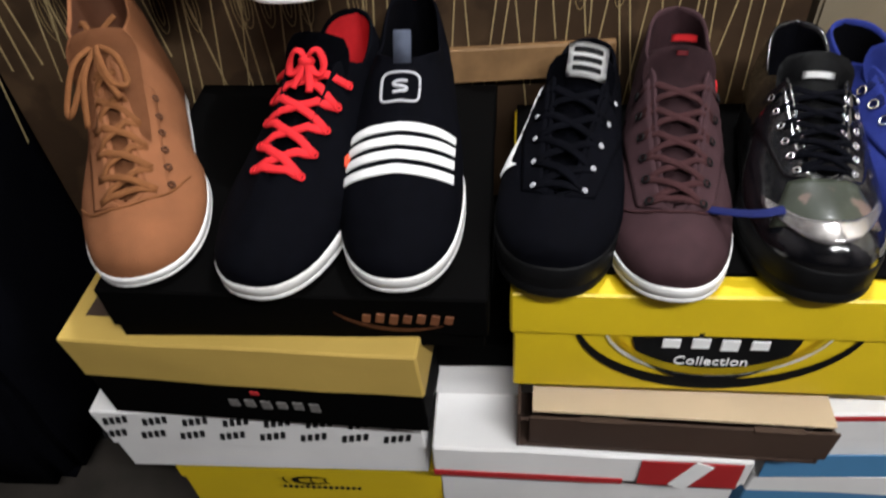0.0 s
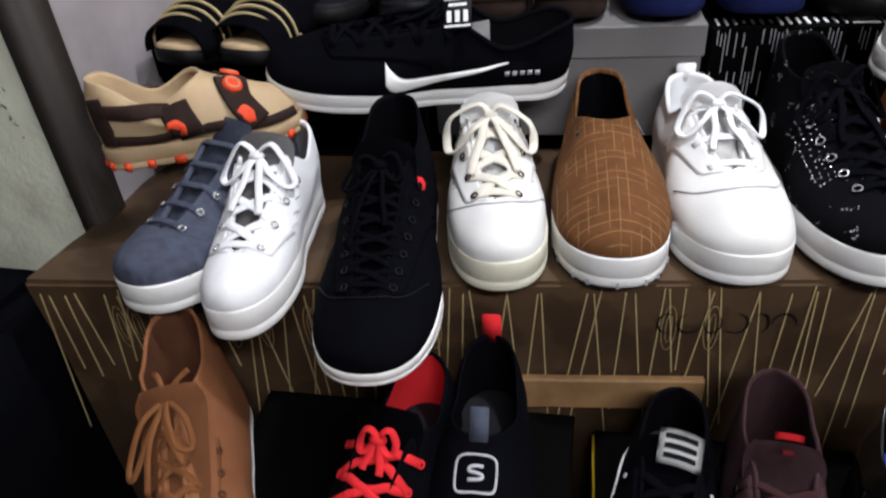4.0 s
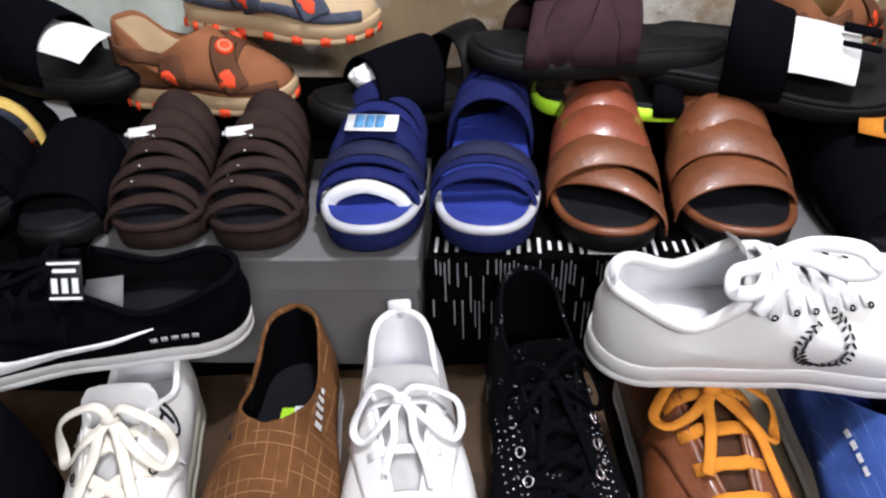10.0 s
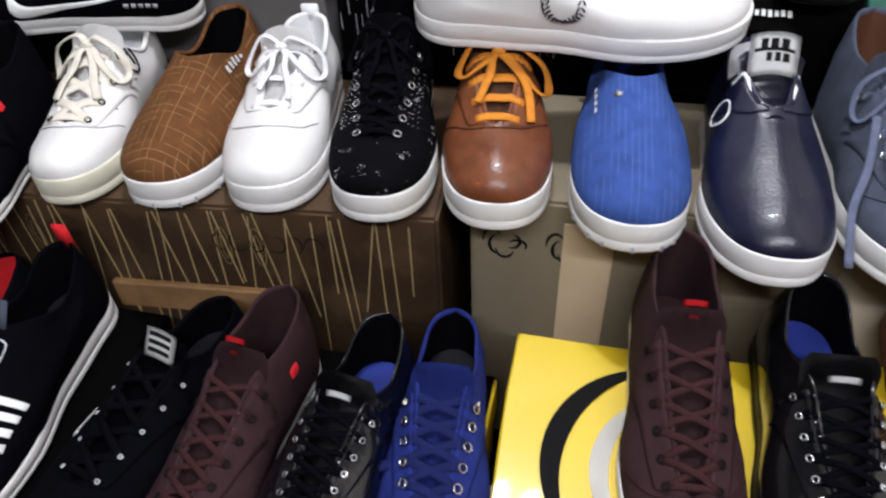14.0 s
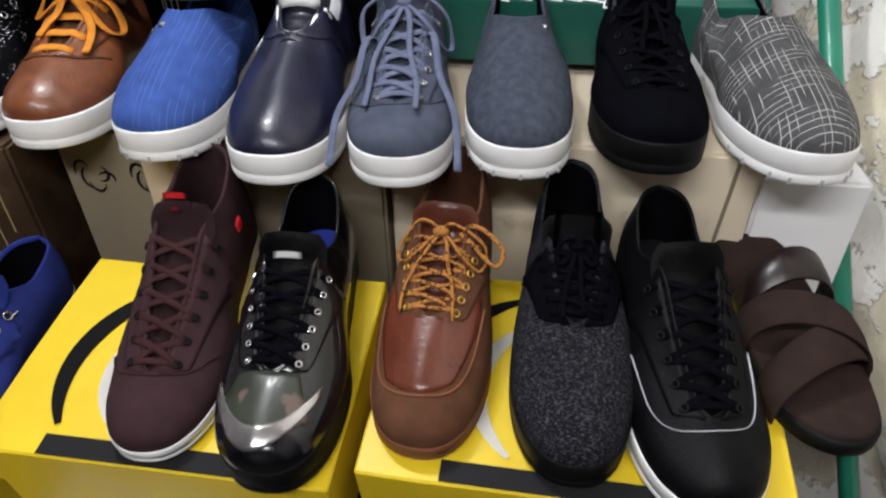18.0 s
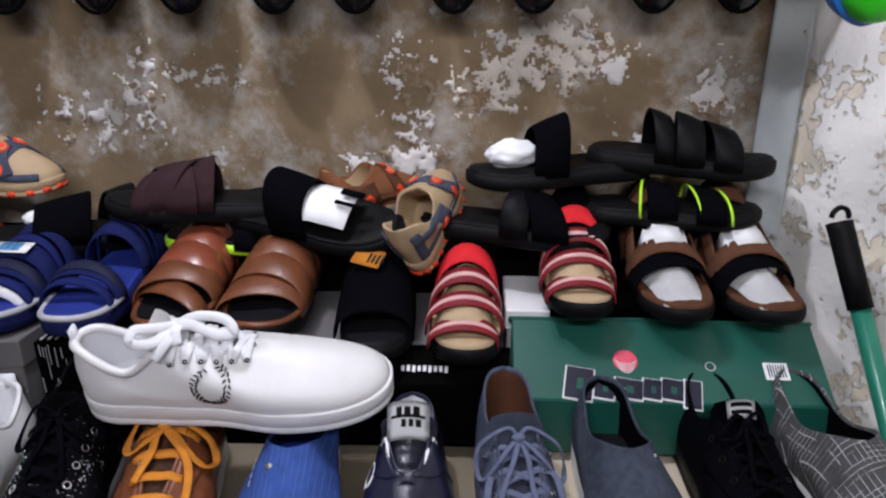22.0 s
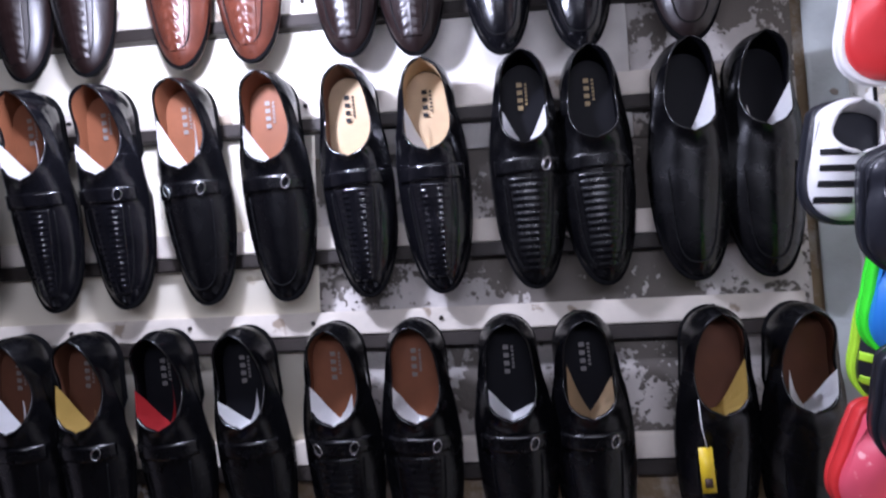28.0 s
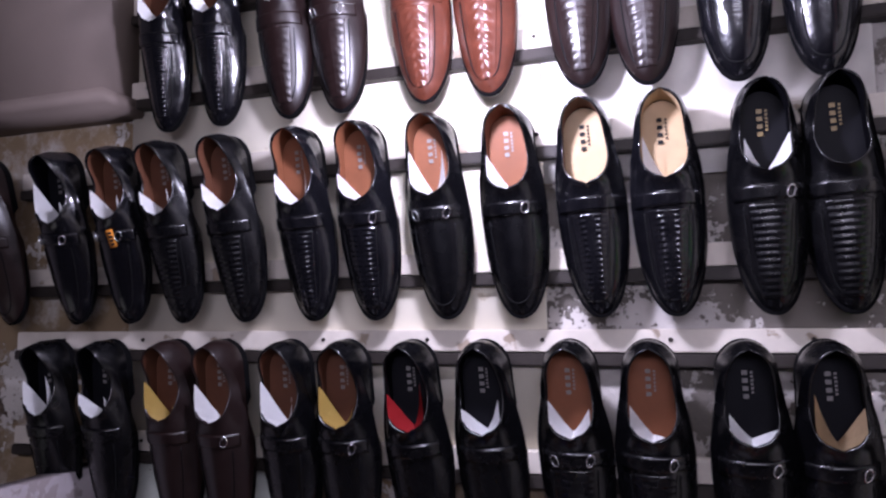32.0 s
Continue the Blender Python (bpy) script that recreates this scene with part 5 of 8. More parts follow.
# right stack
bx = shoe_box("shoe_box", 0.32, 0.24, 0.125, pose(-0.085, 0.39, 0.0, 0, 0, -1), "brown cardboard shoe box at the bottom", "brown_card", "brown_card")
bx = shoe_box("shoe_box", 0.33, 0.25, 0.125, pose(-0.085, 0.385, 0.125, 0, 0, -1), "white shoe box with grey sides", "grey_card", "white_card", 0.03)
bx = shoe_box("shoe_box", 0.325, 0.26, 0.055, pose(-0.084, 0.365, 0.250, 0, 0, 0), "flat white and red shoe box under a stack", "white_card", "white_card", 0.048)
bm = block(0.10, 0.0016, 0.046, 0, (0, 0, 0))
part("printed_mark", bm, "red_card", bx, "red printed field", smooth=False, m=Matrix.Translation((0.265, -0.0012, 0.006)))
plate(bx, 0.266, 0.029, 0.020, 0.052, "print_white", y=-0.0028, turn=0.45)
plate(bx, 0.10, 0.008, 0.20, 0.010, "red_card")
bx = shoe_box("shoe_box", 0.17, 0.24, 0.09, pose(-0.092, 0.43, 0.305, 0, 0, 0), "white and black shoe box wedged between stacks", "black_card", "white_card", 0.035)
bx = shoe_box("shoe_box", 0.33, 0.25, 0.11, pose(0.268, 0.40, 0.0, 0, 0, 2), "blue shoe box at the bottom of a stack", "blue_card", "blue_card")
bx = shoe_box("shoe_box", 0.33, 0.25, 0.12, pose(0.262, 0.395, 0.11, 0, 0, 1), "pale blue shoe box with a white lid", "white_card", "blue_card", 0.04)
bx = shoe_box("shoe_box", 0.33, 0.25, 0.125, pose(0.265, 0.39, 0.230, 0, 0, 3), "white shoe box with a blue band and red lid edge", "white_card", "white_card", 0.05)
plate(bx, 0.165, 0.028, 0.33, 0.045, "blue_card", y=-0.0006)
plate(bx, 0.165, 0.120, 0.32, 0.007, "red_card")
# upturned kraft lid with a slotted rim
bx = thing("box_lid", pose(0.002, 0.372, 0.306, 2, 0, -1), "upturned brown cardboard box lid with a beige inside", "box lid", "stacked shoe boxes")
part("base", block(0.29, 0.24, 0.006, 0.001, (0.148, 0.12, 0.0)), "brown_card", bx, smooth=False)
part("front_wall", block(0.285, 0.003, 0.048, 0.0005, (0.157, 0.0, 0.012)), "brown_card", bx, smooth=False)
part("back_wall", block(0.29, 0.003, 0.060, 0.0005, (0.148, 0.238, 0.004)), "beige_card", bx, smooth=False)
part("side_wall", block(0.003, 0.24, 0.062, 0.0005, (0.004, 0.12, 0.0)), "brown_card", bx, smooth=False)
part("side_wall", block(0.003, 0.24, 0.06, 0.0005, (0.294, 0.12, 0.0)), "brown_card", bx, smooth=False)
part("inner_flap", block(0.28, 0.19, 0.003, 0.0005, (0.157, 0.098, 0.0)), "beige_card", bx, "beige inner flap", smooth=False, m=Matrix.Translation((0, 0.002, 0.060)) @ Matrix.Rotation(0.02, 4, "X"))
for xx in (0.085, 0.245):
    part("slot", block(0.045, 0.006, 0.004, 0.0005, (xx, -0.0005, 0.0575)), "brown_card", bx, smooth=False)
# yellow cartons
# black sheet added over the lid so the gaps between shoes stay dark
sheet = thing("dark_sheet", pose(-0.001, 0.403, 0.5180, -2, 0, 0), "thin black sheet added to keep a yellow lid dark between shoes", "card sheet")
part("sheet", block(0.380, 0.276, 0.004, 0.0005, (0.19, 0.152, 0)), "black_card", sheet, smooth=False)
bx = shoe_box("shoe_box", 0.385, 0.30, 0.128, pose(-0.003, 0.388, 0.3890, -2, 0, 0), "bright yellow shoe box with a black shield emblem", "yellow_card", "yellow_card", 0.050)
for k, (rx, rz, w, mt) in enumerate(((0.122, 0.085, 0.014, "print_black"), (0.098, 0.070, 0.006, "print_white"), (0.090, 0.065, 0.010, "yellow_card"))):
    ring_mark(bx, 0.178, 0.098, rx, rz, 188, 352, w, mt, y=0.0012 - 0.0006 * k)
bm = bmesh.new()
vs = [bm.verts.new((0.178 + 0.072 * math.cos(a), 0.0006, 0.084 + 0.066 * math.sin(a) * (1 if math.cos(a) else 1))) for a in np.linspace(math.pi, 2 * math.pi, 17)]
bm.faces.new(vs)
bmesh.ops.solidify(bm, geom=bm.faces[:], thickness=0.001)
part("printed_mark", bm, "print_black", bx, "black shield emblem", smooth=False)
lettering_bars(bx, 0.178, 0.071, 0.100, 0.014, "print_white", 4, y=-0.0006)
words("Collection", 0.0155, "print_white", bx, Matrix.Translation((0.178, -0.0006, 0.043)) @ Matrix.Rotation(math.pi / 2, 4, "X"), lab="cream printed lettering")


def yellow_top(x, y, z, w, yaw):
    b = shoe_box("shoe_box", w, 0.24, 0.12, pose(x, y, z, 7, 0, yaw), "bright yellow shoe box with a black arc on its lid", "yellow_card", "yellow_card", 0.06)
    for cx, rx, ww, mt, a in ((0.175, 0.125, 0.022, "print_black", (110, 215)), (0.19, 0.095, 0.018, "print_white", (120, 230))):
        ob = ring_mark(b, cx, 0.10, rx, rx * 0.95, a[0], a[1], ww, mt)
        ob.matrix_basis = Matrix.Translation((0, 0, 0.1212)) @ Matrix.Rotation(-math.pi / 2, 4, "X")
    part("printed_mark", block(w * 0.72, 0.02, 0.001, 0, (w * 0.56, 0.012, 0.1202)), "print_black", b, "black printed band", smooth=False)
    plate(b, w - 0.04, 0.085, 0.022, 0.018, "print_black", "printed_badge")
    plate(b, w - 0.04, 0.085, 0.013, 0.009, "print_gold", "printed_badge", y=-0.0024)
    return b


yellow_top(0.405, 0.478, 0.4330, 0.335, 1)
yellow_top(0.755, 0.506, 0.4330, 0.365, 0)
for x, w, c in ((0.40, 0.34, "black_card"), (0.755, 0.36, "brown_card")):
    for z in (0.0, 0.11, 0.22, 0.33):
        shoe_box("shoe_box", w, 0.26, 0.109, pose(x + 0.01 * math.sin(z * 60), 0.48, z, 0, 0, 2 * math.cos(z * 40)), "dark shoe box in a stack below a yellow one", c, "brown_card")

# back row of large cartons under the second tier
pb = thing("carton", pose(-0.592, 0.655, 0.30, 0, 0, 5.0), "large brown carton printed with thin gold wood-grain strokes", "carton", "display cartons")
bm = block(0.905, 0.30, 0.40, 0.004, (0.4525, 0.15, 0), 2)
bmesh.ops.subdivide_edges(bm, edges=bm.edges[:], cuts=3, use_grid_fill=True)
for v in bm.verts:
    if v.co.x < 0.10 and v.co.z > 0.30:
        v.co += Vector(noise.noise_vector(v.co * 25)) * 0.014
part("body", bm, "wood_print", pb, smooth=False)
rng = random.Random(5)
x = 0.0
while x < 0.895:
    z1 = 0.396 - rng.uniform(0, 0.01)
    ln = rng.uniform(0.10, 0.24)
    plate(pb, x, z1 - ln / 2, 0.0014, ln, "print_bronze", "print_stroke", y=-0.0006, turn=rng.uniform(-0.16, 0.16), bevel=0, thick=0.001)
    if rng.random() < 0.22:
        ring_mark(pb, x + 0.012, 0.345, 0.007, 0.028, 0, 360, 0.0013, "print_bronze", "print_stroke", y=-0.0010, taper=False)
        ring_mark(pb, x + 0.012, 0.345, 0.003, 0.018, 0, 360, 0.0012, "print_bronze", "print_stroke", y=-0.0010, taper=False)
    x += rng.uniform(0.006, 0.024)
for k in range(6):
    ring_mark(pb, 0.655 + 0.022 * k, 0.352, 0.008 + 0.003 * (k % 2), 0.012, 40 + 60 * k, 300 + 50 * k, 0.0022, "print_black", "pen_stroke", y=-0.0018)
plate(pb, 0.60, 0.262, 0.20, 0.042, "plank", "wood_strip", y=-0.006, lab="strip of bare brown wood", thick=0.010, bevel=0.002)

kb = thing("carton", pose(0.335, 0.775, 0.28, 0, 0, 1.5), "plain kraft cardboard carton with black drawn marks", "carton", "display cartons")
part("body", block(0.385, 0.235, 0.425, 0.004, (0.1925, 0.1175, 0)), "kraft_card", kb, smooth=False)
part("tape", block(0.055, 0.002, 0.38, 0.0005, (0.13, -0.001, 0.02)), "beige_card", kb, "strip of glossy tape", smooth=False)
for cx in (0.055, 0.125):
    for k in range(5):
        ring_mark(kb, cx - 0.03 + 0.007 * k, 0.368 - 0.006 * (k % 3), 0.010, 0.016 - 0.002 * k, 30 + 75 * k, 190 + 80 * k, 0.004, "print_black", "printed_mark", y=-0.0010)
cb = thing("carton", pose(0.722, 0.802, 0.28, 0, 0, 0), "cream cardboard carton with a creased front", "carton", "display cartons")
part("body", block(0.390, 0.22, 0.430, 0.004, (0.195, 0.11, 0)), "cream_card", cb, smooth=False)
plate(cb, 0.355, 0.25, 0.004, 0.36, "kraft_card", "crease", y=-0.0006, turn=0.06)
cb = thing("carton", pose(1.116, 0.812, 0.28, 0, 0, 2), "white cardboard carton against a rough wall", "carton", "display cartons")
part("body", block(0.11, 0.30, 0.40, 0.004, (0.055, 0.15, 0)), "white_card", cb, smooth=False)
for z in (0.0, 0.14):
    for x in (-0.58, -0.25, 0.08, 0.41, 0.74):
        shoe_box("shoe_box", 0.32, 0.28, 0.139, pose(x, 0.74, z, 0, 0, 0), "dark shoe box in the lowest back row", "black_card", "brown_card", group="lower back boxes")

# third tier
def tier_box(x, y, z, w, d, h, lid, body, label, lid_h=0.035, yaw=0.0):
    return shoe_box("shoe_box", w, d, h, pose(x, y, z, 0, 0, yaw), label, lid, body, lid_h, group="third tier boxes")


tier_box(-0.215, 0.985, 0.722, 0.325, 0.20, 0.138, "grey_card", "grey_card", "plain grey shoe box with a lid", 0.038, 1)
tier_box(-0.575, 0.960, 0.702, 0.355, 0.20, 0.150, "black_card", "black_card", "dark shoe box under children's sandals", 0.038)
tb3 = tier_box(0.116, 1.008, 0.705, 0.30, 0.21, 0.146, "black_card", "black_card", "black shoe box with fine white line pattern", 0.135)
rng = random.Random(8)
for k in range(72):
    ln = rng.uniform(0.012, 0.055)
    plate(tb3, 0.004 + k * 0.0041, 0.143 - ln / 2 - rng.choice((0.0, 0.004, 0.02, 0.05)), 0.0008, ln, "print_grey", "print_stroke", y=-0.0010, bevel=0, thick=0.0008)
part("lid_stripe", block(0.028, 0.19, 0.001, 0, (0.165, 0.10, 0.1464)), "print_white", tb3, smooth=False)
for k in range(30):
    part("print_stroke", block(0.003, rng.uniform(0.01, 0.03), 0.0008, 0, (0.008 + 0.0098 * k, 0.018, 0.1464)), "print_white", tb3, smooth=False)
tb4 = shoe_box("shoe_box", 0.305, 0.05, 0.062, pose(0.428, 0.990, 0.812, -62, 0, 0), "black shoe box with small white lettering", "black_card", "black_card", 0.004, group="third tier boxes")
part("front_face", block(0.301, 0.008, 0.085, 0.001, (0.1525, 0.005, -0.085)), "black_card", tb4, smooth=False, m=Matrix.Rotation(math.radians(62), 4, "X"))
lettering_bars(tb4, 0.196, 0.024, 0.062, 0.0095, "print_white", 9)
gb = shoe_box("shoe_box", 0.400, 0.06, 0.126, pose(0.733, 0.985, 0.798, -59, 0, 0), "dark green shoe box with a white and pink emblem, tilted back", "green_card", "green_card", 0.006, group="third tier boxes")
part("front_face", block(0.396, 0.010, 0.075, 0.001, (0.2, 0.006, -0.075)), "green_card", gb, smooth=False, m=Matrix.Rotation(math.radians(59), 4, "X"))
word = new("printed_word")
word.parent = gb
for k, (wd, ht, lift) in enumerate(((0.034, 0.044, 0.004), (0.024, 0.028, -0.002), (0.034, 0.026, -0.002), (0.022, 0.027, -0.002), (0.026, 0.028, -0.002), (0.020, 0.038, -0.008))):
    xx = 0.086 + (0.0, 0.031, 0.061, 0.090, 0.115, 0.139)[k]
    for grow, y, mat, nm in ((0.0018, 0.0016 - 0.0001 * k, "print_white", "print_outline"), (0.0, -0.0006, "navy_leather", "print_shape")):
        ob = plate(word, xx, 0.022 + lift, wd + 2 * grow, ht + 2 * grow, mat, nm, y=y, turn=0.16, thick=0.0022, bevel=0.0009)
    if k != 5:
        plate(word, xx + 0.001, 0.020 + lift, wd * 0.26, ht * 0.36, "green_card", "print_gap", y=-0.0020, turn=0.16)
    if k == 2:
        plate(word, xx - 0.008, 0.016 + lift, 0.003, ht * 0.5, "print_white", "print_gap", y=-0.0019, turn=0.16)
bm = bmesh.new()
bmesh.ops.create_uvsphere(bm, u_segments=16, v_segments=10, radius=0.016, matrix=Matrix.Diagonal((1, 0.08, 1, 1)))
part("printed_mark", bm, "rubber_pink", gb, "pink round emblem", m=Matrix.Translation((0.148, 0.0022, 0.061)))
for k in range(4):
    ring_mark(gb, 0.148, 0.065 - 0.004 * k, 0.015 - 0.002 * k, 0.010, 200, 340, 0.002, "print_white", y=0.0005)
ring_mark(gb, 0.254, 0.055, 0.006, 0.006, 0, 360, 0.0016, "print_white", y=0.0015, taper=False)
plate(gb, 0.335, 0.050, 0.030, 0.024, "print_white", "barcode_label", y=0.0015)
for k in range(7):
    plate(gb, 0.325 + 0.0033 * k, 0.050, 0.0014, 0.018, "print_black", "print_bar", y=0.0004)
tier_box(0.79, 1.125, 0.735, 0.33, 0.165, 0.134, "black_card", "black_card", "black shoe box behind a green one", 0.03)
tier_box(0.728, 1.095, 0.735, 0.060, 0.18, 0.134, "white_card", "white_card", "narrow white carton beside a green box", 0.03)
tier_box(0.425, 1.055, 0.715, 0.30, 0.20, 0.122, "grey_card", "black_card", "grey-lidded shoe box behind a black one", 0.03)
for x in (-0.55, -0.20, 0.15, 0.50, 0.80):
    tier_box(x, 1.03 if x < 0.4 else 1.10, 0.56 if x < 0.7 else 0.585, 0.33, 0.22, 0.140, "black_card", "brown_card", "dark shoe box supporting the third tier")
for x in (-0.55, -0.18, 0.19, 0.56):
    tier_box(x, 1.215, 0.80, 0.36, 0.09, 0.115, "black_card", "black_card", "black box along the wall under slippers")
tier_box(0.90, 1.265, 0.80, 0.19, 0.04, 0.17, "black_card", "black_card", "narrow black box against the wall")


# plaster remnants on the back wall
def remnant(cx, cz, rx, rz, seed, label, mat="white_flake", cut=0.0, y=WALL_Y, grain=26):
    """Patches of old paint that still cling to the wall, with broken edges."""
    bm = bmesh.new()
    n = 0.0036
    nx, nz = int(2 * rx / n), int(2 * rz / n)
    grid = {}
    keep = set()
    for i in range(nx):
        for j in range(nz):
            x, z = cx - rx + (i + 0.5) * n, cz - rz + (j + 0.5) * n
            d = ((x - cx) / rx) ** 2 + ((z - cz) / rz) ** 2
            v = noise.fractal(Vector((x * grain, z * grain, seed)), 0.7, 2.0, 5) * 0.75 + noise.noise(Vector((x * 4, z * 5, seed + 9))) * 0.5
            if v - d * 0.75 + 0.25 > cut:
                keep.add((i, j))
    for i, j in keep:
        quad = []
        for a, b in ((i, j), (i + 1, j), (i + 1, j + 1), (i, j + 1)):
            if (a, b) not in grid:
                whole = all(k in keep for k in ((a, b), (a - 1, b), (a, b - 1), (a - 1, b - 1)))
                px, pz = cx - rx + a * n, cz - rz + b * n
                w = noise.noise_vector(Vector((px * 90, pz * 90, seed)))
                grid[(a, b)] = bm.verts.new((px + w[0] * 0.003, y - (0.0042 if whole else 0.0005) - abs(w[2]) * 0.0008, pz + w[1] * 0.003))
            quad.append(grid[(a, b)])
        bm.faces.new(quad)
    ob = part("plaster_remnant", bm, mat, None, label)
    return tagged(ob, label, "wall paint", kind="structure")


M["white_flake"] = flaking("white_flake", (0.70, 0.67, 0.64), (0.30, 0.22, 0.15), (0.46, 0.42, 0.38), 14.0, 0.52, 0.5)
M["cream_flake"] = flaking("cream_flake", (0.66, 0.60, 0.52), (0.26, 0.17, 0.10), (0.55, 0.47, 0.40), 20.0, 0.56, 0.5)
remnant(0.815, 1.195, 0.125, 0.070, 3.0, "thick cream paint layer with a broken lower edge", "cream_flake", cut=-0.10, grain=30)
remnant(0.855, 1.185, 0.055, 0.045, 4.0, "thick white paint layer round a round hole", "white_flake", cut=-0.25, grain=22)
remnant(0.70, 1.14, 0.075, 0.055, 21.0, "flaking white paint on tan plaster", "cream_flake", cut=0.04, grain=44)
remnant(0.575, 1.12, 0.070, 0.125, 12.0, "column of flaking white paint on tan plaster", cut=0.10, grain=58)
remnant(0.57, 1.03, 0.085, 0.050, 11.0, "flaking white paint low on the wall", cut=0.04, grain=50)
remnant(0.50, 1.02, 0.050, 0.030, 31.0, "small grey-white paint patch low on the wall", cut=0.05, grain=40)
remnant(1.03, 1.125, 0.045, 0.080, 7.0, "pale paint patch near the corner", cut=0.06, grain=60)
remnant(0.96, 1.05, 0.050, 0.030, 17.0, "pale paint patch over black slippers", cut=0.04, grain=55)
remnant(0.16, 1.13, 0.060, 0.100, 5.0, "flaking grey-white paint patch", cut=0.14, grain=55)
remnant(0.05, 1.10, 0.110, 0.075, 25.0, "mottled grey-white paint patch", cut=0.16, grain=48)
remnant(-0.33, 1.15, 0.18, 0.16, 8.0, "flaking grey-white paint patch", cut=0.10, grain=40)
remnant(0.985, 1.50, 0.05, 0.12, 9.0, "grey-white paint patch between shoes", cut=0.05, grain=50)

# black rumpled block at the side of the stacks, added to darken the pillar's foot
bm = block(0.50, 0.34, 0.665, 0.03, (-0.885, 0.60, 0.0), 3)
bmesh.ops.subdivide_edges(bm, edges=bm.edges[:], cuts=5, use_grid_fill=True)
for v in bm.verts:
    v.co += Vector(noise.noise_vector(v.co * 7)) * 0.02 * min(1, v.co.z * 10)
    v.co.x = min(v.co.x, -0.622)
    v.co.y = min(v.co.y, 0.785)
tagged(part("black_cloth", bm, "black_cloth", None), "black rumpled block added to keep the pillar's foot dark", "cloth")


# ---------- first tier: shoes on the box stacks ----------
G1, G2, G3 = "shoes on the front boxes", "shoes on the middle tier", "sandals on the third tier"
HI = dict(Hc=0.138, Hs=0.116, Hf=0.116, sf=0.60, sv=0.20, Hv=0.061, wr=0.031, tb=0.042, bulge=0.003, swell=0.011)
SLIP = dict(Hc=0.106, Hs=0.080, Hf=0.102, sf=0.50, rp=2.8, wr=0.031, tb=0.050, bulge=0.003, swell=0.011)
LOW = dict(Hc=0.100, Hs=0.080, Hf=0.106, sf=0.57, sv=0.20, Hv=0.061, wr=0.031, tb=0.042, bulge=0.003, swell=0.011)

r, t, sp, _ = shoe_base("high_top_shoe", {**HI, "L": 0.300, "W": 0.112, "upper": "tan_suede", "lining": "insole_brown", "insole": "insole_brown", "sole": 0.011, "sole_heel": 0.016, "Hc": 0.160, "Hs": 0.140, "Hf": 0.130, "gap": (0.015, 0.007)},
                        pose(-0.310, 0.370, 0.538, 3, -4, 19), "tan suede high-top lace-up shoe on a black box", group=G1)
laced(r, t, sp, "tan_lace", 6, 0.38, 0.66, (0.018, 0.021), 0.007, "", "tan_suede", 0, True, "tan_suede", 2)
L, zt = sp["L"], rim_height(sp, sp["sf"]) + 0.008
loops(r, "tan_lace", [[(0, 0.64 * L, zt), (-0.020, 0.58 * L, zt - 0.004), (-0.036, 0.50 * L, zt - 0.030), (-0.030, 0.46 * L, zt - 0.030), (-0.012, 0.54 * L, zt - 0.008), (0, 0.64 * L, zt)],
                      [(0, 0.64 * L, zt), (0.018, 0.57 * L, zt - 0.004), (0.022, 0.50 * L, zt - 0.020), (0.010, 0.50 * L, zt - 0.014), (0.004, 0.57 * L, zt), (0, 0.64 * L, zt)],
                      [(0, 0.64 * L, zt), (-0.006, 0.70 * L, zt + 0.012), (-0.012, 0.72 * L, zt + 0.010)], [(0, 0.64 * L, zt), (0.010, 0.68 * L, zt + 0.008), (0.022, 0.70 * L, zt + 0.014)],
                      [(0, 0.64 * L, zt), (-0.012, 0.52 * L, zt - 0.010), (-0.020, 0.42 * L, zt - 0.040)], [(0, 0.64 * L, zt), (0.003, 0.54 * L, zt - 0.006), (0.014, 0.46 * L, zt - 0.026)]], 0.0055, lab="tan lace loops tied at the collar", up=(0, -0.5, 0.8))
seam(r, t, sp, [(-0.050, 0.30), (-0.032, 0.215), (0, 0.185), (0.032, 0.215), (0.050, 0.30)], "tan_lace")
for k in range(6):
    p, n = lie(t, 0.036 - 0.001 * k, sp["L"] * (0.25 + 0.062 * k), 0.0024)
    eyelet(r, p, n, "brown_suede", 0.0028, 0.0012)

r, t, sp, _ = shoe_base("running_shoe", {**LOW, "L": 0.305, "W": 0.110, "upper": "black_cloth", "lining": "red_cloth", "insole": "insole_black", "sole": 0.017, "sole_heel": 0.028, "sf": 0.62, "Hf": 0.108, "sv": 0.27, "Hv": 0.066},
                        pose(-0.218, 0.358, 0.538, 3, 0, -11), "black running shoe with bright red laces and red lining", group=G1)
laced(r, t, sp, "red_cloth", 5, 0.38, 0.56, (0.018, 0.021), 0.0080, "red_cloth", "black_cloth", 0.45, True, "", 4, ends=0.4)
side_mark(r, t, sp, [(0.40, 0.045, 0.050), (0.43, 0.042, 0.054), (0.455, 0.044, 0.049)], "orange_red", 1)

r, t, sp, _ = shoe_base("slip_on_shoe", {**SLIP, "L": 0.312, "W": 0.108, "upper": "black_cloth", "sole": 0.017, "sole_heel": 0.030, "sf": 0.60, "Hf": 0.100, "tb": 0.048},
                        pose(-0.100, 0.368, 0.538, 3, 0, 1), "black slip-on shoe with four white stripes", group=G1)
for k in range(4):
    stripe(r, t, sp, 0.275 + 0.044 * k, 0.300 + 0.044 * k, "print_white", width=0.049, dip=0.010)
bm = bmesh.new()
line, ups = [], []
for a in np.linspace(0, 2 * math.pi, 33):
    c, q = math.cos(a), math.sin(a)
    h = lie(t, 0.0165 * math.copysign(abs(c) ** 0.4, c), sp["L"] * 0.515 + 0.0145 * math.copysign(abs(q) ** 0.4, q), 0.0014)
    line.append(h[0]), ups.append(h[1])
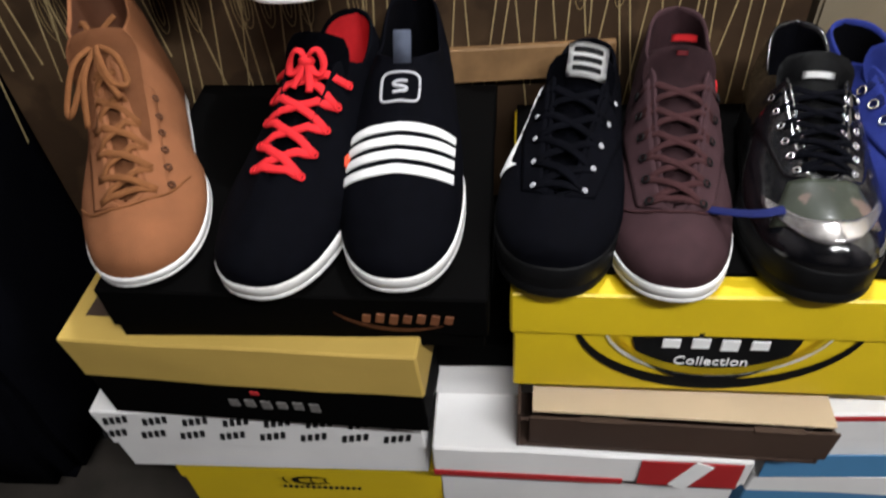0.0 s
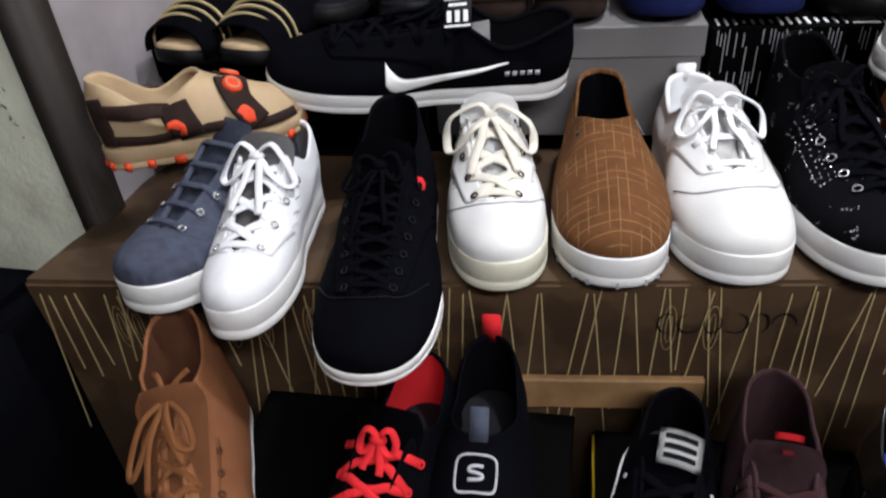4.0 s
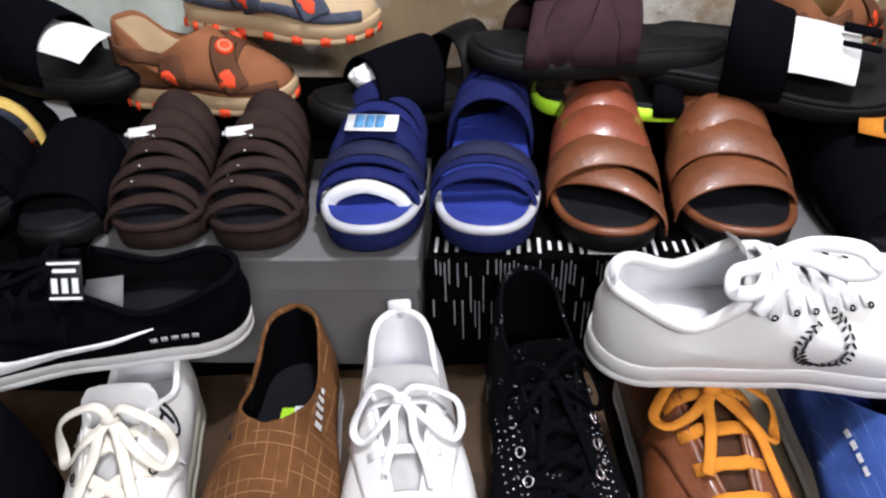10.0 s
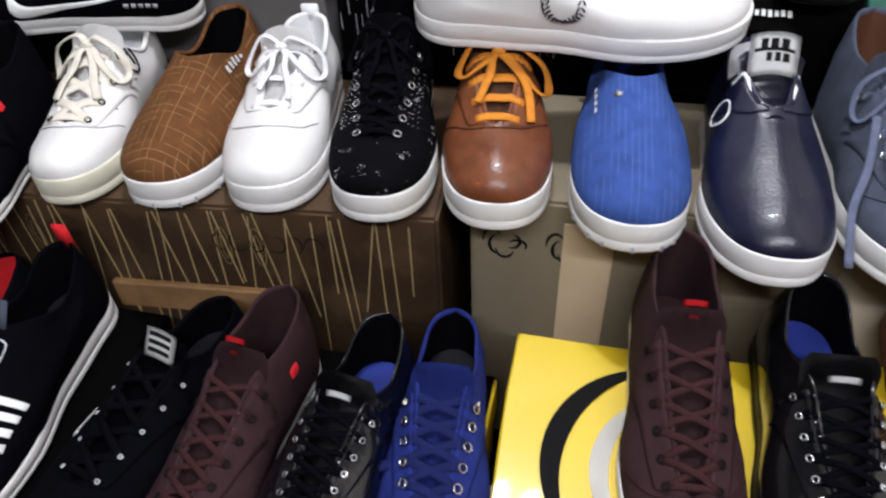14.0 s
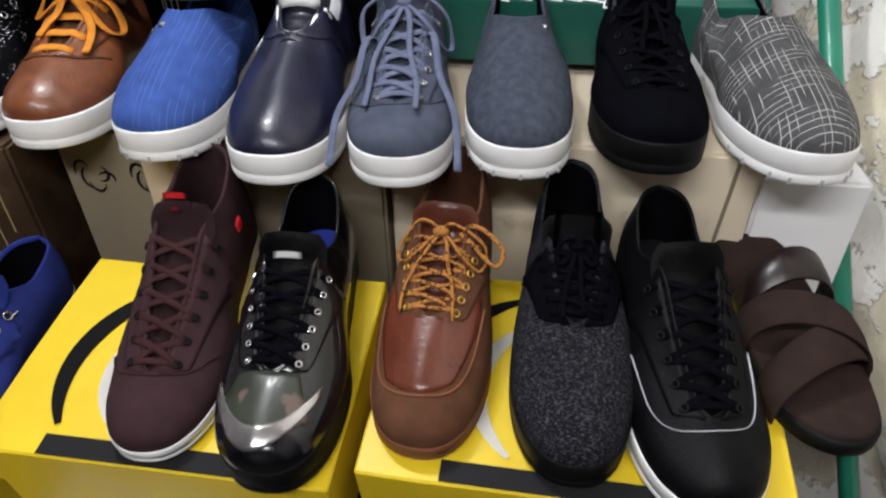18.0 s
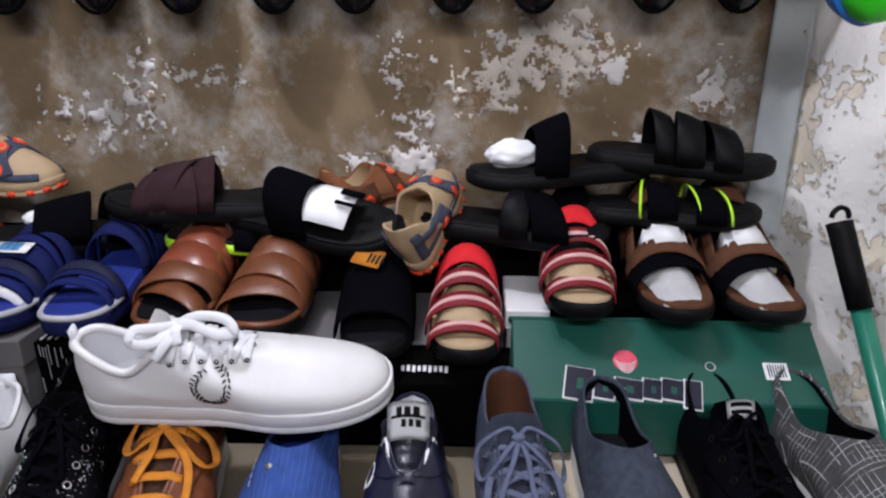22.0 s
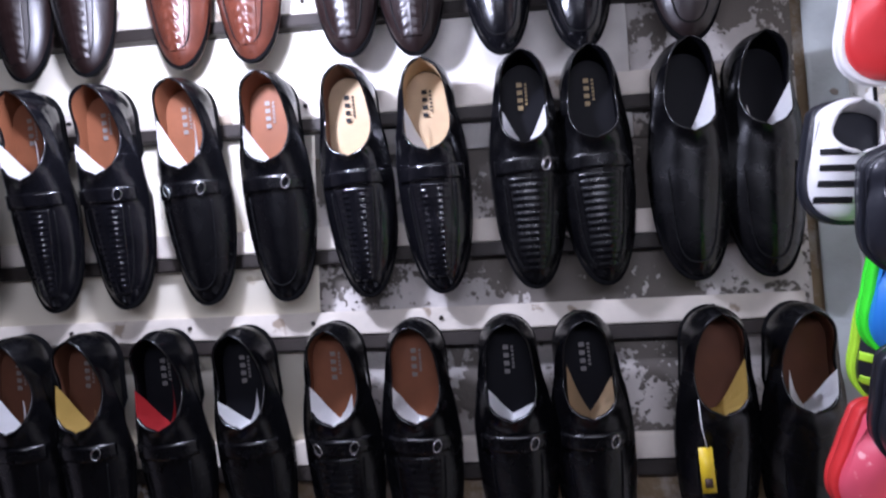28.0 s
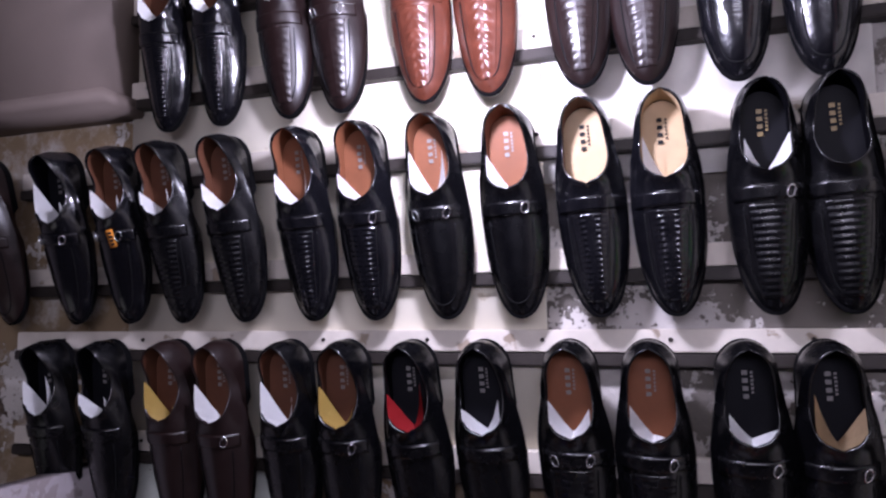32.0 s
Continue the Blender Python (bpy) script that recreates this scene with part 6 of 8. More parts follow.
band(bm, line, 0.0022, 0.0014, ups)
part("badge", bm, "print_grey", r, "grey rounded square badge")
seam(r, t, sp, [(0.006, 0.533), (-0.004, 0.531), (-0.005, 0.520), (0.005, 0.512), (0.004, 0.501), (-0.006, 0.499)], "print_grey", 0.003, "badge_mark")
pull_tab(r, sp, "red_cloth", 0.018, 0.036, "red pull tab")
bm = block(0.016, 0.003, 0.03, 0.001)
part("front_tab", bm, "grey_canvas", r, m=Matrix.Translation((0, sp["L"] * 0.595, 0.098)) @ Matrix.Rotation(-0.7, 4, "X"))

r, t, sp, _ = shoe_base("canvas_shoe", {**LOW, "L": 0.300, "W": 0.110, "upper": "black_cloth", "sole_mat": "black_rubber", "Hc": 0.086, "Hf": 0.098, "sf": 0.60},
                        pose(0.019, 0.381, 0.5225, -2, 0, -11), "black canvas lace-up shoe with a white side mark", group=G1)
laced(r, t, sp, "black_cloth", 5, 0.37, 0.58, (0.019, 0.022), 0.008, "print_grey", "black_cloth", 0, True, "black_cloth", 5, ring=0.0018)
side_mark(r, t, sp, [(0.34, 0.042, 0.060), (0.37, 0.040, 0.056), (0.42, 0.045, 0.059), (0.54, 0.056, 0.064), (0.74, 0.069, 0.072)], "print_white", -1, "side_swoosh", lab="white curved side mark")
ob = label_on(r, t, sp, 0.006, 0.655, 0.036, 0.030, "print_white", "tongue_label", 0.004, 3)

MAROON = {**HI, "Hc": 0.130, "L": 0.298, "W": 0.106, "sole": 0.016, "sole_heel": 0.022, "upper": "maroon_cloth", "lining": "maroon_cloth", "insole": "maroon_cloth"}


def maroon(m, seed):
    r, t, sp, _ = shoe_base("high_top_shoe", MAROON, m, "maroon canvas high-top shoe with a white sole and red tongue tab", group=G1)
    laced(r, t, sp, "maroon_lace", 6, 0.36, 0.64, (0.020, 0.024), 0.0065, "black_rubber", "maroon_cloth", 0, True, "maroon_cloth", seed)
    seam(r, t, sp, [(-0.050, 0.30), (-0.032, 0.215), (0, 0.185), (0.032, 0.215), (0.050, 0.30)], "maroon_lace")
    label_on(r, t, sp, 0, 0.70, 0.022, 0.006, "red_cloth", "tongue_tab", 0.003, lab="red tongue tab")
    label_on(r, t, sp, 0, 0.66, 0.010, 0.004, "red_strap", "tongue_print", 0.002)
    side_mark(r, t, sp, [(0.72, 0.072, 0.082), (0.745, 0.070, 0.084), (0.77, 0.072, 0.082)], "red_cloth", 1)
    return r


maroon(pose(0.120, 0.379, 0.5225, -2, 0, -7), 7)
maroon(pose(0.574, 0.470, 0.555, 8, 0, 5), 8)


def patent(m, seed):
    r, t, sp, _ = shoe_base("patent_sneaker", {**LOW, "L": 0.290, "W": 0.108, "upper": "black_gloss", "sole_mat": "black_rubber", "insole": "insole_blue", "Hc": 0.104, "Hf": 0.102, "sv": 0.26, "Hv": 0.066, "tb": 0.044},
                            m, "shiny black patent sneaker with camouflage panel and silver toe", group=G1)
    laced(r, t, sp, "black_cloth", 6, 0.36, 0.60, (0.019, 0.022), 0.006, "chrome", "black_leather", 0, True, "black_gloss", seed, ring=0.0026)
    rng = random.Random(seed)
    dots(r, t, sp, [(sx * (0.014 + 0.012 * rng.random()), 0.37 + 0.26 * rng.random()) for sx in (-1, 1) for k in range(16)], "chrome", 0.0016, "rhinestone")
    bm = patch(t, lambda u, v: ((v * 2 - 1) * (0.040 - 0.014 * u), sp["L"] * (0.082 + 0.175 * u + 0.05 * (1 - u) * (v * 2 - 1) ** 2), 0.4), 9, 14, 0.0016)
    part("toe_panel", bm, "camo", r, "camouflage toe panel")
    bm = patch(t, lambda u, v: ((v * 2 - 1) * 0.044, sp["L"] * (0.030 + (0.062 - 0.030 * (v * 2 - 1) ** 2) * u + 0.19 * (v * 2 - 1) ** 2), 0.4), 6, 26, 0.0024)
    part("toe_band", bm, "silver", r, "silver toe band")
    insert(r, sp, "insole_beige", 0.6, "card_insert", 0.022, 0.03, lab="folded beige card")
    label_on(r, t, sp, 0.0, 0.585, 0.026, 0.006, "print_white", "tongue_print", 0.008)
    return r


patent(pose(0.235, 0.381, 0.5225, -2, 0, -7), 9)
patent(pose(0.688, 0.456, 0.555, 8, 0, 4), 10)

r, t, sp, _ = shoe_base("canvas_shoe", {**LOW, "L": 0.285, "W": 0.104, "upper": "blue_cloth", "Hc": 0.090, "Hf": 0.096, "sole": 0.028}, pose(0.358, 0.420, 0.5200, -2, 0, 5),
                        "blue canvas lace-up shoe with white eyelets", group=G1)
laced(r, t, sp, "blue_lace", 6, 0.32, 0.60, (0.020, 0.024), 0.009, "chrome", "blue_cloth", 0, True, "blue_cloth", 3, ring=0.0042)
bm = bmesh.new()
pts = [lie(t, x, y * sp["L"], h)[0] for x, y, h in ((0.02, 0.55, 0.01), (-0.01, 0.45, 0.014), (-0.045, 0.36, 0.01))] + [Vector((-0.10, 0.05, 0.055)), Vector((-0.16, 0.02, 0.06)), Vector((-0.20, 0.04, 0.05))]
band(bm, smoothed(pts, 5), 0.010, 0.002)
part("loose_lace", bm, "blue_lace", r, "loose blue lace end")
for sx in (-1, 1):
    seam(r, t, sp, [(sx * 0.028, 0.30), (sx * 0.033, 0.45), (sx * 0.036, 0.60)], "print_white", 0.0009)

r, t, sp, _ = shoe_base("leather_boot", {**HI, "L": 0.300, "W": 0.108, "upper": "brown_suede", "sole_mat": "insole_tan", "lining": "brown_suede", "sole": 0.018, "sole_heel": 0.024, "sf": 0.58, "sv": 0.33, "Hv": 0.082, "tb": 0.050, "Hf": 0.116, "Hc": 0.125, "Hs": 0.108},
                        pose(0.802, 0.508, 0.555, 7, 0, -1), "brown leather lace-up boot with yellow-flecked laces", group=G1)
bm = patch(t, lambda u, v: ((v * 2 - 1) * (0.020 + 0.024 * math.sin(min(1.0, 0.25 + u) * 1.5)), sp["L"] * (0.105 + 0.30 * u + 0.05 * (v * 2 - 1) ** 2), 0.4), 16, 22, 0.0014)
part("vamp_panel", bm, "brown_leather", r, "glossy reddish-brown vamp panel")
laced(r, t, sp, "fleck_lace", 6, 0.42, 0.63, (0.019, 0.023), 0.0036, "gold", "brown_leather", 0.8, True, "brown_suede", 12)
loops(r, "fleck_lace", [[(0.01, 0.185, 0.105), (0.035, 0.180, 0.112), (0.058, 0.165, 0.100), (0.052, 0.150, 0.094), (0.030, 0.165, 0.104), (0.01, 0.185, 0.105)]], 0.0045, lab="flecked lace loop")
seam(r, t, sp, [(-0.046, 0.42), (-0.042, 0.24), (-0.028, 0.135), (0, 0.10), (0.028, 0.135), (0.042, 0.24), (0.046, 0.42)], "insole_tan", 0.0022)

r, t, sp, _ = shoe_base("knit_sneaker", {**LOW, "L": 0.300, "W": 0.106, "upper": "knit", "sole_mat": "black_rubber", "sv": 0.36, "Hv": 0.080, "tb": 0.048, "Hf": 0.112, "Hc": 0.112},
                        pose(0.935, 0.500, 0.555, 7, 0, 3), "black and grey knitted sneaker with dark sole", group=G1)
laced(r, t, sp, "black_cloth", 5, 0.40, 0.60, (0.018, 0.022), 0.006, "", "black_leather", 0.5, True, "black_cloth", 13)
label_on(r, t, sp, 0, 0.60, 0.040, 0.040, "black_leather", "tongue_panel", 0.016, lab="glossy black tongue panel")

r, t, sp, _ = shoe_base("leather_sneaker", {**LOW, "L": 0.300, "W": 0.112, "upper": "black_leather", "sole": 0.024, "tb": 0.048}, pose(1.045, 0.482, 0.555, 7, 0, 8),
                        "black leather lace-up sneaker with a white sole line", group=G1)
laced(r, t, sp, "black_cloth", 6, 0.36, 0.60, (0.020, 0.024), 0.007, "black_rubber", "black_leather", 0, True, "black_leather", 14)
seam(r, t, sp, [(-0.048, 0.42), (-0.04, 0.24), (-0.02, 0.17), (0.02, 0.17), (0.04, 0.24), (0.048, 0.42)], "print_grey", 0.0008)

sandal("strap_sandal", pose(1.160, 0.560, 0.557, 5, 0, 10), "dark brown sandal with wide crossing straps", [(0.26, 0.040, 0.046, 0.45, "brown_nubuck"), (0.38, 0.034, 0.056, -0.35, "brown_nubuck"), (0.56, 0.034, 0.064, 0.1, "dark_brown_leather")], bed_mat="brown_nubuck", group=G1)

# ---------- second tier ----------
Z2 = 0.702
r, t, sp, _ = shoe_base("canvas_shoe", {**LOW, "L": 0.280, "W": 0.106, "upper": "slate_canvas", "lining": "slate_canvas"}, pose(-0.442, 0.618, Z2, 0, 0, -16),
                        "slate grey canvas shoe with a white sole", group=G2)
laced(r, t, sp, "slate_canvas", 5, 0.40, 0.60, (0.020, 0.022), 0.007, "chrome", "slate_canvas", 0, False, "", 21)
cap(r, t, sp, 0.20, "slate_canvas")
r, t, sp, _ = shoe_base("canvas_shoe", {**LOW, "L": 0.262, "W": 0.080, "upper": "white_canvas", "lining": "grey_card", "insole": "white_canvas"}, pose(-0.331, 0.586, Z2, 0, 0, 3),
                        "white canvas lace-up shoe with a tied bow", group=G2)
laced(r, t, sp, "white_canvas", 4, 0.38, 0.58, (0.015, 0.018), 0.009, "chrome", "grey_card", 0.8, True, "white_canvas", 22)
r, t, sp, _ = shoe_base("high_top_shoe", {**HI, "L": 0.300, "W": 0.114, "upper": "black_cloth", "sole": 0.014, "sole_heel": 0.020}, pose(-0.199, 0.546, Z2 - 0.002, 2, 0, 4),
                        "black leather high-top shoe with white sole edge", group=G2)
laced(r, t, sp, "black_cloth", 7, 0.34, 0.66, (0.018, 0.021), 0.006, "black_rubber", "black_cloth", 0.6, True, "black_cloth", 23)
seam(r, t, sp, [(-0.050, 0.30), (-0.032, 0.215), (0, 0.185), (0.032, 0.215), (0.050, 0.30)], "black_rubber")
side_mark(r, t, sp, [(0.60, 0.080, 0.088), (0.62, 0.077, 0.091), (0.64, 0.079, 0.087)], "red_cloth", 1)


def white_sneaker(m, lace, seed, label, cream=False, flap=False):
    r, t, sp, _ = shoe_base("white_sneaker", {**LOW, "L": 0.285, "W": 0.100 if cream else 0.112, "upper": "white_leather", "lining": "white_canvas", "insole": "white_canvas", "pad": 0.0026, "sole_mat": "cream_rubber" if cream else "white_rubber", "sv": 0.22 if cream else 0.29, "Hv": 0.064 if cream else 0.076, "tb": 0.044 if cream else 0.050}, m, label, group=G2)
    laced(r, t, sp, lace, 4 if not flap else 3, 0.42, 0.60, (0.017, 0.022), 0.011 if cream else 0.008, "" if flap else "black_rubber", "white_leather", 1.0, cream, "white_leather", seed)
    seam(r, t, sp, [(-0.050, 0.31), (-0.034, 0.235), (0, 0.195), (0.034, 0.235), (0.050, 0.31)], "print_grey", 0.0009)
    return r, t, sp


r, t, sp = white_sneaker(pose(-0.098, 0.677, Z2, 0, 0, 9), "cream_lace", 24, "cream white lace-up sneaker with a black round mark", True)
oval_mark(r, t, sp, 0.031, 0.60, 0.008, 0.014, 0.003, "print_black", lab="black oval mark")
seam(r, t, sp, [(0.031, 0.575), (0.031, 0.60), (0.031, 0.622)], "print_black", 0.003, "logo_bar")
seam(r, t, sp, [(0.026, 0.620), (0.031, 0.622), (0.036, 0.620)], "print_black", 0.003, "logo_bar")
rng = random.Random(3)
dots(r, t, sp, [(sx * (0.030 + 0.005 * (k % 3)), 0.36 + 0.030 * (k // 3)) for sx in (-1, 1) for k in range(21)])
r, t, sp, _ = shoe_base("slip_on_shoe", {**SLIP, "L": 0.295, "W": 0.114, "upper": "brown_plaid", "lining": "black_lining", "insole": "insole_black"},
                        pose(0.006, 0.691, Z2, 0, 0, 3), "brown plaid slip-on shoe with a white sole", group=G2)
stud(r, t, sp, -0.030, 0.50, "dark_brown_leather")
notches(r, sp)
for k in range(5):
    label_on(r, t, sp, 0.036 - 0.001 * k, 0.55 + 0.035 * k, 0.004, 0.006, "print_white", "side_stitch", 0.0022)
part("insole_label", block(0.024, 0.05, 0.0008, 0, (0.000, 0.200, 0.0385)), "neon", r, "green printed insole label", smooth=False)
part("print_bar", block(0.012, 0.045, 0.0008, 0, (0.006, 0.203, 0.0394)), "print_white", r, smooth=False)
r, t, sp = white_sneaker(pose(0.124, 0.704, Z2, 0, 0, 7), "white_canvas", 25, "plain white leather lace-up shoe with a tied bow", False, True)
pull_tab(r, sp, "white_canvas", 0.022, 0.022, "white pull tab")
r, t, sp, _ = shoe_base("high_top_shoe", {**HI, "L": 0.300, "W": 0.114, "upper": "glitter_black"}, pose(0.247, 0.705, Z2 + 0.004, 0, 0, 8),
                        "black glittering high-top shoe with a glossy toe", group=G2)
rng = random.Random(8)
dots(r, t, sp, [(sx * (0.026 + 0.005 * (k % 4)) + rng.uniform(-0.001, 0.001), 0.30 + 0.024 * (k // 4) + rng.uniform(-0.004, 0.004)) for sx in (-1, 1) for k in range(52)], "chrome", 0.0010, "rhinestone")
laced(r, t, sp, "black_cloth", 6, 0.36, 0.64, (0.024, 0.027), 0.008, "chrome", "glitter_black", 0.9, True, "", 26, ring=0.004)
r, t, sp, _ = shoe_base("leather_shoe", {**LOW, "L": 0.290, "W": 0.114, "upper": "cognac_leather", "lining": "glitter_brown", "sv": 0.27, "Hv": 0.074, "tb": 0.048}, pose(0.370, 0.713, Z2 + 0.006, 0, 0, 8),
                        "cognac brown lizard-grain shoe with orange laces", group=G2)
laced(r, t, sp, "orange_lace", 4, 0.44, 0.60, (0.017, 0.022), 0.011, "", "glitter_brown", 1.0, False, "cognac_leather", 27)
seam(r, t, sp, [(-0.052, 0.36), (-0.026, 0.27), (0, 0.245), (0.026, 0.27), (0.052, 0.36)], "brown_suede")
r, t, sp, _ = shoe_base("slip_on_shoe", {**SLIP, "L": 0.295, "W": 0.116, "upper": "blue_strie", "lining": "blue_lace", "insole": "insole_blue"}, pose(0.500, 0.702, Z2 + 0.008, 0, 0, 4),
                        "bright blue streaked slip-on shoe with a white sole", group=G2)
stud(r, t, sp, -0.016, 0.44, r=0.0048)
notches(r, sp)
for k in range(4):
    label_on(r, t, sp, -0.035, 0.42 + 0.035 * k, 0.0022, 0.007, "print_white", "side_stitch", 0.002)
r, t, sp, _ = shoe_base("leather_sneaker", {**LOW, "L": 0.300, "W": 0.116, "upper": "navy_leather", "lining": "white_canvas", "insole": "insole_black", "sv": 0.47, "Hv": 0.100, "sf": 0.60, "Hf": 0.114}, pose(0.627, 0.688, Z2, 0, 0, 3),
                        "navy leather slip-on sneaker with white piping and tongue label", group=G2)
laced(r, t, sp, "navy_leather", 0, 0.55, 0.62, (0.014, 0.017), 0.004, "", "navy_leather", 0, False, "navy_leather", 28)
ob = label_on(r, t, sp, 0, 0.660, 0.046, 0.040, "print_white", "tongue_label", 0.0030, 0, lab="white tongue label with black lettering bars")
for q, (dx, ds, w, h) in enumerate(((-0.010, 0.69, 0.006, 0.009), (-0.001, 0.69, 0.007, 0.009), (0.009, 0.69, 0.007, 0.009), (0.0, 0.672, 0.037, 0.003), (-0.012, 0.648, 0.005, 0.008), (-0.005, 0.648, 0.005, 0.008), (0.003, 0.648, 0.005, 0.008), (0.011, 0.648, 0.006, 0.008))):
    label_on(ob, t, sp, dx, ds, w, h, "print_black", "print_bar", 0.0042)
for sx in (-1, 1):
    seam(r, t, sp, [(sx * 0.019, 0.50), (sx * 0.021, 0.56), (sx * 0.023, 0.60), (sx * 0.030, 0.645)], "print_white", 0.0042, "piping")
oval_mark(r, t, sp, -0.040, 0.55, 0.006, 0.017, 0.0026, "print_white", "side_ring", lab="white oval side mark")
r, t, sp, _ = shoe_base("high_top_shoe", {**HI, "L": 0.290, "W": 0.108, "upper": "grey_canvas", "lining": "insole_brown"}, pose(0.752, 0.694, Z2 + 0.004, 0, 0, 6),
                        "blue-grey canvas high-top shoe with long grey laces", group=G2)
laced(r, t, sp, "blue_grey_lace", 6, 0.40, 0.66, (0.020, 0.025), 0.007, "chrome", "grey_canvas", 1.0, True, "grey_canvas", 29, ends=2.0)
seam(r, t, sp, [(-0.050, 0.30), (-0.032, 0.215), (0, 0.185), (0.032, 0.215), (0.050, 0.30)], "slate_canvas")
bm = bmesh.new()
for sx, e in ((1, 0.12), (-1, 0.16)):
    pts = [lie(t, sx * x, y * sp["L"], 0.012)[0] for x, y in ((0.004, 0.62), (0.022, 0.48), (0.036, 0.33))] + [Vector((sx * 0.058, 0.06, 0.05)), Vector((sx * 0.062, 0.02, e * 0.1))]
    band(bm, smoothed(pts, 5), 0.0075, 0.002)
part("loose_lace", bm, "blue_grey_lace", r, "long hanging grey lace ends")
r, t, sp, _ = shoe_base("slip_on_shoe", {**SLIP, "L": 0.297, "W": 0.108, "upper": "charcoal_denim"}, pose(0.868, 0.716, Z2 + 0.010, 0, 0, 5),
                        "dark grey denim slip-on shoe with a white sole", group=G2)
stud(r, t, sp, 0.026, 0.50)
notches(r, sp)
r, t, sp, _ = shoe_base("canvas_shoe", {**LOW, "L": 0.300, "W": 0.112, "upper": "black_cloth", "sole_mat": "black_rubber"}, pose(0.996, 0.738, Z2 + 0.012, 0, 0, 4),
                        "all-black canvas lace-up shoe with a white tongue label", group=G2)
laced(r, t, sp, "black_cloth", 5, 0.37, 0.58, (0.018, 0.021), 0.007, "black_rubber", "black_cloth", 0.6, True, "black_cloth", 31)
label_on(r, t, sp, 0.0, 0.615, 0.032, 0.020, "print_white", "tongue_label", 0.012, 2)
r, t, sp, _ = shoe_base("slip_on_shoe", {**SLIP, "L": 0.305, "W": 0.110, "upper": "grey_plaid", "lining": "black_lining"}, pose(1.138, 0.738, Z2 + 0.012, 0, 0, 11),
                        "grey plaid slip-on shoe with a white sole", group=G2)
notches(r, sp)

# shoes lying across behind the second tier
r, t, sp, _ = shoe_base("canvas_sneaker", {**LOW, "L": 0.345, "W": 0.112, "upper": "black_cloth", "lining": "insole_black", "insole": "insole_black", "sole": 0.024, "sole_heel": 0.026, "Hf": 0.096, "Hc": 0.090, "Hs": 0.068, "Hv": 0.072, "pad": 0.0036, "sf": 0.60}, pose(-0.384, 0.888, 0.830, -5, 14, -78), "black canvas sneaker with a white curved side mark", group=G2)
laced(r, t, sp, "black_cloth", 5, 0.36, 0.58, (0.018, 0.021), 0.008, "", "black_cloth", 0.6, True, "black_cloth", 32)
side_mark(r, t, sp, [(0.39, 0.036, 0.056), (0.41, 0.028, 0.049), (0.45, 0.027, 0.041), (0.54, 0.033, 0.042), (0.66, 0.042, 0.047), (0.78, 0.050, 0.0515)], "print_white", 1, "side_swoosh", lab="white curved side mark")
tl = part("tongue_label", block(0.034, 0.030, 0.0014, 0.0004, (0, 0, -0.0007)), "print_black", r, "black tongue label with white lettering bars", m=Matrix.Translation((0.020, 0.212, 0.1015)) @ Matrix.Rotation(0.80, 4, "Y") @ Matrix.Rotation(0.30, 4, "X"))
for bx, by, bw, bl in ((0.014, 0, 0.0022, 0.028), (-0.014, 0, 0.0022, 0.028), (0.004, -0.009, 0.012, 0.005), (0.004, 0.0, 0.012, 0.005), (0.004, 0.009, 0.012, 0.005), (-0.008, 0, 0.003, 0.020)):
    part("print_bar", block(bw, bl, 0.0008, 0, (bx, by, 0.0007)), "print_white", tl, smooth=False)
part("insole_label", block(0.030, 0.040, 0.0012, 0.0004), "grey_card", r, "grey label on the tongue lining", m=Matrix.Translation((0.012, 0.230, 0.070)) @ Matrix.Rotation(0.5, 4, "Y") @ Matrix.Rotation(0.35, 4, "X"))
for k in range(5):
    h = onto(t, (0.3, 0.268 + 0.0085 * k, 0.040), (-1, 0, 0), 0.0006)
    if h:
        part("print_bar", block(0.0055, 0.0050, 0.0006, 0), "print_grey", r, m=turn_to(*h))
r, t, sp, _ = shoe_base("white_sneaker", {**LOW, "L": 0.338, "W": 0.112, "upper": "white_leather", "lining": "white_canvas", "insole": "white_canvas", "sole": 0.028, "sole_heel": 0.030, "lip": 0.003, "sf": 0.68, "sv": 0.42, "Hf": 0.100, "Hv": 0.078, "Hc": 0.094, "Hs": 0.070, "pad": 0.0052, "tb": 0.044}, pose(0.592, 0.930, 0.836, 0, -14, 95), "white leather sneaker with a black laurel wreath on its side", group=G2)
laced(r, t, sp, "white_canvas", 6, 0.34, 0.60, (0.018, 0.021), 0.009, "black_rubber", "white_leather", 0, True, "", 33, ring=0.0018)
L, zt = sp["L"], rim_height(sp, sp["sf"]) + 0.010
loops(r, "white_canvas", [[(0, 0.66 * L, zt), (-0.012, 0.71 * L, zt + 0.006), (-0.020, 0.765 * L, zt + 0.010), (-0.030, 0.77 * L, zt + 0.002), (-0.026, 0.71 * L, zt - 0.002), (0, 0.66 * L, zt)],
                          [(0, 0.66 * L, zt), (0.002, 0.59 * L, zt + 0.010), (-0.006, 0.50 * L, zt + 0.012), (-0.016, 0.47 * L, zt + 0.002), (-0.016, 0.52 * L, zt - 0.002), (-0.006, 0.60 * L, zt + 0.004), (0, 0.66 * L, zt)],
                          [(0, 0.66 * L, zt), (-0.020, 0.665 * L, zt - 0.001), (-0.030, 0.69 * L, zt - 0.010), (-0.034, 0.71 * L, zt - 0.018)],
                          [(0.012, 0.64 * L, zt - 0.004), (-0.012, 0.65 * L, zt + 0.003), (-0.024, 0.64 * L, zt - 0.006)]], 0.011, lab="white lace bow", up=(-0.75, 0, 0.65))
pull_tab(r, sp, "white_canvas", 0.014, 0.026, "white pull tab")
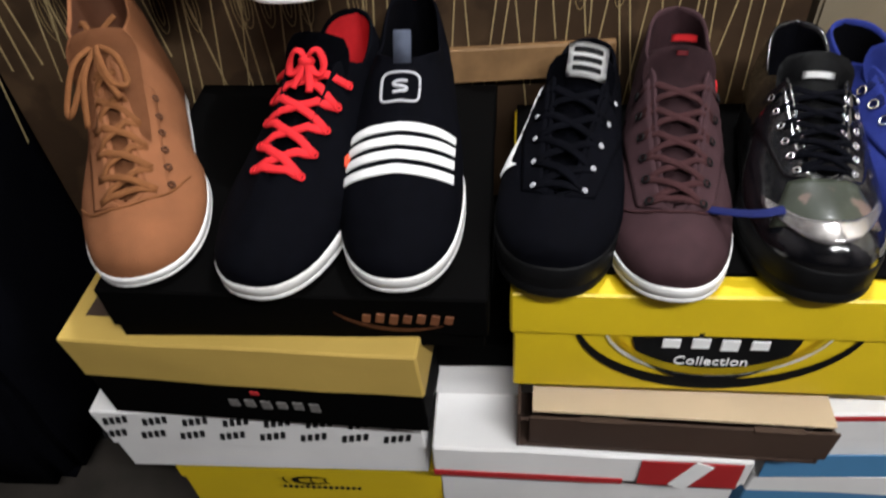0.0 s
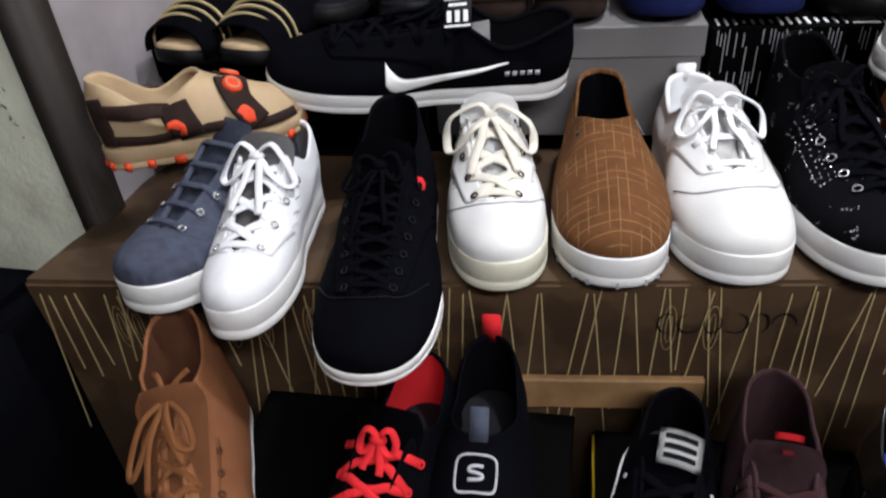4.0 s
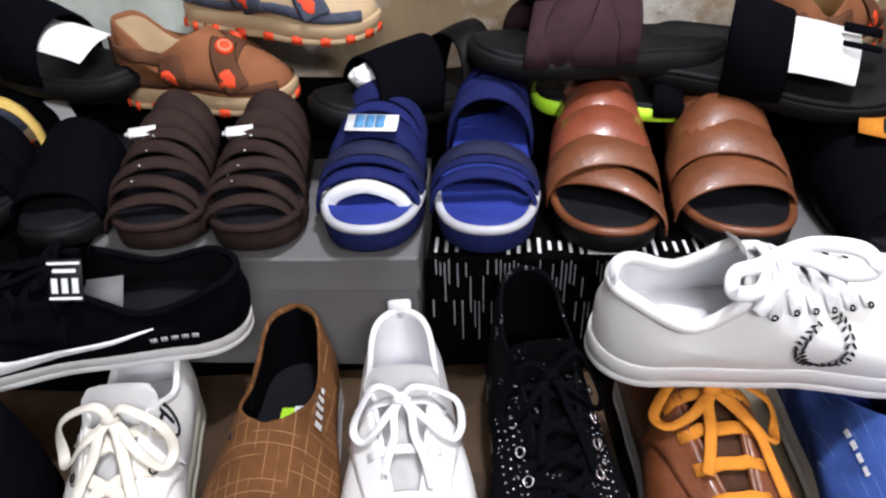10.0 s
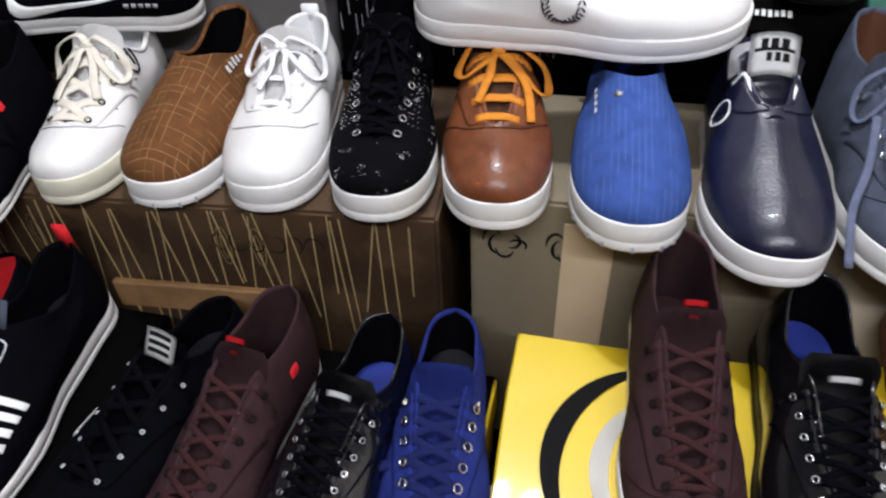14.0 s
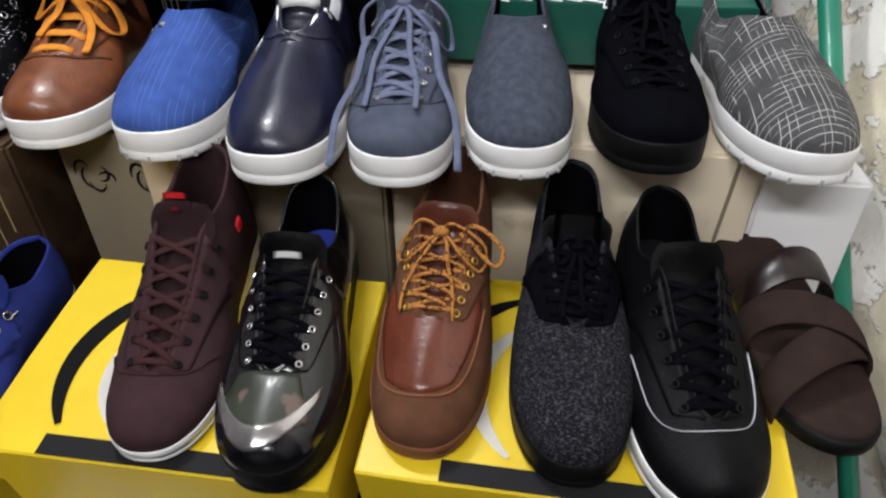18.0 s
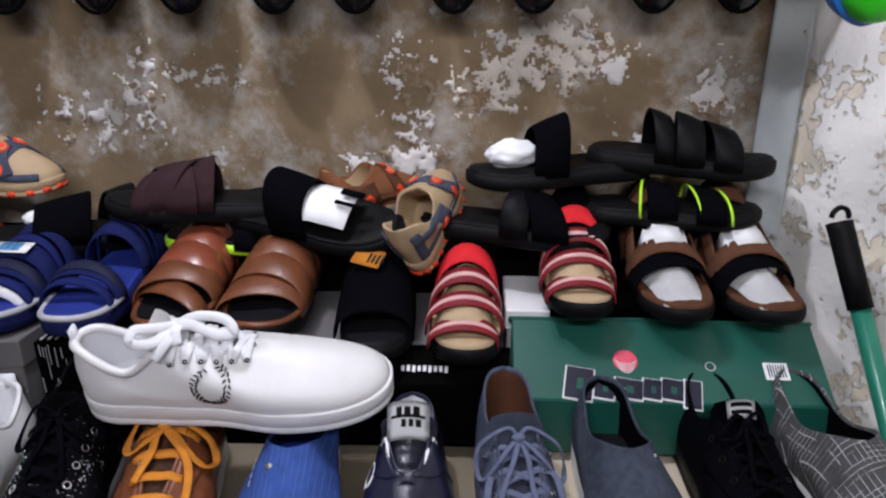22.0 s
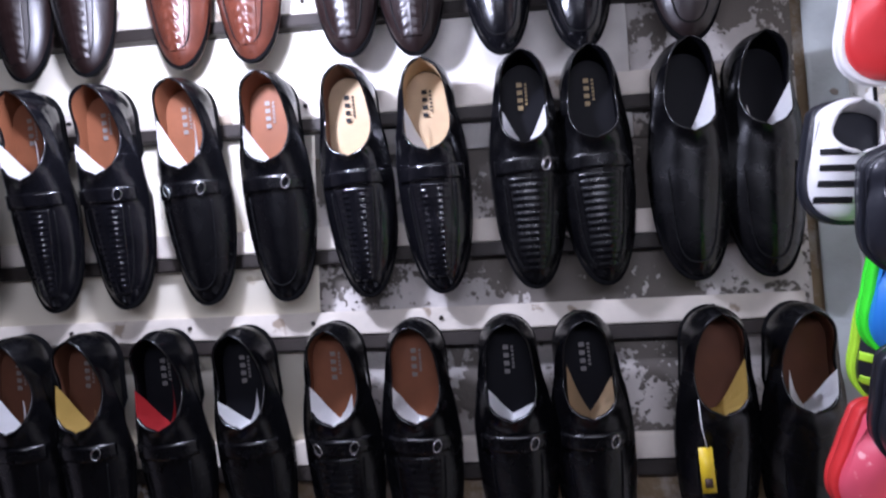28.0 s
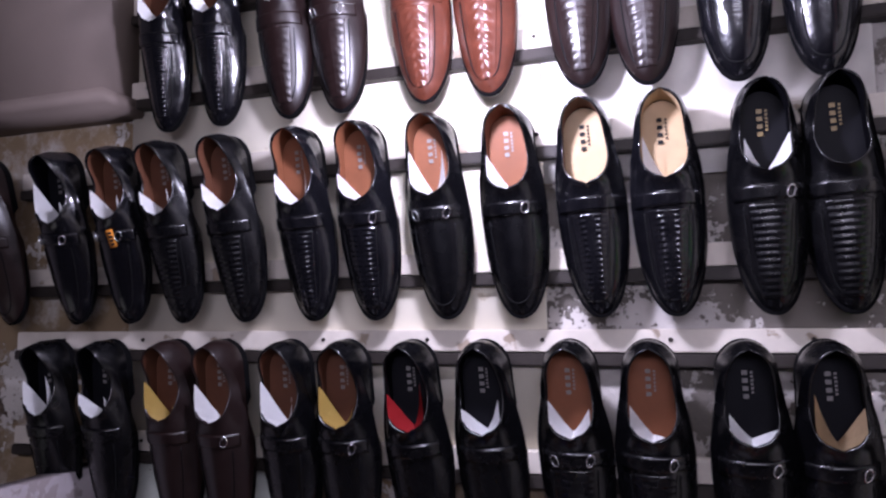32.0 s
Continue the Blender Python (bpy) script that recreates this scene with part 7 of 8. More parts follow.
for sd in (-1, 1):
    for k in range(11):
        a = math.radians(-84 + k * 14.5)
        cy, cz = 0.548 * sp["L"] + sd * 0.0175 * math.cos(a), 0.060 + 0.0170 * math.sin(a)
        for q in (-1, 1):
            h = onto(t, (-0.3, cy + sd * q * 0.0024, cz), (1, 0, 0), 0.0022)
            if h:
                bm = bmesh.new()
                bmesh.ops.create_uvsphere(bm, u_segments=6, v_segments=4, radius=0.0027, matrix=Matrix.Diagonal((0.42, 1.25, 0.3, 1)))
                part("wreath_leaf", bm, "print_black", r, m=turn_to(*h) @ Matrix.Rotation(a * sd + q * 0.5, 4, "Z"))

# ---------- third tier: sandals ----------
Z3 = 0.862


def child_sandal(m, label, body="brown_nubuck", L=0.215, group="", skin="insole_beige"):
    """A child's closed sandal: beige lining seen between dark straps, orange patches and buttons."""
    r, t, sp, _ = shoe_base("child_sandal", dict(L=L, W=L * 0.39, broad=1.0, sole=0.020, sole_heel=0.024, lip=0.003, spring=0.008, Hc=0.100, Hs=0.068, Hf=0.088, sf=0.46, wr=0.030, tb=0.036, sole_mat="insole_beige", upper=skin, lining="insole_beige", insole="insole_beige"), m, label, "sandal", group)
    k = L / 0.215
    for sd in (-1, 1):
        side_band(r, t, sp, [(0.05, 0.030), (0.25, 0.029), (0.42, 0.036), (0.55, 0.036), (0.75, 0.031), (0.96, 0.036)], 0.011 * k, body, sd, "side_band", 0.0016)
        side_band(r, t, sp, [(0.24, 0.030), (0.29, 0.046), (0.33, 0.062), (0.36, 0.078)], 0.030 * k, body, sd, "front_strap", 0.0024)
        side_band(r, t, sp, [(0.56, 0.030), (0.60, 0.048), (0.62, 0.064), (0.62, 0.082)], 0.032 * k, body, sd, "rear_strap", 0.0024)
        side_band(r, t, sp, [(0.64, 0.058), (0.76, 0.062), (0.88, 0.066), (0.97, 0.068)], 0.016 * k, body, sd, "heel_strap", 0.0022)
        side_band(r, t, sp, [(0.94, 0.030), (0.95, 0.050), (0.955, 0.080)], 0.020 * k, body, sd, "heel_panel", 0.0020)
        side_mark(r, t, sp, [(0.25, 0.032, 0.042), (0.29, 0.030, 0.052), (0.34, 0.032, 0.048)], "orange_red", sd, "orange_patch", 0.0044)
        side_mark(r, t, sp, [(0.58, 0.034, 0.044), (0.62, 0.032, 0.052), (0.67, 0.035, 0.048)], "orange_red", sd, "orange_patch", 0.0044)
        for s_, z_ in ((0.33, 0.066), (0.63, 0.070)):
            h = onto(t, (sd * 0.3, s_ * L, z_), (-sd, 0, 0), 0.004)
            if h:
                bm = bmesh.new()
                bmesh.ops.create_cone(bm, cap_ends=True, segments=18, radius1=0.0115 * k, radius2=0.0100 * k, depth=0.006)
                ob = part("button", bm, "orange_red", r, "round orange button", m=turn_to(*h))
                bm = bmesh.new()
                tube(bm, [(0.0072 * k * math.cos(q), 0.0072 * k * math.sin(q), 0.003) for q in np.linspace(0, 2 * math.pi, 15)[:-1]], 0.0009, 5, closed=True)
                part("button_ring", bm, "insole_beige", ob)
    stripe(r, t, sp, 0.25, 0.36, body, "top_strap", 0.030, 0.0024)
    made = None
    loop = base_shape(sp)
    for q in range(0, len(loop), 3):
        s_, x, y, sn, cs = loop[q]
        low = sp["spring"] * max(0.0, 1 - s_ / 0.25) ** 2
        out = Vector((sn, -cs, 0)).normalized()
        mm = Matrix.Translation(Vector((x, y, low)) + out * 0.0022) @ Matrix.Rotation(math.atan2(out.y, out.x) + math.pi / 2, 4, "Z")
        if made is None:
            made = part("sole_tooth", block(0.013, 0.004, 0.009, 0.001), "orange_red", r, m=mm)
        else:
            again("sole_tooth", made, r, mm)
    return r


child_sandal(pose(-0.340, 0.862, 0.790, 0, 0, 119), "child's beige and brown sandal with orange buttons", "brown_nubuck", 0.212, G3)
for k, (x, y, w) in enumerate(((-0.520, 0.905, -18), (-0.432, 0.900, -18))):
    sandal("strap_sandal", pose(x, y, 0.842, 3, 0, w), "black sandal with gold stitched lines on wide straps", [(0.22, 0.055, 0.042, 0, "black_cloth"), (0.48, 0.06, 0.058, 0, "black_cloth"), (0.30, 0.003, 0.0505, 0.1, "gold_thread", "gold_line"), (0.24, 0.003, 0.0465, 0.1, "gold_thread", "gold_line"), (0.18, 0.003, 0.0415, 0.1, "gold_thread", "gold_line"), (0.80, 0.03, 0.074, 0, "black_cloth", "heel_strap")], L=0.195, bed_mat="insole_beige", sole_mat="black_rubber", stuffing="", group=G3)
sandal("strap_sandal", pose(-0.352, 0.985, Z3, 4, 0, 2), "black sandal with a yellow tab and paper stuffing", [(0.24, 0.035, 0.044, 0.3, "black_cloth"), (0.44, 0.04, 0.056, -0.2, "black_cloth"), (0.56, 0.014, 0.064, 0, "mustard_card", "yellow_tab"), (0.66, 0.03, 0.066, 0, "black_cloth")], stuffing="", group=G3)
sandal("slide_sandal", pose(-0.240, 0.985, Z3, 2, 0, 6), "plain black slide with a broad strap", [(0.42, 0.10, 0.046, 0, "black_cloth")], L=0.20, W=0.086, group=G3)
for x, w in ((-0.140, 5), (-0.048, 2)):
    nb = "brown_nubuck"
    ob = sandal("strap_sandal", pose(x, 0.985, Z3, 4, 0, w), "dark brown nubuck sandal with five padded straps", [(0.14, 0.013, 0.028, 0.12, nb), (0.24, 0.0135, 0.036, -0.12, nb), (0.34, 0.0135, 0.043, 0.12, nb), (0.44, 0.0135, 0.049, -0.10, nb), (0.54, 0.0140, 0.053, 0.08, nb), (0.66, 0.022, 0.056, 0, nb), (0.84, 0.030, 0.056, 0, nb)], L=0.180, W=0.088, bed_mat="insole_black", sole_mat=nb, thick=0.024, rim=nb, group=G3)
    for k in range(4):
        bm = bmesh.new()
        bmesh.ops.create_uvsphere(bm, u_segments=8, v_segments=6, radius=0.0022)
        part("rivet", bm, "chrome", ob, "small silver rivet", m=Matrix.Translation((-0.012 + 0.003 * k, 0.180 * (0.24 + 0.10 * k) - 0.004, 0.060 + 0.0055 * k)))
    part("paper_scrap", block(0.034, 0.014, 0.010, 0.004, (0.004, 0.106, 0.070)), "white_paper", ob, "white paper showing between straps", m=Matrix.Rotation(0.2, 4, "Z"))
for x, w, st in ((0.058, -2, "white_paper"), (0.166, -3, "")):
    ob = sandal("sport_sandal", pose(x, 0.985, Z3, 4, 0, w), "navy blue sport sandal with a grey toe rim", [(0.21, 0.014, 0.040, 0, "blue_strap"), (0.30, 0.026, 0.047, 0, "blue_lace"), (0.31, 0.017, 0.0505, 0, "blue_dark", "velcro_strap")] + ([(0.43, 0.030, 0.056, 0, "blue_lace"), (0.53, 0.012, 0.062, 0, "blue_strap")] if st else []) + [ (0.64, 0.026, 0.066, 0, "blue_lace"), (0.72, 0.008, 0.069, 0, "blue_strap"), (0.80, 0.008, 0.070, 0, "blue_strap"), (0.88, 0.030, 0.068, 0, "blue_lace")], L=0.245, bed_mat="insole_blue", sole_mat="blue_lace", thick=0.024, rim="print_grey", W=0.096, group=G3)
    if st:
        part("strap_label", block(0.050, 0.024, 0.002, 0.0005), "print_white", ob, "white and blue strap label", m=Matrix.Translation((0, 0.107, 0.0815)) @ Matrix.Rotation(0.16, 4, "X"))
        for q in range(3):
            part("print_bar", block(0.009, 0.018, 0.001, 0), "blue_card", ob, m=Matrix.Translation((-0.012 + 0.010 * q, 0.107, 0.0837)) @ Matrix.Rotation(0.16, 4, "X"))
        bm = bmesh.new()
        band(bm, smoothed([(-0.038, 0.046, 0.028), (-0.027, 0.047, 0.041), (0, 0.047, 0.050), (0.027, 0.047, 0.041), (0.038, 0.046, 0.028)], 5), 0.014, 0.002, [(0, -1, 0.4)] * 21)
        part("paper_arch", bm, "white_paper", ob, "white paper arch in the toe")
sandal("leather_sandal", pose(0.282, 1.000, 0.853, 4, 0, -2), "tan sandal with crossed front straps and glossy reddish bands", [(0.23, 0.034, 0.036, -0.45, "tan_leather"), (0.33, 0.042, 0.049, 0.10, "tan_leather"), (0.46, 0.044, 0.058, -0.03, "red_tan"), (0.60, 0.042, 0.066, 0.03, "red_tan"), (0.74, 0.034, 0.069, 0, "red_tan"), (0.86, 0.030, 0.068, 0, "tan_leather")], L=0.25, bed_mat="insole_black", rim="tan_leather", W=0.104, thick=0.022, group=G3)
ob = sandal("leather_sandal", pose(0.402, 1.002, 0.853, 4, 0, -3), "tan leather sandal with three wide bands", [(0.25, 0.044, 0.040, 0.16, "tan_leather"), (0.38, 0.044, 0.053, -0.12, "tan_leather"), (0.52, 0.044, 0.063, 0.10, "tan_leather"), (0.66, 0.044, 0.070, 0, "tan_leather"), (0.84, 0.040, 0.069, 0, "tan_leather")], L=0.25, bed_mat="insole_black", rim="tan_leather", W=0.108, thick=0.022, group=G3)
part("paper_scrap", block(0.046, 0.016, 0.010, 0.004, (0.002, 0.185, 0.094)), "white_paper", ob, "white paper showing over the top band")
ob = sandal("slide_sandal", pose(0.560, 0.990, 0.836, 4, 0, 4), "black slide with an orange lettered patch", [(0.36, 0.13, 0.062, 0, "black_cloth")], group=G3)
pt = part("patch", block(0.040, 0.032, 0.002, 0.0005), "orange_lace", ob, "orange patch with dark scribbled bars", m=Matrix.Translation((-0.010, 0.122, 0.094)) @ Matrix.Rotation(0.35, 4, "X") @ Matrix.Rotation(-0.35, 4, "Z"))
for k in range(4):
    part("print_bar", block(0.0032, 0.018 - 0.003 * (k % 2), 0.001, 0, (0.003 + 0.006 * k, -0.002, 0.0022)), "print_black", pt, smooth=False)
for x, y, z in ((0.672, 0.985, 0.836), (0.822, 1.035, 0.878)):
    bands = []
    for q, h in ((0.15, 0.028), (0.29, 0.045), (0.43, 0.060)):
        bands += [(q, 0.027, h, 0.06, "red_strap"), (q - 0.006, 0.0070, h + 0.0020, 0.06, "pink_trim", "pale_stripe")]
    sandal("strap_sandal", pose(x, y, z, 4, 0, -1), "red and white striped strap sandal", bands + [(0.58, 0.032, 0.074, 0, "red_cloth", "collar_strap"), (0.80, 0.040, 0.086, 0, "black_cloth", "heel_strap")], bed_mat="insole_beige", L=0.24, W=0.094, stuffing="insole_beige", thick=0.022, group=G3)
for x, w in ((0.950, 3), (1.068, 9)):
    ob = sandal("trek_sandal", pose(x, 1.030, 0.878, 4, 0, w), "tan and black sandal stuffed with white paper", [(0.34, 0.044, 0.046, 0.10, "black_cloth", "strap_base"), (0.38, 0.028, 0.0560, -0.14, "brown_suede"), (0.80, 0.044, 0.094, -0.1, "black_cloth", "strap_base"), (0.72, 0.036, 0.102, -0.12, "brown_suede"), (0.90, 0.024, 0.080, 0, "brown_suede", "heel_strap")], bed_mat="brown_suede", heel_cup="black_cloth", L=0.25, group=G3)
    bm = block(0.056, 0.052, 0.056, 0.010, (0, 0, 0), 2)
    part("paper_block", bm, "white_paper", ob, "folded white paper between straps", m=Matrix.Translation((0, 0.138, 0.030)) @ Matrix.Rotation(0.38, 4, "X"))
    bm = bmesh.new()
    grid = [[bm.verts.new((0.037 * (1 - 0.30 * (1 - v)) * q, 0.012 + 0.080 * v, 0.026 + 0.026 * math.sin(1.5 * v) * (1 - q * q) + 0.0012 * math.sin(9 * q + 7 * v))) for q in np.linspace(-1, 1, 11)] for v in np.linspace(0, 1, 7)]
    grid_faces(bm, grid)
    bmesh.ops.solidify(bm, geom=bm.faces[:], thickness=0.0012)
    part("paper_stuffing", bm, "white_paper", ob, "white paper arched in the toe")
    for sd in (-1, 1):
        bm = bmesh.new()
        band(bm, smoothed([(sd * 0.046, 0.080, 0.022), (sd * 0.045, 0.115, 0.045), (sd * 0.041, 0.150, 0.066), (sd * 0.036, 0.180, 0.088)], 5), 0.020, 0.003, [(sd, 0, 0.35)] * 16)
        part("side_strap", bm, "brown_suede", ob)

# ---------- pile along the wall ----------
G4 = "slippers piled along the wall"


def slide(m, label, strap="black_cloth", paper=True, L=0.27, sole="black_rubber", straps=None):
    ob = sandal("slide_sandal", m, label, straps or [(0.38, 0.052, 0.066, 0.0, strap)], L=L, sole_mat=sole, bed_mat="black_rubber", thick=0.020, group=G4)
    if paper in ("crumpled", "small"):
        size = 0.82 if paper == "crumpled" else 0.5
        bm = bmesh.new()
        bmesh.ops.create_icosphere(bm, subdivisions=4, radius=1.0)
        for v in bm.verts:
            k = 1 + 0.16 * noise.noise(v.co * 2.2) + 0.07 * noise.noise(v.co * 6)
            v.co = Vector((v.co.x * 0.034, v.co.y * 0.046, v.co.z * 0.026)) * k * size
        part("paper_stuffing", bm, "white_paper", ob, "crumpled white paper", m=Matrix.Translation((0, 0.068, 0.044)))
    elif paper:
        bm = block(0.074, 0.10, 0.003, 0.001, (0, 0.110, 0.050))
        bmesh.ops.subdivide_edges(bm, edges=bm.edges[:], cuts=5, use_grid_fill=True)
        for v in bm.verts:
            v.co.z += 0.018 * math.cos(v.co.x * 34) - 0.16 * max(0.0, 0.10 - v.co.y) + noise.noise(v.co * 40) * 0.003
        sleeve = part("paper_sleeve", bm, "white_paper", ob, "white paper sleeve", m=Matrix.Translation((0, 0.006 if "cut-out" in label else -0.024, -0.006)))
        if "cut-out" in label:
            for dx, wd in ((-0.010, 0.007), (0.012, 0.012)):
                part("cut_out", block(wd, 0.034, 0.003, 0.001, (dx, 0.074, 0.0645)), "black_cloth", sleeve, "dark slot in the paper", m=Matrix.Translation((0, -0.004, 0)) @ Matrix.Rotation(0.10, 4, "X"))
    return ob


child_sandal(pose(-0.335, 1.160, 0.888, 0, 0, 86), "child's grey-brown sandal with orange buttons, lying sideways", "brown_suede", 0.175, G4, "slate_canvas")
child_sandal(pose(-0.040, 1.185, 0.928, 0, 0, 85), "child's tan sandal with orange buttons", "brown_suede", 0.190, G4, "tan_suede")
child_sandal(pose(0.050, 1.222, 0.988, 4, 0, 83), "child's grey and orange sandal on top of the pile", "slate_canvas", 0.215, G4)
ob = child_sandal(pose(0.648, 1.262, 1.000, -36, 6, 158), "child's beige sandal leaning with its heel forward", "slate_canvas", 0.165, G4)
z = 0.0325
for a, b, w, l in ((-0.007, 0.122, 0.0035, 0.030), (0.007, 0.122, 0.0035, 0.030), (0, 0.122, 0.014, 0.004), (0, 0.138, 0.020, 0.003), (0, 0.104, 0.020, 0.003)):
    part("print_bar", block(w, l, 0.0008, 0, (a, b, z)), "brown_suede", ob, smooth=False)
child_sandal(pose(0.600, 1.285, 0.965, -10, 0, 120), "child's tan sandal half hidden in the pile", "brown_suede", 0.150, G4, "tan_suede")
slide(pose(-0.205, 1.170, 0.945, 6, 0, 78), "black slide with a big white card, on the pile")
slide(pose(-0.012, 1.135, 0.928, -6, 0, -58), "black velcro slide with white paper", "black_cloth", "small", straps=[(0.34, 0.075, 0.055, 0.0, "black_cloth"), (0.62, 0.040, 0.068, 0.1, "black_leather", "velcro_strap")])
slide(pose(0.150, 1.182, 0.972, -2, 0, -84), "dark brown slide with crossing pleated straps", "maroon_cloth", False, straps=[(0.34, 0.046, 0.056, 0.55, "maroon_cloth"), (0.40, 0.046, 0.060, -0.45, "maroon_cloth"), (0.50, 0.034, 0.064, 0.25, "maroon_cloth"), (0.27, 0.026, 0.048, -0.2, "maroon_cloth")])
slide(pose(0.585, 1.140, 0.946, 4, -24, 72), "black slide with a white cut-out paper sleeve", straps=[(0.56, 0.058, 0.066, 0.0, "black_cloth")])
slide(pose(0.870, 1.160, 0.938, 2, 0, 80), "dark slide lying flat under others", paper=False, straps=[(0.36, 0.05, 0.05, 0.4, "black_cloth"), (0.40, 0.04, 0.053, -0.4, "black_leather")])
slide(pose(0.672, 1.215, 1.008, 3, 0, -82), "black slide with crumpled white paper, on top of the pile", paper="crumpled", straps=[(0.42, 0.050, 0.072, 0.0, "black_cloth")])
slide(pose(1.105, 1.222, 1.024, 3, 0, 84), "black leather slide with wide straps", "black_leather", False, 0.26, straps=[(0.30, 0.040, 0.052, 0.1, "black_leather"), (0.46, 0.040, 0.060, -0.1, "black_leather"), (0.62, 0.030, 0.062, 0.1, "black_leather")])
card = thing("paper_card", pose(-0.336, 1.185, 0.905, 22, 0, 8), "folded white and lilac paper card between sandals", "paper card", G4)
part("card", block(0.075, 0.004, 0.036, 0.001), "white_paper", card, smooth=False)
part("printed_band", block(0.010, 0.001, 0.034, 0, (-0.022, -0.0026, 0.001)), "lilac_print", card, "lilac printed band", smooth=False)
ob = sandal("sport_sandal", pose(1.080, 1.180, 0.968, 0, 0, 82), "black sandal with neon green edging", [(0.30, 0.040, 0.034, 0.0, "black_cloth"), (0.22, 0.004, 0.033, 0.15, "neon", "edging"), (0.39, 0.004, 0.037, 0.15, "neon", "edging"), (0.56, 0.040, 0.038, 0.0, "black_cloth"), (0.66, 0.004, 0.040, -0.15, "neon", "edging")], L=0.24, bed_mat="black_rubber", group=G4, thick=0.016)
ob = sandal("sport_sandal", pose(0.420, 1.195, 0.918, 0, 0, 85), "black sandal with neon green edging", [(0.3, 0.03, 0.035, 0.0, "black_cloth")], L=0.20, sole_mat="neon", group=G4, thick=0.014)

# ---------- formal shoes on the wall rails ----------
GW = "black dress shoes on the wall rails"
M["ridge_black"] = ridged("ridge_black", (0.010, 0.009, 0.010), 0.25, 42, "Y", 0.7, 0.3)
M["woven_black"] = ridged("woven_black", (0.008, 0.007, 0.008), 0.16, 60, "Y", 0.9, 0.5, True)
M["croc_brown"] = ridged("croc_brown", (0.010, 0.005, 0.0045), 0.28, 34, "Y", 0.8, 0.2, True)
M["woven_tan"] = ridged("woven_tan", (0.085, 0.024, 0.013), 0.3, 34, "Y", 0.7, 0.3, True)


RELIEF = {
    "ridge_black": lambda u, v: 0.0012 + 0.0014 * abs(math.sin(u * 44)) * (0.4 + 0.6 * abs(math.sin(v * 6.3))),
    "woven_black": lambda u, v: 0.0012 + 0.0020 * abs(math.sin(u * 50)) * math.exp(-((abs(v - 0.5) - 0.24) / 0.10) ** 2),
    "croc_brown": lambda u, v: 0.0012 + 0.0016 * abs(math.sin(u * 30 + 2 * abs(v - 0.5))) ** 0.6 * math.exp(-((abs(v - 0.5) - 0.27) / 0.16) ** 2),
    "woven_tan": lambda u, v: 0.0012 + 0.0020 * abs(math.sin(u * 26 + 5 * abs(v - 0.5))) * math.exp(-((abs(v - 0.5) - 0.18) / 0.12) ** 2),
}


def dress(x, z, L=0.335, upper="black_leather", insole="insole_black", card="white_paper", swing=0.0, vamp="", strap=True, buckle="", mark="print_silver", W=0.107, lining="", lean=-0.6, pt=2.2, category="shoe", y=1.262, tip=5.0, dark="black"):
    lining = lining or (insole if insole != "insole_black" else "black_lining")
    upper = "dress_leather" if upper == "black_leather" else upper
    lab = "%s dress shoe with %s inside" % ({"dress_leather": "plain black leather", "black_gloss": "glossy black", "woven_black": "glossy woven black", "ridge_black": "ribbed black", "croc_brown": "dark brown crocodile-grain", "dark_brown_leather": "dark brown leather", "woven_tan": "reddish tan woven"}[upper],
                                                            {"insole_tan": "tan lining", "insole_brown": "brown lining", "insole_beige": "beige lining", "insole_black": "black lining"}[insole])
    plain = "dress_leather" if upper in ("ridge_black",) else "black_gloss" if upper == "woven_black" else "dark_brown_leather" if upper == "croc_brown" else "wine_leather" if upper == "woven_tan" else upper
    r, t, sp, _ = shoe_base("dress_shoe", dict(L=L, W=W, st=0.50, pt=pt, waist=0.80, heel=0.74, bend=0.002, broad=1.0, soft=0.25, sole=0.010, sole_heel=0.017, lip=0.0004, spring=0.010, Hc=0.086, Hs=0.060, Hf=0.080, sf=0.60, rp=3.2, wr=0.036, tb=0.040,
                                               sole_mat="sole_matt", upper=plain, lining=lining, insole=insole, block=0.018),
                            Matrix.Translation((x, y, z)) @ Matrix.Rotation(math.radians(90 + tip), 4, "X") @ Matrix.Rotation(math.radians(swing), 4, "Z"), lab, group=GW)
    if upper != plain:
        bm = patch(t, lambda u, v: ((v * 2 - 1) * (0.016 + 0.014 * u), L * (0.07 + 0.40 * u), 0.4), 70, 26, RELIEF[upper])
        part("vamp_panel", bm, plain, r, {"ridge_black": "finely ribbed vamp panel", "woven_black": "vamp panel with two braided bands"}.get(upper, "grained vamp panel"))
    seam(r, t, sp, [(-0.034, 0.46), (-0.030, 0.28), (-0.020, 0.12), (0, 0.075), (0.020, 0.12), (0.030, 0.28), (0.034, 0.46)], "black_rubber", 0.0022, "apron_seam")
    if strap:
        stripe(r, t, sp, 0.48, 0.545, plain, "strap", 0.046, 0.003)
    if buckle:
        for sx in ((-1, 1) if buckle == "two" else (1,)):
            p, n = lie(t, sx * 0.024, L * 0.512, 0.005)
            bm = bmesh.new()
            tube(bm, [(0.009 * math.cos(a), 0.006 * math.sin(a), 0) for a in np.linspace(0, 2 * math.pi, 13)[:-1]], 0.0012, 6, closed=True)
            part("buckle", bm, "chrome", r, "small chrome buckle", m=turn_to(p, n))
    if card:
        rng = random.Random(int(x * 1000) + int(z * 10))
        insert(r, sp, card, max(-1.2, min(1.2, lean * rng.uniform(-0.6, 2.0))), tall=rng.uniform(0.045, 0.085))
    if mark:
        insole_print(r, sp, mark, 2, 0.84)
    return r, t, sp


ZA, ZB, ZC = 1.248, 1.630, 2.010
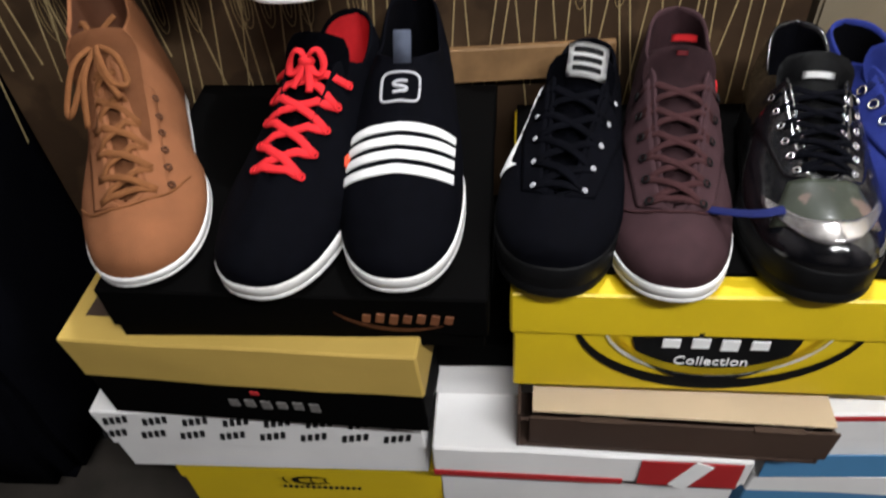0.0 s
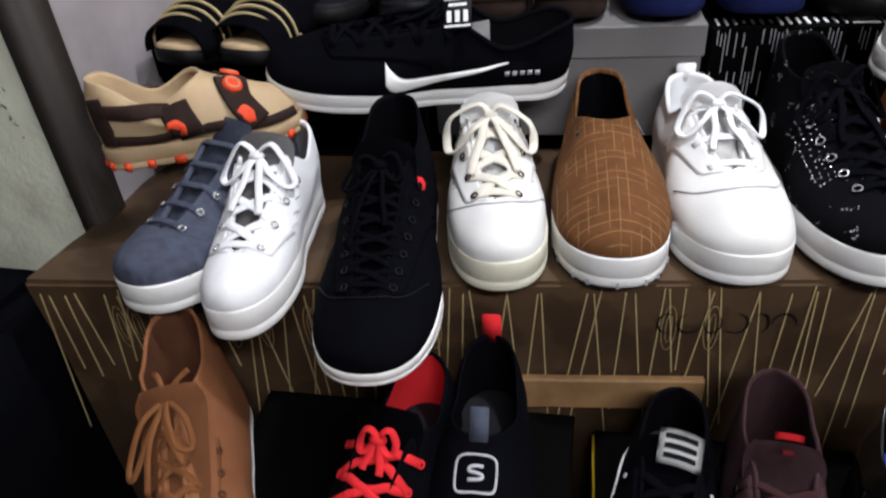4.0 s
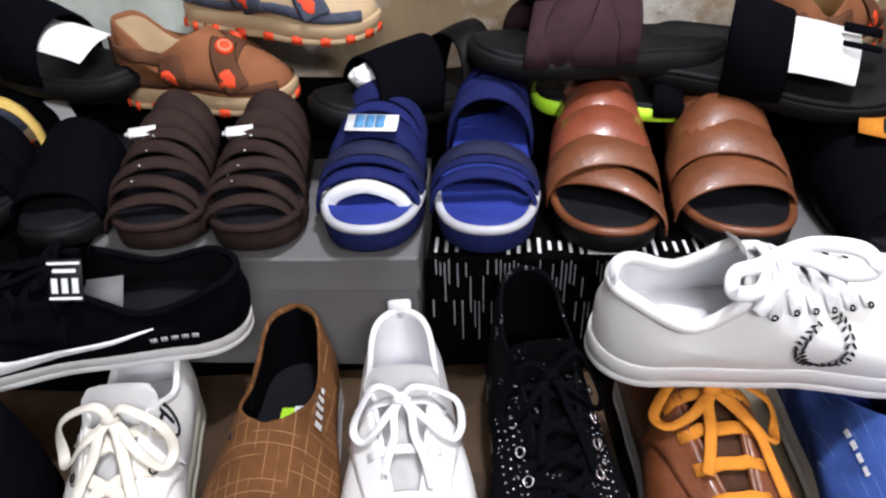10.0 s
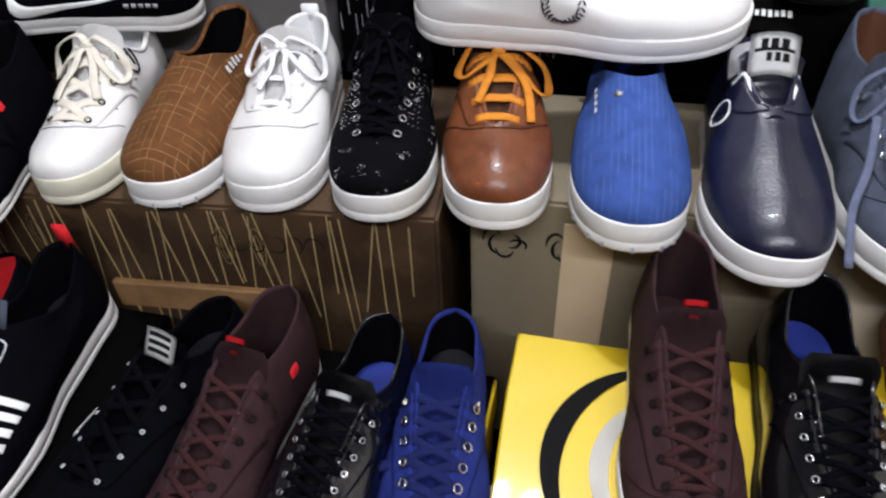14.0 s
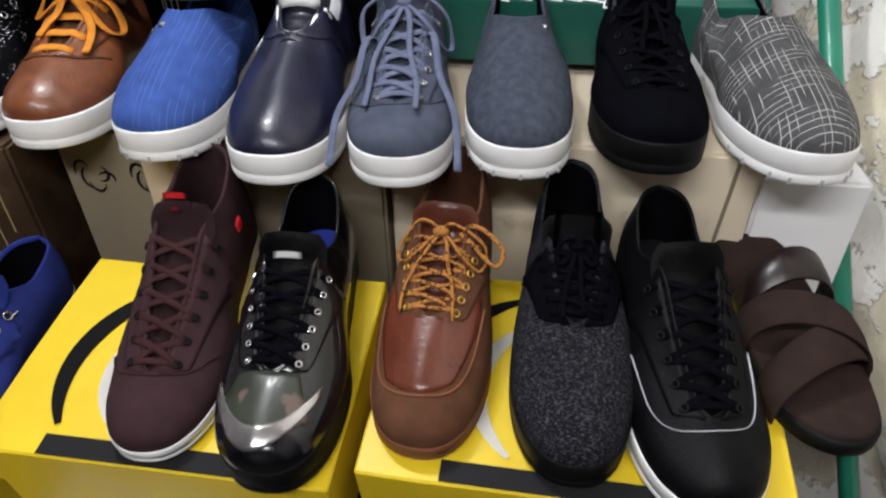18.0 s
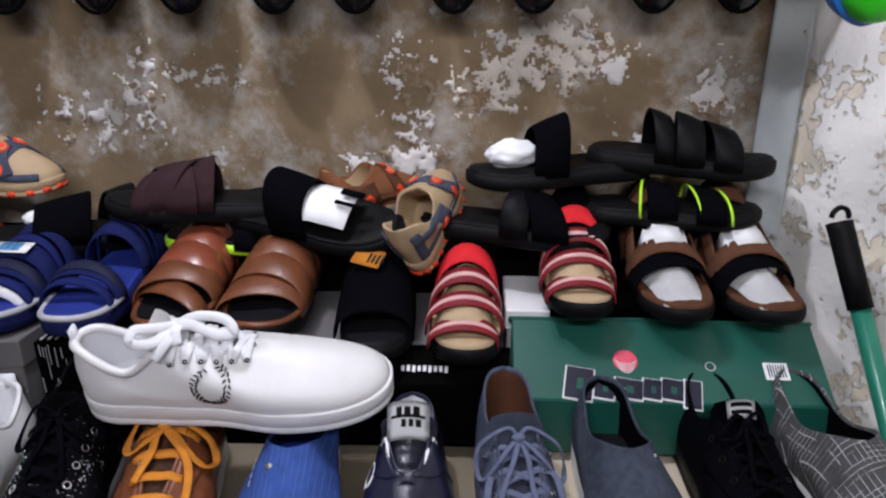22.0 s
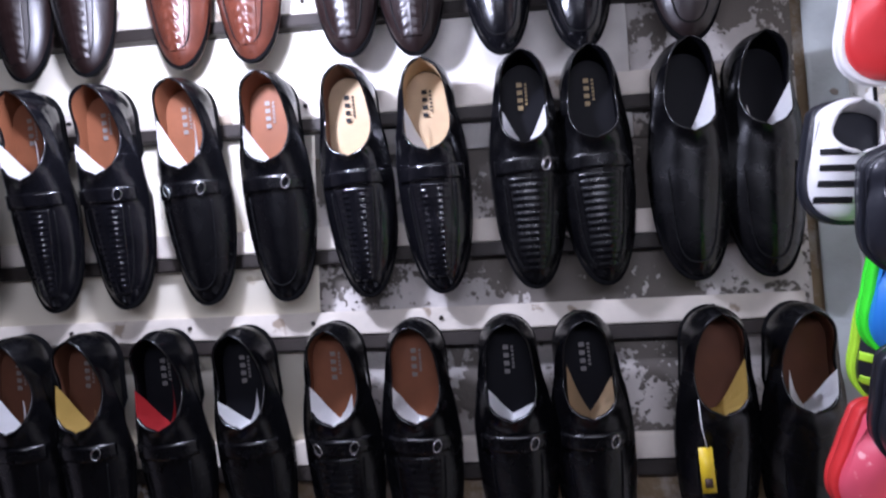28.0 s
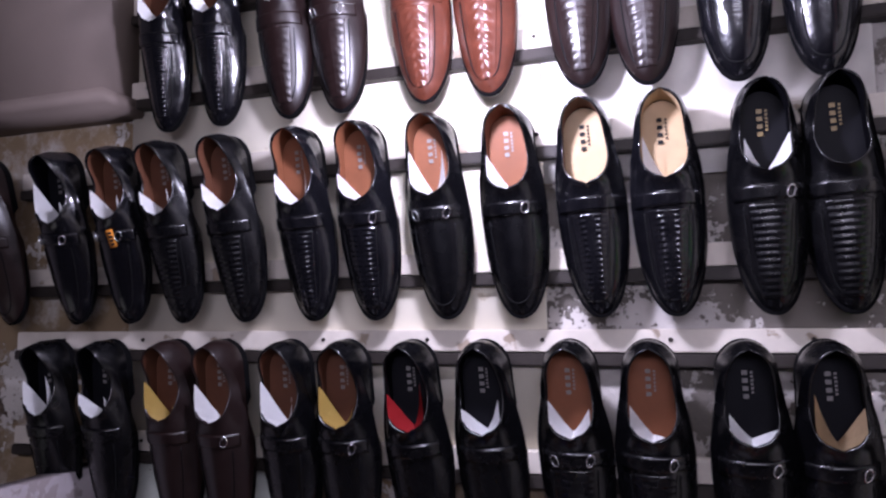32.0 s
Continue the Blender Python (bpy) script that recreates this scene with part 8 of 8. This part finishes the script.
# lower row
for x, ins, card, up, kw in (
        (-0.62, "insole_black", "white_paper", "black_leather", {}), (-0.485, "insole_black", "white_paper", "black_leather", {}),
        (-0.335, "insole_brown", "mustard_card", "dark_brown_leather", {}), (-0.228, "insole_brown", "white_paper", "dark_brown_leather", dict(buckle="one")),
        (-0.095, "insole_brown", "white_paper", "black_leather", {}), (0.015, "insole_brown", "mustard_card", "black_leather", dict(buckle="one")),
        (0.150, "insole_black", "red_card", "black_leather", dict(swing=3)), (0.272, "insole_black", "white_paper", "black_leather", dict(swing=3)),
        (0.402, "insole_tan", "white_paper", "ridge_black", dict(buckle="two", swing=2)), (0.514, "insole_tan", "white_paper", "ridge_black", dict(buckle="one", swing=1)),
        (0.650, "insole_black", "white_paper", "black_leather", dict(buckle="one", swing=2)), (0.760, "insole_black", "insole_beige", "black_leather", dict(buckle="one", swing=3, lean=1.0)),
        (0.918, "insole_brown", "mustard_card", "black_leather", dict(strap=False, lean=0.9, mark="")), (1.030, "insole_brown", "white_paper", "black_leather", dict(strap=False, mark=""))):
    r, t, sp = dress(x, ZA, 0.350, up, ins, card, **{"W": 0.113, **kw})
    if x == 0.918:
        part("price_tag", block(0.018, 0.060, 0.0012, 0.0004, (-0.020, 0.145, 0.075)), "yellow_card", r, "yellow hanging tag", m=Matrix.Rotation(0.06, 4, "Z"))
        part("tag_print", block(0.010, 0.012, 0.0012, 0, (-0.020, 0.128, 0.0757)), "brown_card", r, m=Matrix.Rotation(0.06, 4, "Z"))
        bm = bmesh.new()
        tube(bm, [(-0.028, 0.172, 0.076), (-0.034, 0.20, 0.078), (-0.036, 0.235, 0.075)], 0.0008, 5)
        part("tag_string", bm, "print_white", r)
# middle row
for x, ins, card, up, kw in (
        (-0.755, "insole_brown", "white_paper", "dark_brown_leather", dict(W=0.11)),
        (-0.585, "insole_black", "white_paper", "black_gloss", dict(buckle="two", swing=-2)), (-0.455, "insole_brown", "white_paper", "black_gloss", dict(buckle="two", swing=-2)),
        (-0.330, "insole_brown", "white_paper", "ridge_black", dict(swing=2)), (-0.195, "insole_brown", "white_paper", "ridge_black", dict(swing=3)),
        (-0.055, "insole_tan", "white_paper", "woven_black", dict(swing=2)), (0.062, "insole_tan", "white_paper", "woven_black", dict(buckle="one", swing=2)),
        (0.192, "insole_tan", "white_paper", "black_leather", dict(buckle="two", swing=3)), (0.315, "insole_tan", "white_paper", "black_leather", dict(buckle="one", swing=2)),
        (0.440, "insole_beige", "", "woven_black", dict(swing=3, lining="insole_brown", mark="print_black")), (0.550, "insole_beige", "white_paper", "woven_black", dict(swing=2, mark="print_black")),
        (0.684, "insole_black", "white_paper", "ridge_black", dict(buckle="one", swing=1, mark="print_gold")), (0.785, "insole_black", "", "ridge_black", dict(swing=2, mark="print_gold")),
        (0.910, "insole_black", "white_paper", "black_leather", dict(strap=False, lean=1.0, mark="", W=0.116)), (1.012, "insole_black", "white_paper", "black_leather", dict(strap=False, lean=1.0, mark="", W=0.116))):
    r, t, sp = dress(x, ZB, 0.340, up, ins, card, **{"tip": 7.0 - 8.0 * x, **kw})
    if x == -0.455:
        p, n = lie(t, 0.012, sp["L"] * 0.50, 0.004)
        tag_ob = part("hanging_tag", block(0.034, 0.014, 0.0012, 0.0004), "orange_lace", r, "small orange tag with dark bars", m=turn_to(p, n) @ Matrix.Rotation(0.7, 4, "Z"))
        for q in range(4):
            part("print_bar", block(0.004, 0.008, 0.0006, 0, (-0.011 + 0.0072 * q, 0, 0.0012)), "print_black", tag_ob, smooth=False)
# upper row
for x, ins, card, up, kw in (
        (-0.385, "insole_brown", "white_paper", "woven_black", dict(swing=-2)), (-0.262, "insole_brown", "white_paper", "woven_black", dict(swing=-1)),
        (-0.115, "insole_brown", "white_paper", "croc_brown", dict(swing=1)), (-0.008, "insole_brown", "white_paper", "croc_brown", dict(buckle="two", swing=1)),
        (0.148, "insole_tan", "white_paper", "woven_tan", dict(swing=1)), (0.262, "insole_tan", "white_paper", "woven_tan", dict(swing=1)),
        (0.415, "insole_black", "white_paper", "croc_brown", dict(swing=1)), (0.515, "insole_black", "white_paper", "croc_brown", dict(buckle="one", swing=1)),
        (0.645, "insole_black", "white_paper", "black_gloss", dict(swing=1)), (0.762, "insole_black", "white_paper", "black_gloss", dict(swing=1)),
        (0.915, "insole_brown", "white_paper", "dark_brown_leather", dict(strap=False, W=0.118, pt=2.1))):
    dress(x + 0.008, ZC - 0.012 - 0.024 * ease((x - 0.3) / 0.5), 0.335, up, ins, card, **kw)

# ---------- things at the side wall ----------
p = thing("broom_handle", Matrix.Translation((0, 0, 0)), "green metal broom handle leaning on the rough wall", "broom handle")
a, b = Vector((1.160, 1.128, 0.99)), Vector((1.365, 0.62, 0.02))
way = (b - a).normalized()
bm = bmesh.new()
tube(bm, [a + way * 0.11, a.lerp(b, 0.5), b], 0.0125, 12)
part("pole", bm, "green_pipe", p)
bm = bmesh.new()
tube(bm, [a, a + way * 0.01, a + way * 0.06, a + way * 0.115], lambda f: 0.0165 - 0.001 * f, 12)
part("grip", bm, "black_rubber", p, "black plastic grip")
bm = bmesh.new()
tube(bm, [a + Vector((0.011 * math.cos(q), 0, 0.006 + 0.014 * math.sin(q))) for q in np.linspace(0, math.pi, 9)], 0.0035, 6)
part("hanging_eye", bm, "black_rubber", p)

GK = "children's rubber shoes hanging at the side"


def kid_shoe(m, label, upper, sole, L=0.15, W=0.085, extra=None):
    r, t, sp, _ = shoe_base("child_shoe", dict(L=L, W=W, st=0.34, pt=2.3, waist=0.92, heel=0.86, broad=1.0, sole=0.020, sole_heel=0.024, lip=0.005, spring=0.006, Hc=0.062, Hs=0.050, Hf=0.066, sf=0.55, wr=0.028, tb=0.042, sole_mat=sole, upper=upper, lining=upper, insole=sole, bend=0.002),
                            m, label, group=GK)
    if extra:
        extra(r, t, sp)
    return r


def hang(x, y, z, turn=0.0, tip=0.0, lean=0.0):
    return Matrix.Translation((x, y, z)) @ Matrix.Rotation(math.radians(turn), 4, "Z") @ Matrix.Rotation(math.radians(lean), 4, "Y") @ Matrix.Rotation(math.radians(90 + tip), 4, "X")


def slashes(r, t, sp):
    for k in range(9):
        stripe(r, t, sp, 0.06 + 0.06 * k, 0.085 + 0.06 * k, "print_black", "slash_stripe", 0.026, 0.001, 0.7)


kid_shoe(hang(1.000, 1.00, 1.300, 25, 20, 30), "yellow child's shoe with black slanting stripes", "rubber_yellow", "rubber_yellow", 0.14, 0.085, slashes)
kid_shoe(hang(1.022, 0.960, 1.262, 25, 25, 30), "bright green child's shoe with a blue sole", "rubber_green", "rubber_blue", 0.14, 0.088)
kid_shoe(hang(1.006, 1.04, 1.378, 10, 10, 14), "pink patterned child's shoe with a white band", "rubber_pink", "rubber_red", 0.12, 0.080, lambda r, t, sp: stripe(r, t, sp, 0.05, 0.12, "print_white", "band", 0.045))
kid_shoe(hang(1.060, 1.06, 1.490, -10, 10, 5), "black child's shoe with neon green straps", "rubber_black", "neon", 0.12, 0.080, lambda r, t, sp: [stripe(r, t, sp, q, q + 0.08, "neon", "strap", 0.045) for q in (0.2, 0.42)])
kid_shoe(hang(1.045, 0.98, 1.445, -10, 15, 0), "dark navy child's clog", "rubber_black", "rubber_black", 0.12, 0.085)
kid_shoe(hang(1.052, 1.02, 1.545, 0, 10, 5), "blue child's shoe with a green mark", "rubber_blue", "rubber_green", 0.12, 0.080, lambda r, t, sp: stripe(r, t, sp, 0.15, 0.45, "rubber_green", "mark", 0.02))
kid_shoe(hang(1.050, 0.97, 1.635, -15, 15, -4), "black child's clog with a thick sole", "rubber_black", "rubber_black", 0.12, 0.085)
kid_shoe(hang(1.020, 1.06, 1.690, 0, 6, 4), "white child's shoe with black oval spots", "white_rubber", "rubber_black", 0.13, 0.080, lambda r, t, sp: [stripe(r, t, sp, 0.15 + 0.13 * k, 0.20 + 0.13 * k, "print_black", "spot", x0=-0.035, x1=-0.004) for k in range(4)])
kid_shoe(hang(1.055, 1.02, 1.835, 0, 12, 3), "red and cream child's shoe with a white rim", "rubber_red", "white_rubber", 0.13, 0.085)
kid_shoe(hang(1.060, 0.98, 1.975, 0, 12, 3), "orange child's shoe with a black strap", "orange_red", "rubber_black", 0.12, 0.080)
bm = bmesh.new()
tube(bm, [(1.07, 1.03, 1.30), (1.065, 1.04, 1.7), (1.07, 1.04, 2.75)], 0.0022, 6)
tagged(part("hanging_cord", bm, "black_rubber", None), "thin black cord holding children's shoes", "cord")
